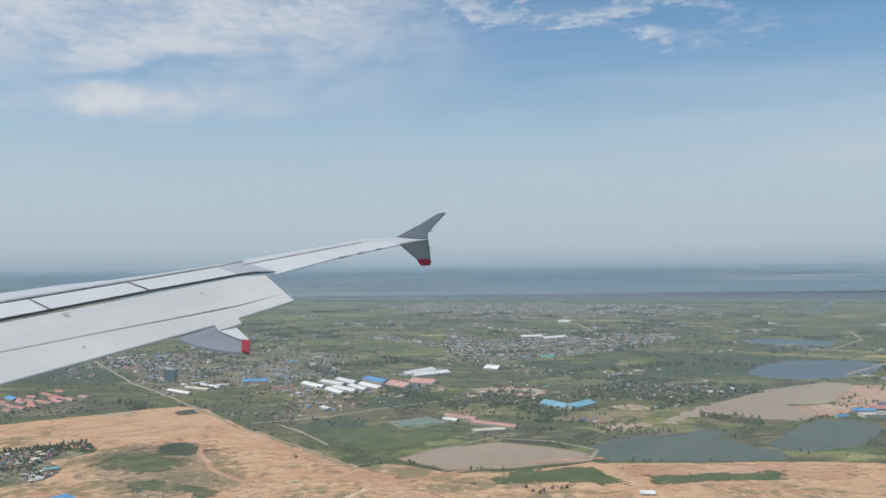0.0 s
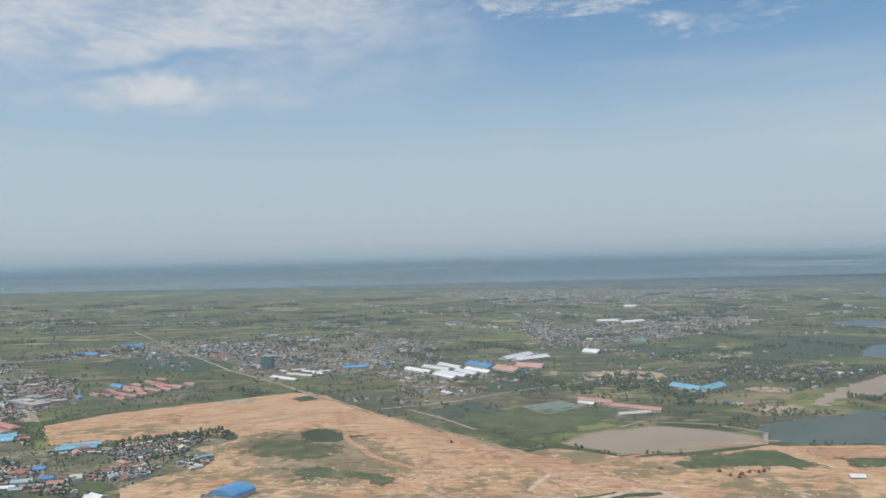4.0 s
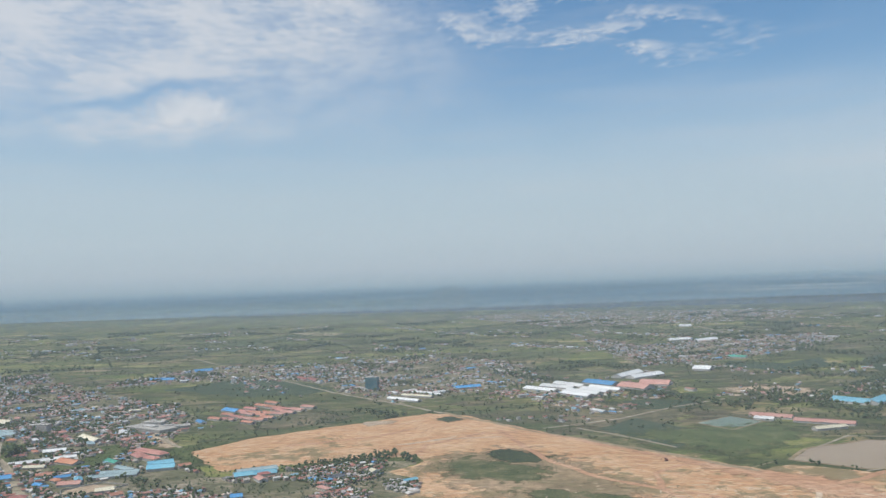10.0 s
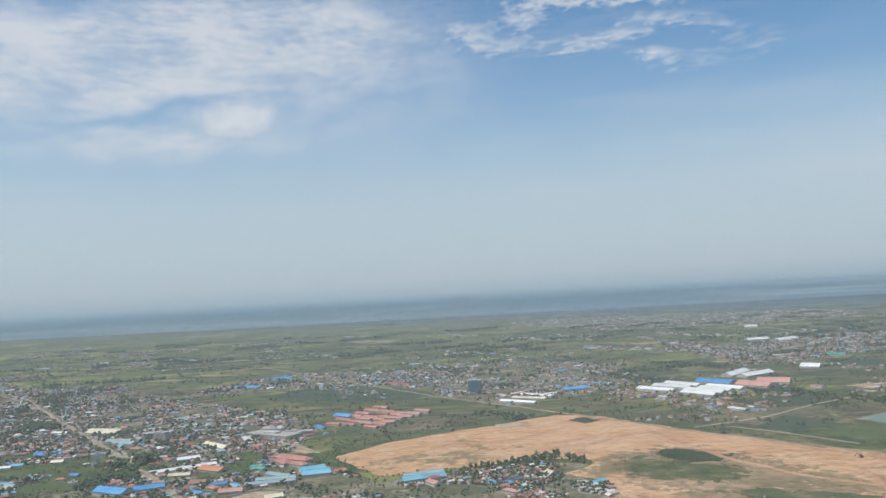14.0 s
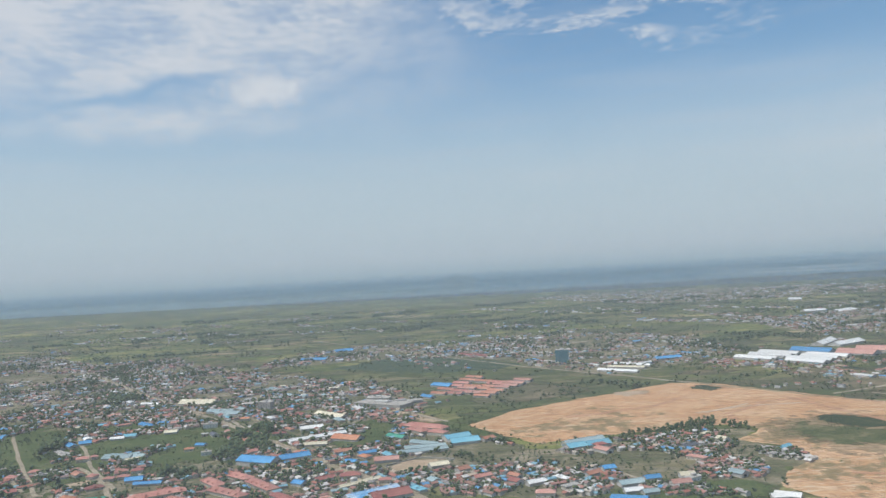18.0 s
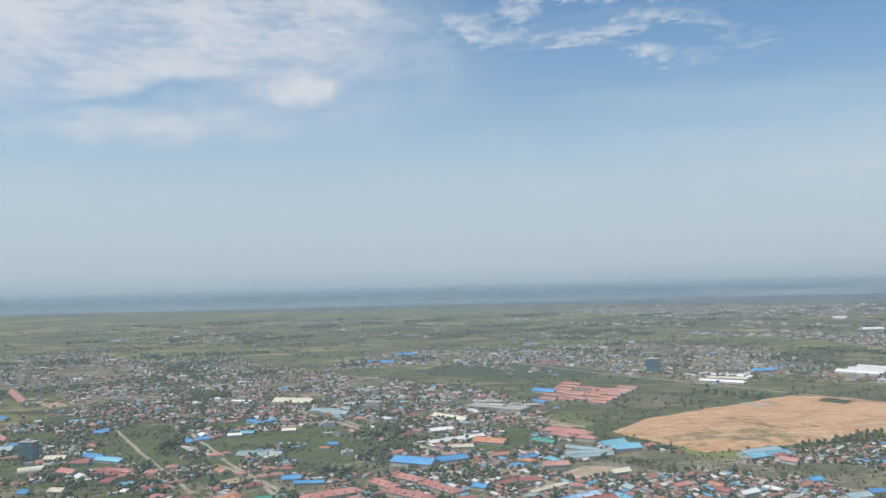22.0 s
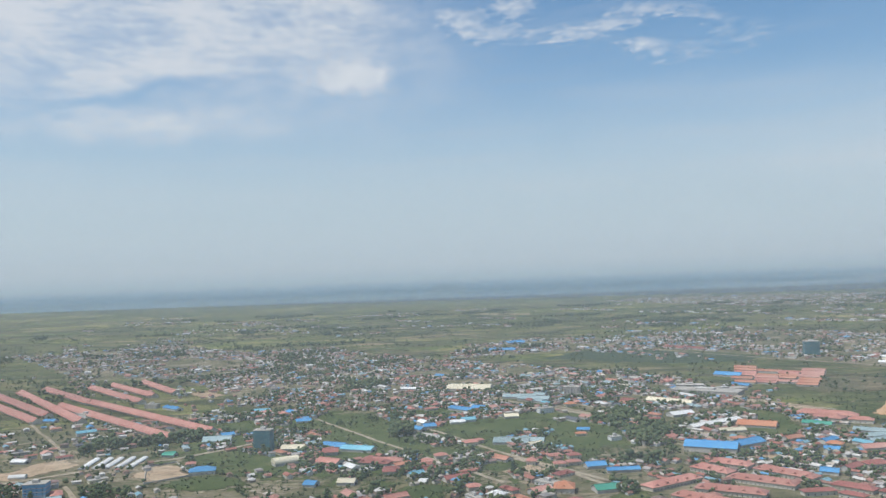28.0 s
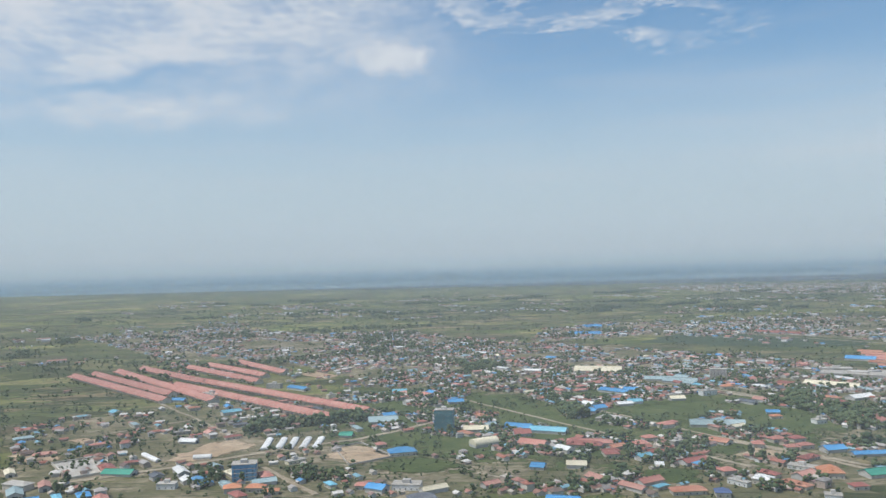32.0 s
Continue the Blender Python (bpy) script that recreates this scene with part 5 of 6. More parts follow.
building(-1088, 793, 11.3, 8, 5, -11, "cream", "gable")
building(-1145, 905, 17.8, 10, 5, -1, "cream", "gable")
building(-906, 1072, 11.6, 10, 6, 11, "orange", "hip")
building(-1029, 860, 10.0, 9, 6, 16, "red", "hip")
building(-948, 823, 9.0, 8, 6, 3, "red", "hip")
building(-938, 827, 10.5, 8, 6, 13, "red", "hip")
building(-935, 847, 10.1, 9, 6, 15, "darkred", "hip")
building(-1113, 885, 11.4, 10, 6, 6, "darkred", "gable")
building(-1215, 1094, 16.2, 8, 5, 6, "cyan", "gable")
building(-1160, 1027, 13.5, 8, 5, 12, "blue", "gable")
building(-1042, 980, 11.1, 9, 5, 26, "blue", "gable")
building(-1017, 998, 13.2, 7, 4, 11, "white", "gable")
building(-1007, 1006, 12.5, 8, 5, 8, "cyan", "gable")
building(-968, 1016, 12.7, 9, 5, 8, "cream", "gable")
building(-1041, 930, 21.2, 10, 7, -37, "concrete", "apartment")
building(-1039, 733, 20.1, 10, 5, 4, "terracotta", "hip")
building(-1000, 910, 6.3, 8, 6, 35, "red", "hip")
building(-950, 734, 9.3, 8, 5, 5, "darkred", "hip")
building(-1007, 768, 9.2, 9, 7, 15, "red", "hip")
building(-918, 925, 9.3, 7, 5, 4, "orange", "hip")
building(-913, 944, 9.8, 6, 4, -16, "blue", "gable")
building(-1079, 855, 12.4, 10, 6, -13, "darkred", "apartment")
building(-1051, 970, 16.2, 8, 5, -49, "blue", "gable")
building(-929, 758, 13.7, 10, 5, 13, "green", "gable")
building(-1062, 823, 11.8, 8, 6, 5, "darkred", "hip")
building(-846, 979, 14.9, 7, 5, 4, "darkred", "hip")
building(-895, 904, 10.4, 8, 6, 20, "white", "flat")
building(-806, 886, 12.1, 8, 6, 14, "terracotta", "hip")
building(-799, 921, 20.8, 8, 4, 5, "cream", "gable")
building(-720, 775, 10.1, 8, 7, 4, "red", "hip")
building(-739, 775, 35.1, 5, 4, 40, "cream", "gable")
building(-682, 817, 15.1, 9, 5, 23, "cream", "gable")
building(-569, 856, 17.2, 12, 6, 24, "cyan", "gable")
building(-550, 862, 20.4, 12, 6, 19, "cyan", "gable")
building(-547, 738, 17.1, 9, 5, 16, "tealgrey", "gable")
building(-514, 733, 13.3, 8, 5, 8, "pink", "gable")
building(-505, 751, 10.4, 8, 5, 5, "cream", "gable")
building(-555, 781, 9.5, 8, 5, 16, "blue", "gable")
building(-530, 748, 10.9, 7, 5, 12, "blue", "gable")
building(-700, 974, 47.7, 12, 6, -35, "red", "hip")
building(550, 1072, 59.5, 18, 8, 7, "slate", "flat")
building(570, 1117, 51.0, 14, 7, 6, "red", "gable")
building(493, 1066, 17.7, 8, 5, 17, "blue", "gable")

WATERS = [[(-64, 859), (-27, 906), (47, 934), (98, 908), (136, 880), (133, 845), (47, 818), (-13, 813)], [(144, 904), (160, 930), (215, 964), (269, 970), (284, 993), (316, 996), (319, 971), (296, 950), (324, 906), (345, 882), (345, 859), (335, 844), (285, 839), (221, 840), (153, 845), (141, 875)], [(257, 1041), (302, 1111), (374, 1184), (444, 1249), (500, 1303), (604, 1364), (639, 1352), (613, 1291), (535, 1177), (459, 1160), (467, 1082), (437, 1041), (385, 1063), (332, 1087), (298, 1073), (269, 1030)], [(342, 914), (409, 1002), (454, 1052), (522, 1039), (507, 989), (447, 908), (376, 879), (343, 889)], [(-92, 1055), (-40, 1092), (-16, 1050), (-66, 1007)], [(511, 1464), (565, 1565), (675, 1658), (803, 1638), (809, 1558), (746, 1485), (634, 1395), (541, 1408)], [(707, 2087), (808, 2102), (920, 2022), (873, 1922), (727, 1952)], [(1251, 2989), (1729, 3825), (1747, 3814), (1309, 2962)]]


MEADOWS = [[(-1026, 984), (-950, 1045), (-928, 996), (-951, 953), (-1017, 912)], [(-215, 1003), (-103, 1046), (-9, 1042), (32, 982), (-60, 886), (-102, 839), (-139, 914)], [(-1225, 806), (-1201, 827), (-1182, 831), (-1151, 800), (-1170, 777), (-1201, 785)], [(-1056, 779), (-1026, 791), (-1014, 771), (-1026, 742), (-1053, 752)], [(-1027, 975), (-989, 1013), (-929, 1023), (-931, 973), (-989, 913), (-1032, 934)], [(-700, 1009), (-672, 1011), (-624, 922), (-645, 916)], [(-785, 933), (-748, 953), (-729, 933), (-761, 898), (-784, 892)], [(-725, 826), (-699, 850), (-670, 839), (-698, 803), (-716, 805)], [(-1356, 824), (-1340, 885), (-1315, 901), (-1292, 865), (-1327, 827)], [(-1252, 839), (-1225, 864), (-1199, 833), (-1222, 807)], [(-988, 810), (-962, 828), (-954, 813), (-966, 795)], [(-44, 658), (-19, 676), (-4, 653), (-4, 613), (-34, 612)]]


def is_free(x, y, r=3.0, dirt=True):
    for bx, by, a, c, ang in FOOT:
        dx_, dy_ = x - bx, y - by
        if abs(dx_) < a + c + r and abs(dy_) < a + c + r:
            u, v = dx_ * math.cos(ang) + dy_ * math.sin(ang), -dx_ * math.sin(ang) + dy_ * math.cos(ang)
            if abs(u) < a + r and abs(v) < c + r:
                return False
    for (ax, ay), (cx_, cy_), clear_ in LANES:
        if min(ax, cx_) - clear_ < x < max(ax, cx_) + clear_ and min(ay, cy_) - clear_ < y < max(ay, cy_) + clear_:
            run, rise_ = cx_ - ax, cy_ - ay
            if abs((x - ax) * rise_ - (y - ay) * run) < clear_ * math.hypot(run, rise_):
                return False
    for q in WATERS:
        if inside((x, y), q):
            return False
    if dirt:
        for q in MEADOWS:
            if inside((x, y), q):
                return False
    if dirt and inside((x, y), DIRT):
        return False
    return True


def scatter(poly, count, seed, gap, dirt=True, avoid=None):
    """Points spread through a patch, no two nearer than the gap, kept off buildings and water."""
    rng = random.Random(seed)
    xs, ys = [p[0] for p in poly], [p[1] for p in poly]
    out, grid, tries = [], {} if avoid is None else avoid, 0
    while len(out) < count and tries < count * 14:
        tries += 1
        x, y = rng.uniform(min(xs), max(xs)), rng.uniform(min(ys), max(ys))
        if not inside((x, y), poly):
            continue
        if noise.noise(Vector((x / 38, y / 38, 0.3))) < -0.12 or noise.noise(Vector((x / 95, y / 95, 7.7))) < -0.40:
            continue
        key = (int(x // gap), int(y // gap))
        if any((key[0] + i, key[1] + j) in grid and math.hypot(grid[key[0] + i, key[1] + j][0] - x, grid[key[0] + i, key[1] + j][1] - y) < gap for i in (-1, 0, 1) for j in (-1, 0, 1)):
            continue
        if not is_free(x, y, 3.0, dirt):
            continue
        grid[key] = (x, y)
        out.append((x, y))
    return out


# ---------------- houses ----------------
HOUSE_WORDS = ["small plastered house with a pitched sheet-metal roof", "low wooden house with a worn tin roof", "two-storey villa with a hipped tiled roof",
               "long shophouse with a shallow metal roof", "small shack with a patched roof", "plastered house with a broad hipped roof"]
house_kinds = []
for k, (L, W, h, form) in enumerate([(8, 5.5, 3.0, "gable"), (6.5, 5, 2.6, "gable"), (8, 7, 5.4, "hip"), (12, 5.5, 3.4, "gable"), (5, 4, 2.3, "gable"), (9, 7, 3.4, "hip")]):
    if form == "gable":
        wall_me = mesh_of("wall", *gable_wall(L, W, h, W * 0.22), [m_wall])
        roof_me = mesh_of("roof", *gable_roof(L, W, h, W * 0.22, 0.55), [m_roof])
    else:
        wall_me = box_mesh("wall", -L / 2, -W / 2, -0.4, L / 2, W / 2, h, m_wall)
        roof_me = mesh_of("roof", *hip_roof(L, W, h, W * 0.30), [m_roof])
    porch_me = mesh_of("porch_roof", [(-L * 0.35, -W / 2 - 2.0, h * 0.72), (L * 0.35, -W / 2 - 2.0, h * 0.72), (L * 0.35, -W / 2 - 0.1, h * 0.9), (-L * 0.35, -W / 2 - 0.1, h * 0.9),
                                        (-L * 0.35, -W / 2 - 2.0, h * 0.72 + 0.15), (L * 0.35, -W / 2 - 2.0, h * 0.72 + 0.15), (L * 0.35, -W / 2 - 0.1, h * 0.9 + 0.15), (-L * 0.35, -W / 2 - 0.1, h * 0.9 + 0.15)],
                       [(0, 3, 2, 1), (4, 5, 6, 7), (0, 1, 5, 4), (1, 2, 6, 5), (2, 3, 7, 6), (3, 0, 4, 7)], [m_roof])
    house_kinds.append((wall_me, roof_me, porch_me, L, W, h))


def town_angle(rng):
    return (-57 if rng.random() < 0.55 else 33) + rng.gauss(0, 6)


def house(x, y, rng):
    k = rng.choices(range(6), (30, 24, 10, 12, 16, 8))[0]
    wall_me, roof_me, porch_me, L, W, h = house_kinds[k]
    s = rng.uniform(0.46, 0.78)
    root = new("house")
    root.matrix_basis = pose(x, y, 0, 0, 0, town_angle(rng)) @ Matrix.Scale(s, 4)
    part("wall", wall_me, root)
    part("roof", roof_me, root)
    if rng.random() < 0.35:
        part("porch_roof", porch_me, root)
    return tagged(root, HOUSE_WORDS[k], "house", "houses of the town")


def joined_houses(name, places, seed, label):
    """Many small far houses in one mesh, each with its walls and its roof."""
    rng = random.Random(seed)
    verts, faces, index = [], [], []
    for x, y in places:
        L, W, h = rng.uniform(2.8, 6.6) * rng.choice((1, 1, 1, 1.7)), rng.uniform(2.4, 4.6), rng.choice((1.4, 1.7, 1.9, 2.8))
        ang = radians(town_angle(rng))
        c, s = math.cos(ang), math.sin(ang)
        for mi, (v, f) in enumerate((gable_wall(L, W, h, W * 0.2), gable_roof(L, W, h, W * 0.2, 0.5))):
            o = len(verts)
            verts += [(x + p[0] * c - p[1] * s, y + p[0] * s + p[1] * c, p[2]) for p in v]
            faces += [tuple(i + o for i in q) for q in f]
            index += [mi] * len(f)
    return tagged(new(name, mesh_of(name, verts, faces, [m_walls_far, m_roofs_far], index)), label, "houses", "", "stuff")


taken = {}
house_places = []
ZONES = [(1, "near", [(-678, 836), (-624, 878), (-591, 846), (-535, 877), (-454, 904), (-417, 908), (-416, 865), (-400, 785), (-438, 746), (-467, 697), (-677, 735)], 260), (3, "near", [(-1048, 861), (-949, 849), (-907, 764), (-903, 726), (-1077, 742), (-1123, 815)], 90), (12, "near", [(-1246, 1084), (-1163, 1128), (-1061, 1073), (-1080, 913), (-1125, 844), (-1162, 884), (-1199, 869), (-1235, 979)], 140), (9, "near", [(-1417, 769), (-1318, 804), (-1267, 782), (-1258, 740), (-1394, 726)], 25), (10, "near", [(-1028, 1344), (-886, 1242), (-789, 1042), (-950, 716), (-1132, 738), (-1121, 919)], 260), (2, "mid", [(-1490, 1769), (-1263, 1863), (-982, 1337), (-917, 1111), (-903, 928), (-949, 849), (-1015, 857), (-1055, 902), (-1142, 957), (-1211, 1014), (-1207, 1190)], 420), (4, "mid", [(-983, 1367), (-809, 1327), (-787, 1124), (-825, 967), (-882, 976), (-893, 1107)], 90),
         (8, "mid", [(-1445, 1712), (-1235, 1772), (-800, 1309), (-714, 1188), (-705, 1036), (-751, 1001), (-859, 1073), (-910, 915), (-956, 899)], 260), (16, "near", [(-910, 1293), (-793, 1386), (-776, 1122), (-727, 1007), (-671, 940), (-620, 882), (-711, 703), (-916, 725), (-903, 928)], 230), (17, "mid", [(-1527, 974), (-1418, 1039), (-1248, 1102), (-1235, 979), (-1199, 869), (-1125, 844), (-1132, 736), (-1257, 737), (-1267, 782), (-1318, 804), (-1417, 769)], 70), (19, "mid", [(-1354, 1344), (-1075, 1525), (-835, 1218), (-851, 1069), (-661, 816), (-1101, 909)], 150), (11, "far", [(-1887, 1871), (-1650, 2067), (-1318, 1712), (-1127, 1476), (-1028, 1344), (-1111, 1083), (-1247, 1140), (-1258, 1182), (-1407, 1419), (-1554, 1432)], 300), (5, "far", [(-683, 1828), (-433, 1986), (-219, 1771), (-225, 1479), (-397, 1324), (-465, 1269), (-565, 1429)], 170), (13, "far", [(-758, 1738), (-553, 1629), (-399, 1622), (-392, 1315), (-524, 1417), (-680, 1621)], 80), (15, "far", [(-998, 1802), (-841, 1942), (-564, 1747), (-599, 1552), (-861, 1632), (-1043, 1562)], 120), (6, "far", [(-38, 2566), (84, 2088), (285, 2223), (446, 2280), (594, 2286), (539, 2080), (364, 1865), (182, 1733), (58, 1670), (-29, 1634)], 300), (14, "far", [(213, 1379), (396, 1338), (476, 1274), (370, 1246), (220, 1317)], 40), (7, "far", [(-378, 3833), (-50, 4109), (458, 3885), (929, 3691), (1056, 3435), (743, 2962), (334, 2873), (-41, 2901)], 330)]
big_rng = random.Random(88)
for n, tier, poly, count in ZONES:
    if tier == "far":
        continue
    for x, y in scatter(poly, 16 if tier == "near" else 26, 1200 + n, 13.0, True, {}):
        style = big_rng.choices(("gable", "hip", "flat", "apartment"), (50, 25, 12, 13))[0]
        tone = big_rng.choice(("white", "cream", "concrete") if style == "flat" else ("tealgrey", "white", "cream", "terracotta", "red", "darkred", "pink", "slate", "blue", "cyan", "concrete", "pink", "tealgrey"))
        building(x, y, big_rng.uniform(8, 17), big_rng.uniform(5, 8), big_rng.uniform(4, 6.5), big_rng.choice((-57, 33)) + big_rng.gauss(0, 5), tone, style)
for n, tier, poly, count in ZONES:
    sheet("town_yards", poly, -0.995 + 0.004 * n, m_yard, "trodden yards and gardens between the houses", "yards", 16, 0.5)
    house_places += [(x, y, n) for x, y in scatter(poly, int(count * 3.2), 40 + n, 4.3 if tier == "near" else 4.6, True, taken)]
# hamlets over the farmland
hrng = random.Random(77)
for k in range(120):
    cx, cy = hrng.uniform(-2251, 1310), hrng.uniform(995, 3577)
    spread, ang = hrng.uniform(15, 90), radians(-57 if hrng.random() < 0.6 else 33)
    for _ in range(int(spread * hrng.uniform(0.25, 0.5))):
        u, v = hrng.gauss(0, spread), hrng.gauss(0, spread * 0.25)
        x, y = cx + u * math.cos(ang) - v * math.sin(ang), cy + u * math.sin(ang) + v * math.cos(ang)
        if is_free(x, y, 3.0):
            house_places.append((x, y, 20 + k % 3))
house_places.sort(key=lambda p: p[0] * 0.258 + p[1] * 0.966)
rng = random.Random(7)
for x, y, n in house_places[:270]:
    house(x, y, rng)
for n in sorted({p[2] for p in house_places[270:]}):
    joined_houses("distant_houses", [(x, y) for x, y, q in house_places[270:] if q == n], 90 + n, "crowded small houses with red, grey, white and blue roofs")

# small homesteads between the fields beyond the clearing
for k, (poly, count) in enumerate((([(-330, 1100), (-235, 1250), (-150, 1320), (-50, 1270), (-120, 1170), (-215, 1085)], 70), ([(0, 1260), (90, 1390), (230, 1330), (180, 1190), (60, 1170)], 60),
                                   ([(-330, 1330), (-280, 1420), (-120, 1330), (-170, 1260)], 60), ([(220, 1180), (300, 1300), (380, 1260), (300, 1120)], 24))):
    joined_houses("homesteads", scatter(poly, count, 1700 + k, 5.0, True, taken), 1720 + k, "small tin-roofed homesteads between fields")
    for x, y in scatter(poly, 5, 1740 + k, 22.0, True, {}):
        sheet("bare_lot", [(x - 11, y - 7), (x + 8, y - 11), (x + 13, y + 6), (x - 6, y + 12)], 0.5, m_lot, "small trodden yard by a homestead", "bare lot", 4, 0.4)
# larger far roofs strewn over the settlements
def joined_sheds(name, places, seed, label):
    rng = random.Random(seed)
    verts, faces, index = [], [], []
    for x, y in places:
        L, W, h = rng.uniform(9, 26), rng.uniform(6, 11), rng.uniform(2.4, 3.6)
        ang = radians(town_angle(rng))
        c, s = math.cos(ang), math.sin(ang)
        for mi, (v, f) in enumerate((gable_wall(L, W, h, W * 0.12), gable_roof(L, W, h, W * 0.12, 0.5))):
            o = len(verts)
            verts += [(x + p[0] * c - p[1] * s, y + p[0] * s + p[1] * c, p[2]) for p in v]
            faces += [tuple(i + o for i in q) for q in f]
            index += [mi] * len(f)
    return tagged(new(name, mesh_of(name, verts, faces, [m_shedwall, m_bright], index)), label, "sheds", "", "stuff")


m_bright = palette("far_shed_roofs", "island", [(0.0, (0.66, 0.66, 0.64)), (0.3, (0.52, 0.49, 0.44)), (0.5, (0.40, 0.40, 0.40)), (0.66, (0.14, 0.34, 0.55)), (0.80, (0.42, 0.22, 0.17))])
shed_places = []
for n, tier, poly, count in ZONES:
    if n in (2, 4, 5, 6, 7, 8, 11, 13, 15):
        share = 0.025 if tier == "mid" or n == 11 else 0.09
        shed_places += scatter(poly, int(count * share), 950 + n, 20.0, True, {})
shed_places += [(x, y) for x, y, q in house_places if q >= 20 and rng.random() < 0.05]
joined_sheds("distant_sheds", shed_places, 61, "pale and blue metal-roofed sheds among far houses")

# ---------------- trees ----------------
ICO_V, ICO_F = [], []
bm = bmesh.new()
bmesh.ops.create_icosphere(bm, subdivisions=1, radius=1.0)
bm.verts.ensure_lookup_table()
ICO_V = np.array([v.co[:] for v in bm.verts])
ICO_F = np.array([[v.index for v in f.verts] for f in bm.faces])
bm.free()


OCT_V = np.array([(1, 0, 0), (0, 1, 0), (-1, 0, 0), (0, -1, 0), (0, 0, 1), (0, 0, -1)], dtype=float)
OCT_F = np.array([(0, 1, 4), (1, 2, 4), (2, 3, 4), (3, 0, 4), (1, 0, 5), (2, 1, 5), (3, 2, 5), (0, 3, 5)])


def clumps(rng, count, r, h0, h1, size, shape_v=ICO_V, shape_f=ICO_F):
    """The crown's leaf clumps: small uneven lumps spread through the outline of a tree."""
    V, F, n = [], [], 0
    for _ in range(count):
        a, q = rng.uniform(0, 2 * math.pi), math.sqrt(rng.random())
        z = rng.uniform(0, 1)
        wide = r * (0.55 + 0.9 * z * (1 - z) * 1.6)
        c = np.array([math.cos(a) * q * wide, math.sin(a) * q * wide, h0 + (h1 - h0) * z])
        s = size * rng.uniform(0.6, 1.25)
        jig = 1 + 0.35 * np.array([[rng.uniform(-1, 1)] for _ in range(len(shape_v))])
        V.append(shape_v * jig * s * np.array([1, 1, 0.75]) + c)
        F.append(shape_f + n)
        n += len(shape_v)
    return np.concatenate(V), np.concatenate(F)


def trunk_mesh(rng, h, r):
    V, F = [], []
    limbs = [((0, 0, -0.3), (rng.uniform(-.2, .2), rng.uniform(-.2, .2), h), r, r * 0.5)]
    for _ in range(3):
        a = rng.uniform(0, 6.28)
        z = h * rng.uniform(0.6, 0.9)
        limbs.append(((0, 0, z), (math.cos(a) * h * 0.35, math.sin(a) * h * 0.35, z + h * 0.4), r * 0.5, r * 0.2))
    for p, q, ra, rb in limbs:
        o = len(V)
        for c, rr in ((p, ra), (q, rb)):
            for k in range(5):
                a = k * 2 * math.pi / 5
                V.append((c[0] + rr * math.cos(a), c[1] + rr * math.sin(a), c[2]))
        F += [(o + k, o + (k + 1) % 5, o + 5 + (k + 1) % 5, o + 5 + k) for k in range(5)]
    return mesh_of("trunk", V, F, [m_trunk])


tree_rng = random.Random(11)
tree_kinds = []
for k in range(6):
    h = (3.4, 4.2, 5.0, 3.0, 5.8, 4.0)[k]
    V, F = clumps(tree_rng, 30, h * (0.34, 0.36, 0.30, 0.42, 0.22, 0.4)[k], h * 0.35, h * 1.1, h * 0.13)
    tree_kinds.append((trunk_mesh(tree_rng, h * 0.6, 0.13), mesh_of("crown", V, F, [m_leaf])))


def tree(x, y, rng):
    trunk_me, crown_me = tree_kinds[rng.randrange(6)]
    root = new("tree")
    root.matrix_basis = pose(x, y, 0, 0, 0, rng.uniform(0, 360)) @ Matrix.Scale(rng.uniform(0.75, 1.35), 4)
    part("trunk", trunk_me, root)
    part("crown", crown_me, root)
    return tagged(root, "dark green broad-crowned tropical tree", "tree", "trees among the houses")


def joined_trees(name, places, seed, label, big=1.0, lumps_each=6, coarse=False):
    rng = random.Random(seed)
    V, F, n = [], [], 0
    for x, y in places:
        h = rng.uniform(2.2, 5.0) * big
        v, f = clumps(rng, lumps_each, h * rng.uniform(0.35, 0.62), h * 0.12, h, h * 0.27 * (1.2 if coarse else 1), *((OCT_V, OCT_F) if coarse else (ICO_V, ICO_F)))
        V.append(v + np.array([x, y, 0.0]))
        F.append(f + n)
        n += len(v)
    V, F = np.concatenate(V), np.concatenate(F)
    me = bpy.data.meshes.new(name)
    me.vertices.add(len(V))
    me.vertices.foreach_set("co", V.ravel())
    me.loops.add(F.size)
    me.loops.foreach_set("vertex_index", F.ravel())
    me.polygons.add(len(F))
    me.polygons.foreach_set("loop_start", np.arange(0, F.size, 3))
    me.polygons.foreach_set("loop_total", np.full(len(F), 3))
    me.materials.append(m_leaf_far)
    me.update(calc_edges=True)
    return tagged(new(name, me), label, "trees", "", "stuff")


BIG_GROVES = [(40, [(-1090, 939), (-1102, 1015), (-1078, 1024), (-1036, 938), (-1036, 884), (-1064, 884)], 150), (41, [(-1149, 1225), (-1157, 1303), (-1103, 1283), (-1089, 1220)], 160), (42, [(-897, 963), (-871, 1018), (-844, 981), (-844, 936), (-870, 916), (-895, 935)], 220), (43, [(-906, 849), (-877, 889), (-859, 857), (-878, 825), (-904, 819)], 170), (44, [(-1095, 955), (-1081, 1008), (-1056, 957), (-1032, 916), (-1042, 879), (-1069, 906)], 200), (45, [(-1326, 932), (-1314, 949), (-1238, 977), (-1235, 953), (-1288, 936), (-1313, 916)], 150)]
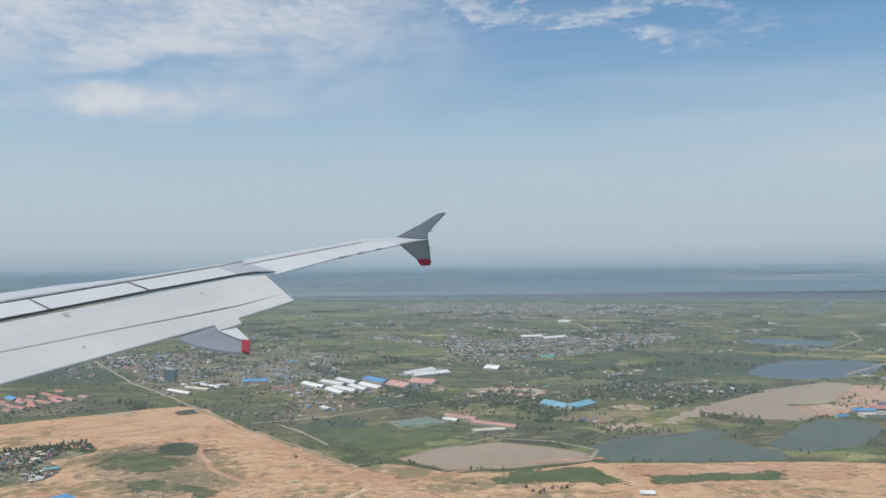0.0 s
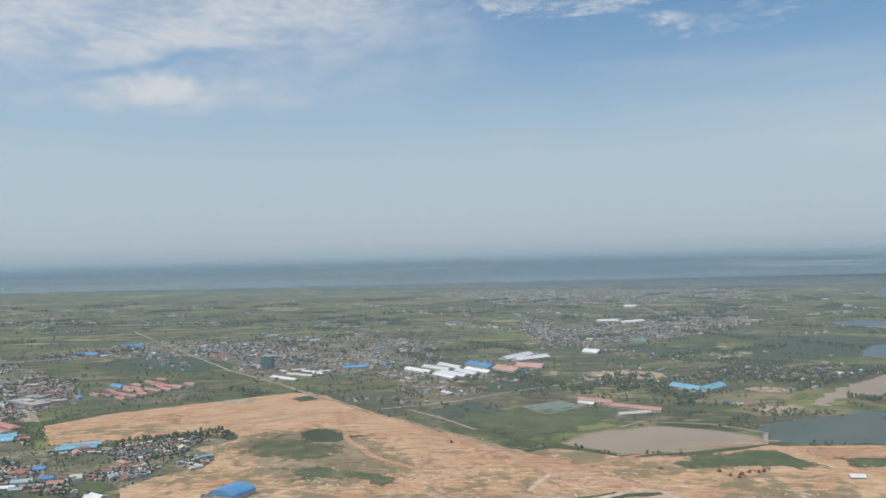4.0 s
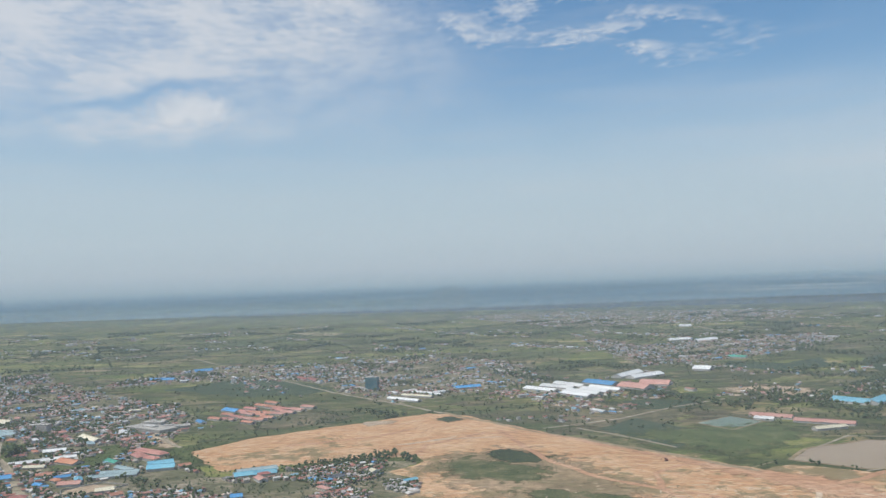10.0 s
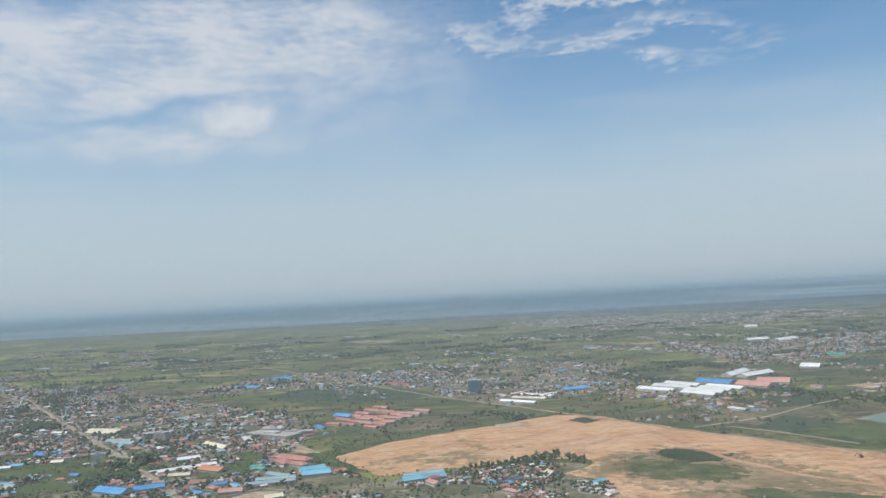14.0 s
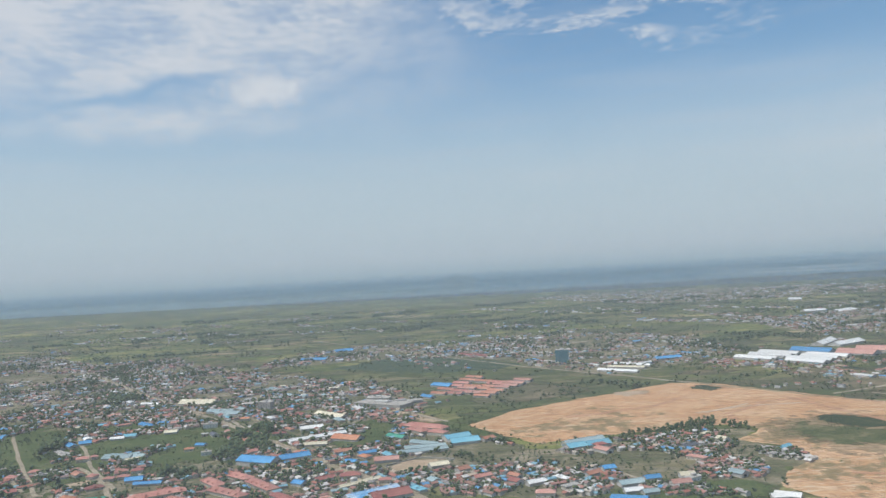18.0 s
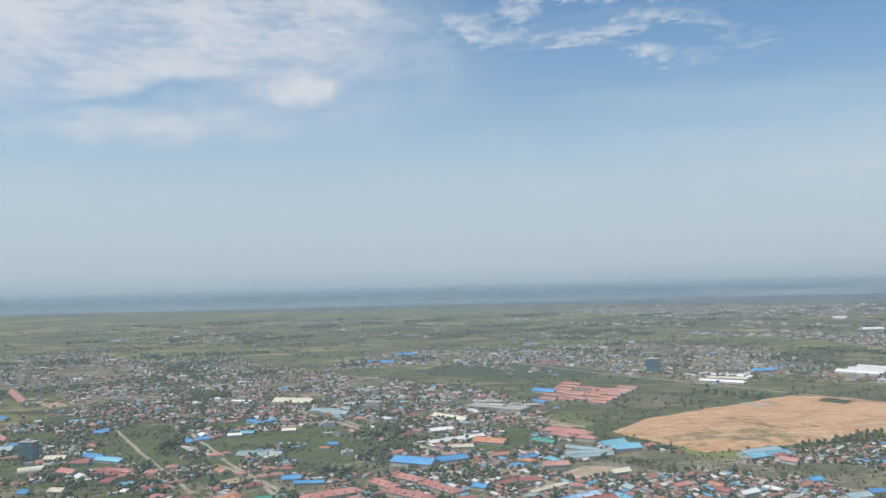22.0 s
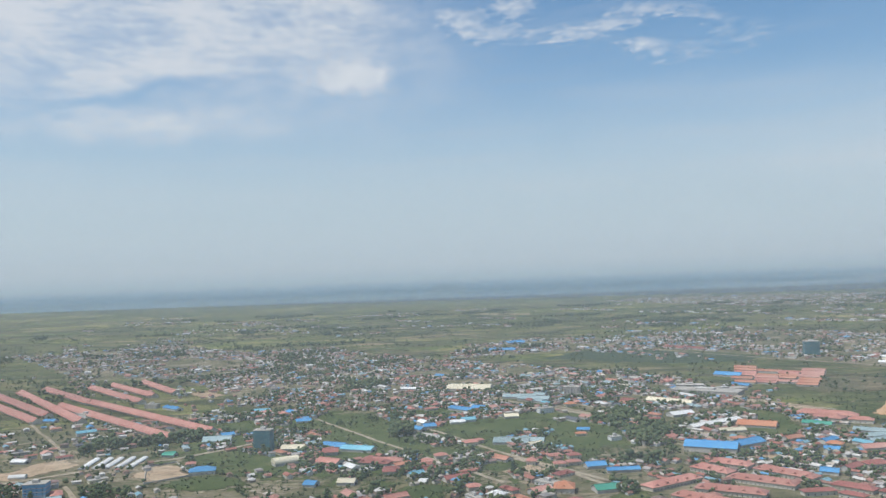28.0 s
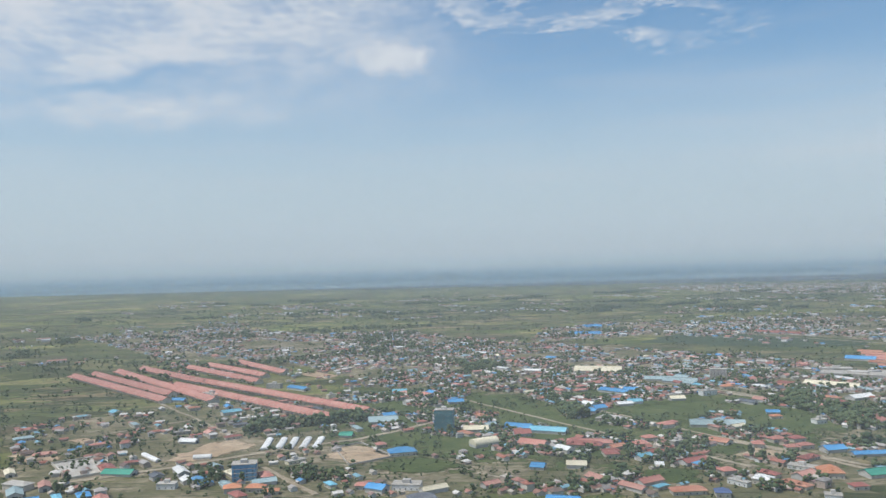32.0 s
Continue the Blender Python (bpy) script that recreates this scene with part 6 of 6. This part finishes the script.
GROVES = [(1, [(209, 1402), (353, 1415), (489, 1291), (465, 1246), (355, 1197), (295, 1141), (270, 1216), (215, 1281)], 420), (2, [(-557, 876), (-507, 904), (-451, 933), (-439, 954), (-418, 924), (-404, 897), (-426, 881), (-480, 897), (-535, 877)], 110), (3, [(-906, 973), (-891, 1002), (-849, 946), (-845, 903), (-879, 924)], 70), (4, [(-1325, 929), (-1263, 967), (-1235, 981), (-1233, 954), (-1259, 942), (-1317, 910)], 90), (5, [(-1092, 981), (-1066, 947), (-1038, 910), (-1053, 877), (-1089, 938)], 60), (6, [(-897, 1006), (-853, 1031), (-842, 976), (-863, 935), (-893, 964)], 80), (7, [(-911, 918), (-863, 921), (-861, 894), (-887, 843), (-912, 887)], 60), (8, [(312, 1084), (353, 1109), (393, 1049), (375, 1015), (335, 1046)], 34), (9, [(60, 1310), (148, 1255), (232, 1272), (101, 1014), (75, 1052), (56, 1146), (2, 1170)], 260), (10, [(68, 1005), (169, 1012), (267, 993), (239, 955), (150, 950), (87, 959)], 70), (11, [(-1309, 1456), (-1176, 1423), (-1144, 1298), (-1195, 1304), (-1256, 1341)], 120), (12, [(-1162, 1285), (-1113, 1310), (-1089, 1206), (-1132, 1198)], 50), (13, [(-605, 1890), (-467, 1778), (-401, 1724), (-398, 1598), (-554, 1728)], 80),
          (14, [(-1742, 1434), (-1620, 1474), (-1544, 1517), (-1520, 1385), (-1618, 1329), (-1674, 1312)], 90), (15, [(-54, 4772), (1196, 4009), (1609, 3605), (1523, 3414), (-52, 4393)], 260), (16, [(-898, 961), (-864, 1016), (-822, 984), (-838, 911), (-866, 895), (-893, 899)], 170), (17, [(-905, 891), (-855, 884), (-871, 837), (-899, 848)], 70), (18, [(-1102, 986), (-1082, 1005), (-1037, 943), (-1033, 901), (-1058, 903)], 110), (19, [(-1092, 990), (-1070, 1014), (-1063, 946), (-1087, 942)], 60), (20, [(-549, 715), (-493, 732), (-463, 735), (-450, 705), (-496, 693)], 30), (21, [(-1022, 852), (-978, 859), (-984, 823), (-1010, 813)], 50), (22, [(-1340, 767), (-1326, 774), (-1309, 745), (-1328, 742)], 40), (23, [(-1263, 797), (-1234, 807), (-1221, 776), (-1252, 772)], 60), (24, [(154, 1504), (300, 1449), (493, 1325), (411, 1258), (336, 1214), (282, 1129), (216, 1200), (177, 1333)], 650), (25, [(318, 1101), (380, 1033), (370, 1011), (314, 1081)], 70), (26, [(1143, 2413), (1371, 2378), (1237, 2151), (1072, 2209)], 160)]
for n, poly, count in GROVES + BIG_GROVES:
    pts = scatter(poly, count, 300 + n, 2.2, False, {})
    if n in (2, 4, 8):
        for x, y in pts[:45]:
            tree(x, y, tree_rng)
        pts = pts[45:]
    if pts:
        joined_trees("grove", pts, 500 + n, "dark green grove of dense tropical trees", 1.7 if n >= 40 else 1.3 if n in (1, 3, 5, 6, 7, 9, 11, 13, 16, 17, 18, 19) else 1.0, 6, n in (1, 9, 11, 13, 14, 15, 24))
for n, tier, poly, count in ZONES:
    pts = scatter(poly, int(count * (3.9 if tier == "near" else 2.6)), 700 + n, 2.3, True, {})
    if tier == "near":
        for x, y in pts[:40]:
            tree(x, y, tree_rng)
        pts = pts[40:]
    if pts:
        joined_trees("garden_trees", pts, 800 + n, "garden trees and bushes among the houses", 0.85 if n == 1 else 1.2, 5 if tier == "near" else 4)
for k, patch in enumerate(MEADOWS[:7]):
    joined_trees("meadow_bushes", scatter(patch, 26, 1500 + k, 3.5, False, {}), 1520 + k, "small bushes dotted over a green meadow", 0.6, 4)
# hedges and single trees over the open land
OPEN = [(-2191, 648), (670, 795), (1337, 2226), (553, 3276), (-1351, 3394), (-2432, 1919)]
open_pts = []
hrng = random.Random(21)
for _ in range(420):
    x, y = hrng.uniform(-2269, 1144), hrng.uniform(717, 3321)
    if not inside((x, y), OPEN):
        continue
    ang = radians((-57 if hrng.random() < 0.5 else 33) + hrng.gauss(0, 4))
    length = hrng.uniform(10, 120)
    for k in range(int(length / 3.6)):
        d = k * 3.6 + hrng.uniform(-1.5, 1.5)
        q = (x + math.cos(ang) * d + hrng.gauss(0, 1.2), y + math.sin(ang) * d + hrng.gauss(0, 1.2))
        if hrng.random() < 0.7 and is_free(q[0], q[1], 2.0):
            open_pts.append(q)
open_pts += scatter(OPEN, 1500, 31, 3.0, True, {})
wood_pts = []
for _ in range(110):
    cx, cy = hrng.uniform(-2263, 1228), hrng.uniform(1083, 3486)
    ang, run = radians((-57 if hrng.random() < 0.4 else 33) + hrng.gauss(0, 10)), hrng.uniform(20, 110)
    for _ in range(int(run * 0.9)):
        u, v = hrng.uniform(-run, run), hrng.gauss(0, 9)
        q = (cx + u * math.cos(ang) - v * math.sin(ang), cy + u * math.sin(ang) + v * math.cos(ang))
        if is_free(q[0], q[1], 2.0):
            wood_pts.append(q)
scrub_pts = scatter([(-392, 877), (-372, 922), (-330, 947), (-269, 904), (-276, 840), (-301, 796), (-339, 791), (-380, 823)], 260, 61, 2.2, False, {})
joined_trees("scrub_bushes", scrub_pts, 62, "low olive scrub bushes on the uncleared patch", 0.26)
low_clearing = [(-419, 626), (-390, 780), (-252, 797), (-69, 759), (27, 740), (164, 655), (283, 538), (30, 613), (-3, 690), (-26, 688), (-145, 628)]
joined_trees("weeds", scatter(low_clearing, 420, 63, 3.0, False, {}), 64, "scattered weeds and low bushes over the bare earth", 0.22)
heap_rng = random.Random(65)
V, F = [], []
for x, y in scatter(low_clearing, 200, 66, 6.0, False, {}):
    a, L, W, h = heap_rng.uniform(0, 3.14), heap_rng.uniform(2, 9), heap_rng.uniform(0.6, 1.4), heap_rng.uniform(0.25, 0.7)
    o = len(V)
    V.append((x, y, h + 0.1))
    for k in range(9):
        g = k * 2 * math.pi / 9
        u, v = math.cos(g) * L * heap_rng.uniform(0.6, 1.1), math.sin(g) * W * heap_rng.uniform(0.6, 1.1)
        V.append((x + u * math.cos(a) - v * math.sin(a), y + u * math.sin(a) + v * math.cos(a), 0.0))
        F.append((o, o + 1 + k, o + 1 + (k + 1) % 9))
tagged(new("spoil_heaps", mesh_of("spoil_heaps", V, F, [m_spoil])), "low pale ridges of pushed-up soil over the clearing", "soil heaps", "", "stuff")
belt_pts = []
for _ in range(46000):
    x, y = hrng.uniform(-2278, 971), 800 + 2300 * hrng.random() ** 1.3
    if noise.noise(Vector((x / 60, y / 60, 1.3))) + 0.5 * noise.noise(Vector((x / 17, y / 17, 4.1))) > 0.27 and is_free(x, y, 1.5):
        belt_pts.append((x, y))
joined_trees("field_trees", belt_pts[:11000], 47, "clumps of trees and bushes scattered over the farmland", 1.0, 4, True)
near_pts = []
while len(near_pts) < 5200:
    x, y = hrng.uniform(-1620, -430), hrng.uniform(610, 1080)
    if noise.noise(Vector((x / 26, y / 26, 2.2))) + 0.6 * noise.noise(Vector((x / 8, y / 8, 5.1))) > -0.02 and is_free(x, y, 1.0):
        near_pts.append((x, y))
joined_trees("verge_bushes", near_pts, 49, "low bushes and rough growth on open ground between houses", 0.55, 4, True)
joined_trees("woodland", wood_pts, 43, "dark belts of woodland across the farmland", 1.7, 4, True)
joined_trees("hedgerow", open_pts, 41, "hedgerows and scattered bushes over open fields", 1.0, 3, True)

# ---------------- machines and walls ----------------
m_machine = weathered("machine_red", (0.20, 0.045, 0.03), (0.28, 0.07, 0.045), 0.8, 0.5, 0.0, 4.0, 0.3)
m_rubber = weathered("track_rubber", (0.03, 0.03, 0.03), (0.06, 0.055, 0.05), 0.8, 0.9)
ex = {"track": box_mesh("track", -1.6, -0.3, 0.0, 1.6, 0.3, 0.8, m_rubber), "body": box_mesh("body", -1.4, -1.0, 0.8, 1.0, 1.0, 1.9, m_machine),
      "cab": box_mesh("cab", 0.0, 0.1, 1.9, 1.0, 0.95, 2.9, m_glass), "boom": box_mesh("boom", 0.0, -0.2, -0.2, 3.0, 0.2, 0.25, m_machine),
      "arm": box_mesh("arm", 0.0, -0.15, -0.15, 2.2, 0.15, 0.2, m_machine), "bucket": box_mesh("bucket", -0.4, -0.45, -0.5, 0.5, 0.45, 0.3, m_rubber)}
ex_rng = random.Random(5)
for x, y in [(60, 748), (65, 735), (75, 738), (84, 745), (92, 745), (71, 730), (97, 747), (-174, 869)]:
    root = new("excavator")
    root.matrix_basis = pose(x, y, 0.1, 0, 0, ex_rng.uniform(0, 360))
    part("track", ex["track"], root, "", pose(0, 0.8, 0))
    part("track", ex["track"], root, "", pose(0, -0.8, 0))
    part("body", ex["body"], root)
    part("cab", ex["cab"], root, "dark glazed cab")
    part("boom", ex["boom"], root, "", pose(0.9, -0.3, 1.6, 0, -38, 0))
    part("arm", ex["arm"], root, "", pose(3.2, -0.3, 3.4, 0, 48, 0))
    part("bucket", ex["bucket"], root, "", pose(4.7, -0.3, 1.7))
    tagged(root, "dark red tracked excavator standing on bare earth", "excavator", "excavators on the clearing")


def perimeter_wall(pts, high, mat, label):
    root = new("perimeter_wall")
    for i, (x, y) in enumerate(pts):
        X, Y = pts[(i + 1) % len(pts)]
        L = math.hypot(X - x, Y - y)
        part("wall_section", box_mesh("wall_section", 0, -0.2, -0.3, L, 0.2, high, mat), root, "", pose(x, y, 0, 0, 0, math.degrees(math.atan2(Y - y, X - x))))
    return tagged(root, label, "wall")


perimeter_wall([(-1422, 831), (-1395, 853), (-1374, 805), (-1392, 791)], 1.6, m_plaster, "pale plastered wall round a paved court")
perimeter_wall([(-725, 826), (-699, 850), (-670, 839), (-698, 803), (-716, 805)], 1.2, m_concrete, "grey concrete wall round a bare lot")
perimeter_wall([(-1243, 860), (-1226, 873), (-1200, 830), (-1226, 809)], 1.2, m_concrete, "grey concrete wall round a bare lot")
perimeter_wall([(-814, 841), (-786, 874), (-768, 859), (-787, 826), (-807, 821)], 1.2, m_plaster, "pale wall round a planted court")
# containers and heaps in the storage yard
yard_rng = random.Random(9)
m_box = palette("containers", "object", [(0.0, (0.10, 0.10, 0.11)), (0.4, (0.22, 0.14, 0.10)), (0.6, (0.10, 0.20, 0.32)), (0.8, (0.40, 0.40, 0.38))])
crate = box_mesh("container_body", -1.8, -0.8, 0, 1.8, 0.8, 1.7, m_box)
crate_door = box_mesh("container_door", 1.8, -0.7, 0.1, 1.88, 0.7, 1.6, m_box)
for x, y in scatter([(-87, 646), (-50, 658), (-42, 626), (-53, 614), (-90, 618)], 22, 91, 2.6, False, {}):
    root = new("container")
    root.matrix_basis = pose(x, y, 0.7, 0, 0, yard_rng.choice((-57, 33)) + yard_rng.gauss(0, 5))
    part("body", crate, root)
    part("door", crate_door, root)
    tagged(root, "dark steel container in a littered yard", "container", "containers in the yard")

# ---------------- the aircraft's wing ----------------
m_wing = weathered("wing_paint", (0.52, 0.53, 0.53), (0.57, 0.58, 0.57), 0.8, 0.4, 0.0, 9.0, 0.04, 0.4, relief=0, speckle=0.04)
m_winggrey = weathered("wing_grey", (0.37, 0.38, 0.40), (0.42, 0.43, 0.45), 0.8, 0.35, 0.0, 9.0, 0.04, 0.4, relief=0, speckle=0.04)
# dark grey holds the shade on the fairing's side; its top keeps the wing white
m_fairing = weathered("fairing_shade_grey", (0.20, 0.22, 0.24), (0.25, 0.27, 0.29), 0.8, 0.45, 0.0, 9.0, 0.04, 0.4, relief=0, speckle=0.04)
m_slot = weathered("slot_shade", (0.03, 0.03, 0.035), (0.05, 0.05, 0.055), 0.8, 0.7, 0.0, 9.0, 0.04)
m_wingfront = weathered("wing_front_paint", (0.47, 0.485, 0.51), (0.51, 0.52, 0.54), 0.8, 0.4, 0.0, 9.0, 0.04, 0.4, relief=0, speckle=0.04)
m_flap = weathered("flap_paint", (0.47, 0.47, 0.455), (0.53, 0.53, 0.51), 0.5, 0.45, 0.0, 5.0, 0.04, 0.4, relief=0, speckle=0.06)
# grey holds the shade on the fence's inner face
m_fence = weathered("fence_shade_grey", (0.33, 0.36, 0.40), (0.38, 0.41, 0.45), 0.8, 0.4, 0.0, 9.0, 0.04, 0.4, relief=0, speckle=0.04)
m_seam = weathered("seam_grey", (0.16, 0.16, 0.18), (0.20, 0.20, 0.22), 0.8, 0.6, 0.0, 9.0, 0.04)
m_joint = weathered("joint_grey", (0.36, 0.355, 0.34), (0.42, 0.41, 0.39), 0.8, 0.6, 0.0, 9.0, 0.04)
m_red = weathered("red_paint", (0.29, 0.025, 0.04), (0.34, 0.04, 0.055), 0.8, 0.4, 0.0, 9.0, 0.04, 0.4, relief=0, speckle=0.04)
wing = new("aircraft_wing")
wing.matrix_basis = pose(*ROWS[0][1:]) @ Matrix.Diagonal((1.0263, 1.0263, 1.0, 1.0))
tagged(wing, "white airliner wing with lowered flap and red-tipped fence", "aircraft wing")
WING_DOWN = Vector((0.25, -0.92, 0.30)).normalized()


def panel(name, pts, mat, thick, label="", way=None, lift=0.0, parent=None):
    """A stiff panel with an even thickness and softened edges, its upper face on the points given."""
    bm = bmesh.new()
    d = way or WING_DOWN
    up_ = -d * lift
    top = [bm.verts.new(Vector(p) + up_) for p in pts]
    low = [bm.verts.new(Vector(p) + up_ + d * thick) for p in pts]
    n = len(pts)
    bm.faces.new(top)
    bm.faces.new(low[::-1])
    for i in range(n):
        bm.faces.new((top[i], low[i], low[(i + 1) % n], top[(i + 1) % n]))
    bmesh.ops.recalc_face_normals(bm, faces=bm.faces)
    bmesh.ops.bevel(bm, geom=bm.edges[:], offset=min(0.015, thick * 0.2), segments=2, affect="EDGES", clamp_overlap=True)
    me = bpy.data.meshes.new(name)
    bm.to_mesh(me)
    bm.free()
    me.materials.append(mat)
    return part(name, me, parent or wing, label)


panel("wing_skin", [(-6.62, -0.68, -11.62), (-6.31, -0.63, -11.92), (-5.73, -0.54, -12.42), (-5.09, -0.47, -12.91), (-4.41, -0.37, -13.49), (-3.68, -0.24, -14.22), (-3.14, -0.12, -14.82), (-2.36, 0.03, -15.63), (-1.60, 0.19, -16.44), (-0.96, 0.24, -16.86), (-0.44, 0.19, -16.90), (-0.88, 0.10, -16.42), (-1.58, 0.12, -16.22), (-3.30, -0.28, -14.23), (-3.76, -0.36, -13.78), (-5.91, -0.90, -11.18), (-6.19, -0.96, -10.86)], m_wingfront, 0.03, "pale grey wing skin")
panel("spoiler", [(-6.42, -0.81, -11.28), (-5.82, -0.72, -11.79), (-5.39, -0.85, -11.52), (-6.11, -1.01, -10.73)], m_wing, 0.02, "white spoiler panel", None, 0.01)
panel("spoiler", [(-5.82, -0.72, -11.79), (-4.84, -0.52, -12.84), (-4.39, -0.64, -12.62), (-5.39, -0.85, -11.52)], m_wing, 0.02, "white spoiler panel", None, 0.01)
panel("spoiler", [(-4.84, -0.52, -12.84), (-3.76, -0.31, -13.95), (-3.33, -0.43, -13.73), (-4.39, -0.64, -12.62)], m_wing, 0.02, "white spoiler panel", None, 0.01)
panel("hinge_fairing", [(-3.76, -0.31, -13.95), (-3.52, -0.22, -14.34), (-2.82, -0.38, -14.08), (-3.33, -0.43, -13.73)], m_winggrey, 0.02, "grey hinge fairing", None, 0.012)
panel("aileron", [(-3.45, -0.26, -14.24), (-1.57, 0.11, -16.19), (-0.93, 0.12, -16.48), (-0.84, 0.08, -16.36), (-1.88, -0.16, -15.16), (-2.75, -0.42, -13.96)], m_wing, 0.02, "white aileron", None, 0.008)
# no real opening: a near-black strip paints the shade of the gap
panel("slot", [(-6.12, -1.00, -10.75), (-5.35, -0.84, -11.59), (-4.51, -0.66, -12.51), (-3.33, -0.43, -13.73), (-3.13, -0.40, -13.89), (-2.79, -0.40, -14.03), (-2.94, -0.42, -13.90), (-3.31, -0.45, -13.66), (-4.48, -0.69, -12.42), (-5.32, -0.86, -11.52), (-6.09, -1.02, -10.69)], m_slot, 0.01, "dark strip painted in for the shaded gap above the flap", None, 0.03)
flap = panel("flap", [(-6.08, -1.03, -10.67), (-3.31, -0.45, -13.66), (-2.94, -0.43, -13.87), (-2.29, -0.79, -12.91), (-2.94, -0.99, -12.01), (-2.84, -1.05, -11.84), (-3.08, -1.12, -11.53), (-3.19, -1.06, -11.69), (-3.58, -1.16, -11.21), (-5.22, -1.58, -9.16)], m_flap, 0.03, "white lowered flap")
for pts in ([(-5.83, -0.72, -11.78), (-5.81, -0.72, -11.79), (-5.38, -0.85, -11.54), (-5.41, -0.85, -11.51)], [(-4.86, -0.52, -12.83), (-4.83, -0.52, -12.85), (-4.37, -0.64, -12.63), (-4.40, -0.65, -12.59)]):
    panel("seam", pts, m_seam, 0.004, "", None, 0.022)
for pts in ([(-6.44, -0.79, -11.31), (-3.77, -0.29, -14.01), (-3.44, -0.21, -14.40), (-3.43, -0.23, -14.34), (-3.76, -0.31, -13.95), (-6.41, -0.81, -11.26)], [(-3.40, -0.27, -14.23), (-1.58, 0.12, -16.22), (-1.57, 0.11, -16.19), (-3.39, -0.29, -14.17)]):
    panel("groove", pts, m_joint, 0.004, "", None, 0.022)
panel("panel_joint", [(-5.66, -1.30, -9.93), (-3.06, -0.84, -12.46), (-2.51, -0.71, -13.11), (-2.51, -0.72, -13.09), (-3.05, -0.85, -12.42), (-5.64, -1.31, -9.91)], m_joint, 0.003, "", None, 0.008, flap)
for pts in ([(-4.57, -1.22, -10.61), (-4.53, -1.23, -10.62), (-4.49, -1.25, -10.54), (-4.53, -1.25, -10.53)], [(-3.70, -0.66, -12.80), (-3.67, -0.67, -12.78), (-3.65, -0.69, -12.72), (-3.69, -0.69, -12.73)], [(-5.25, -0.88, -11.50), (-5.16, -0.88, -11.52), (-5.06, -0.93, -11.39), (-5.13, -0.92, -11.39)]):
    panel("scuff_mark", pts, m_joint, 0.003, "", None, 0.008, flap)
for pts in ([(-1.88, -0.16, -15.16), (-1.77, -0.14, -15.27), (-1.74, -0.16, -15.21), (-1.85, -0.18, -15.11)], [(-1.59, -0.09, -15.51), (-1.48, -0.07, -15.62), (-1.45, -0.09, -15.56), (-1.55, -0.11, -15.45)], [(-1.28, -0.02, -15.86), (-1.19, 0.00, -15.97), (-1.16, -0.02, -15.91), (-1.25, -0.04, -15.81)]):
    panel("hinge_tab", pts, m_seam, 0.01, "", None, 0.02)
fairing = panel("flap_track_fairing", [(-3.55, -1.17, -11.16), (-3.18, -1.06, -11.67), (-3.07, -1.13, -11.51), (-2.62, -1.25, -11.28), (-2.55, -1.34, -10.99), (-2.84, -1.32, -10.95), (-3.23, -1.26, -11.02)], m_fairing, 0.03, "flap track fairing, its shaded side coloured grey", None, -0.02)
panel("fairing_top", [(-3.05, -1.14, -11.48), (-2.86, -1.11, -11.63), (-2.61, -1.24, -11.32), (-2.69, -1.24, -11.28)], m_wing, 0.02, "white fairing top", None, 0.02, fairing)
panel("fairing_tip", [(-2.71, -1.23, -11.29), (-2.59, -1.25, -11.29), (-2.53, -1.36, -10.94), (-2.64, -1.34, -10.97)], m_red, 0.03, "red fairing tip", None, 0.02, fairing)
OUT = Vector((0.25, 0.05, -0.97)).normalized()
panel("wingtip_fence", [(-0.93, 0.23, -16.40), (-0.43, 0.50, -16.40), (-0.10, 0.70, -16.40), (0.06, 0.72, -16.40), (-0.31, 0.31, -16.40), (-0.30, 0.19, -16.40), (-0.49, 0.19, -16.40)], m_fence, 0.06, "upper wingtip fence, its shaded side coloured grey", OUT)
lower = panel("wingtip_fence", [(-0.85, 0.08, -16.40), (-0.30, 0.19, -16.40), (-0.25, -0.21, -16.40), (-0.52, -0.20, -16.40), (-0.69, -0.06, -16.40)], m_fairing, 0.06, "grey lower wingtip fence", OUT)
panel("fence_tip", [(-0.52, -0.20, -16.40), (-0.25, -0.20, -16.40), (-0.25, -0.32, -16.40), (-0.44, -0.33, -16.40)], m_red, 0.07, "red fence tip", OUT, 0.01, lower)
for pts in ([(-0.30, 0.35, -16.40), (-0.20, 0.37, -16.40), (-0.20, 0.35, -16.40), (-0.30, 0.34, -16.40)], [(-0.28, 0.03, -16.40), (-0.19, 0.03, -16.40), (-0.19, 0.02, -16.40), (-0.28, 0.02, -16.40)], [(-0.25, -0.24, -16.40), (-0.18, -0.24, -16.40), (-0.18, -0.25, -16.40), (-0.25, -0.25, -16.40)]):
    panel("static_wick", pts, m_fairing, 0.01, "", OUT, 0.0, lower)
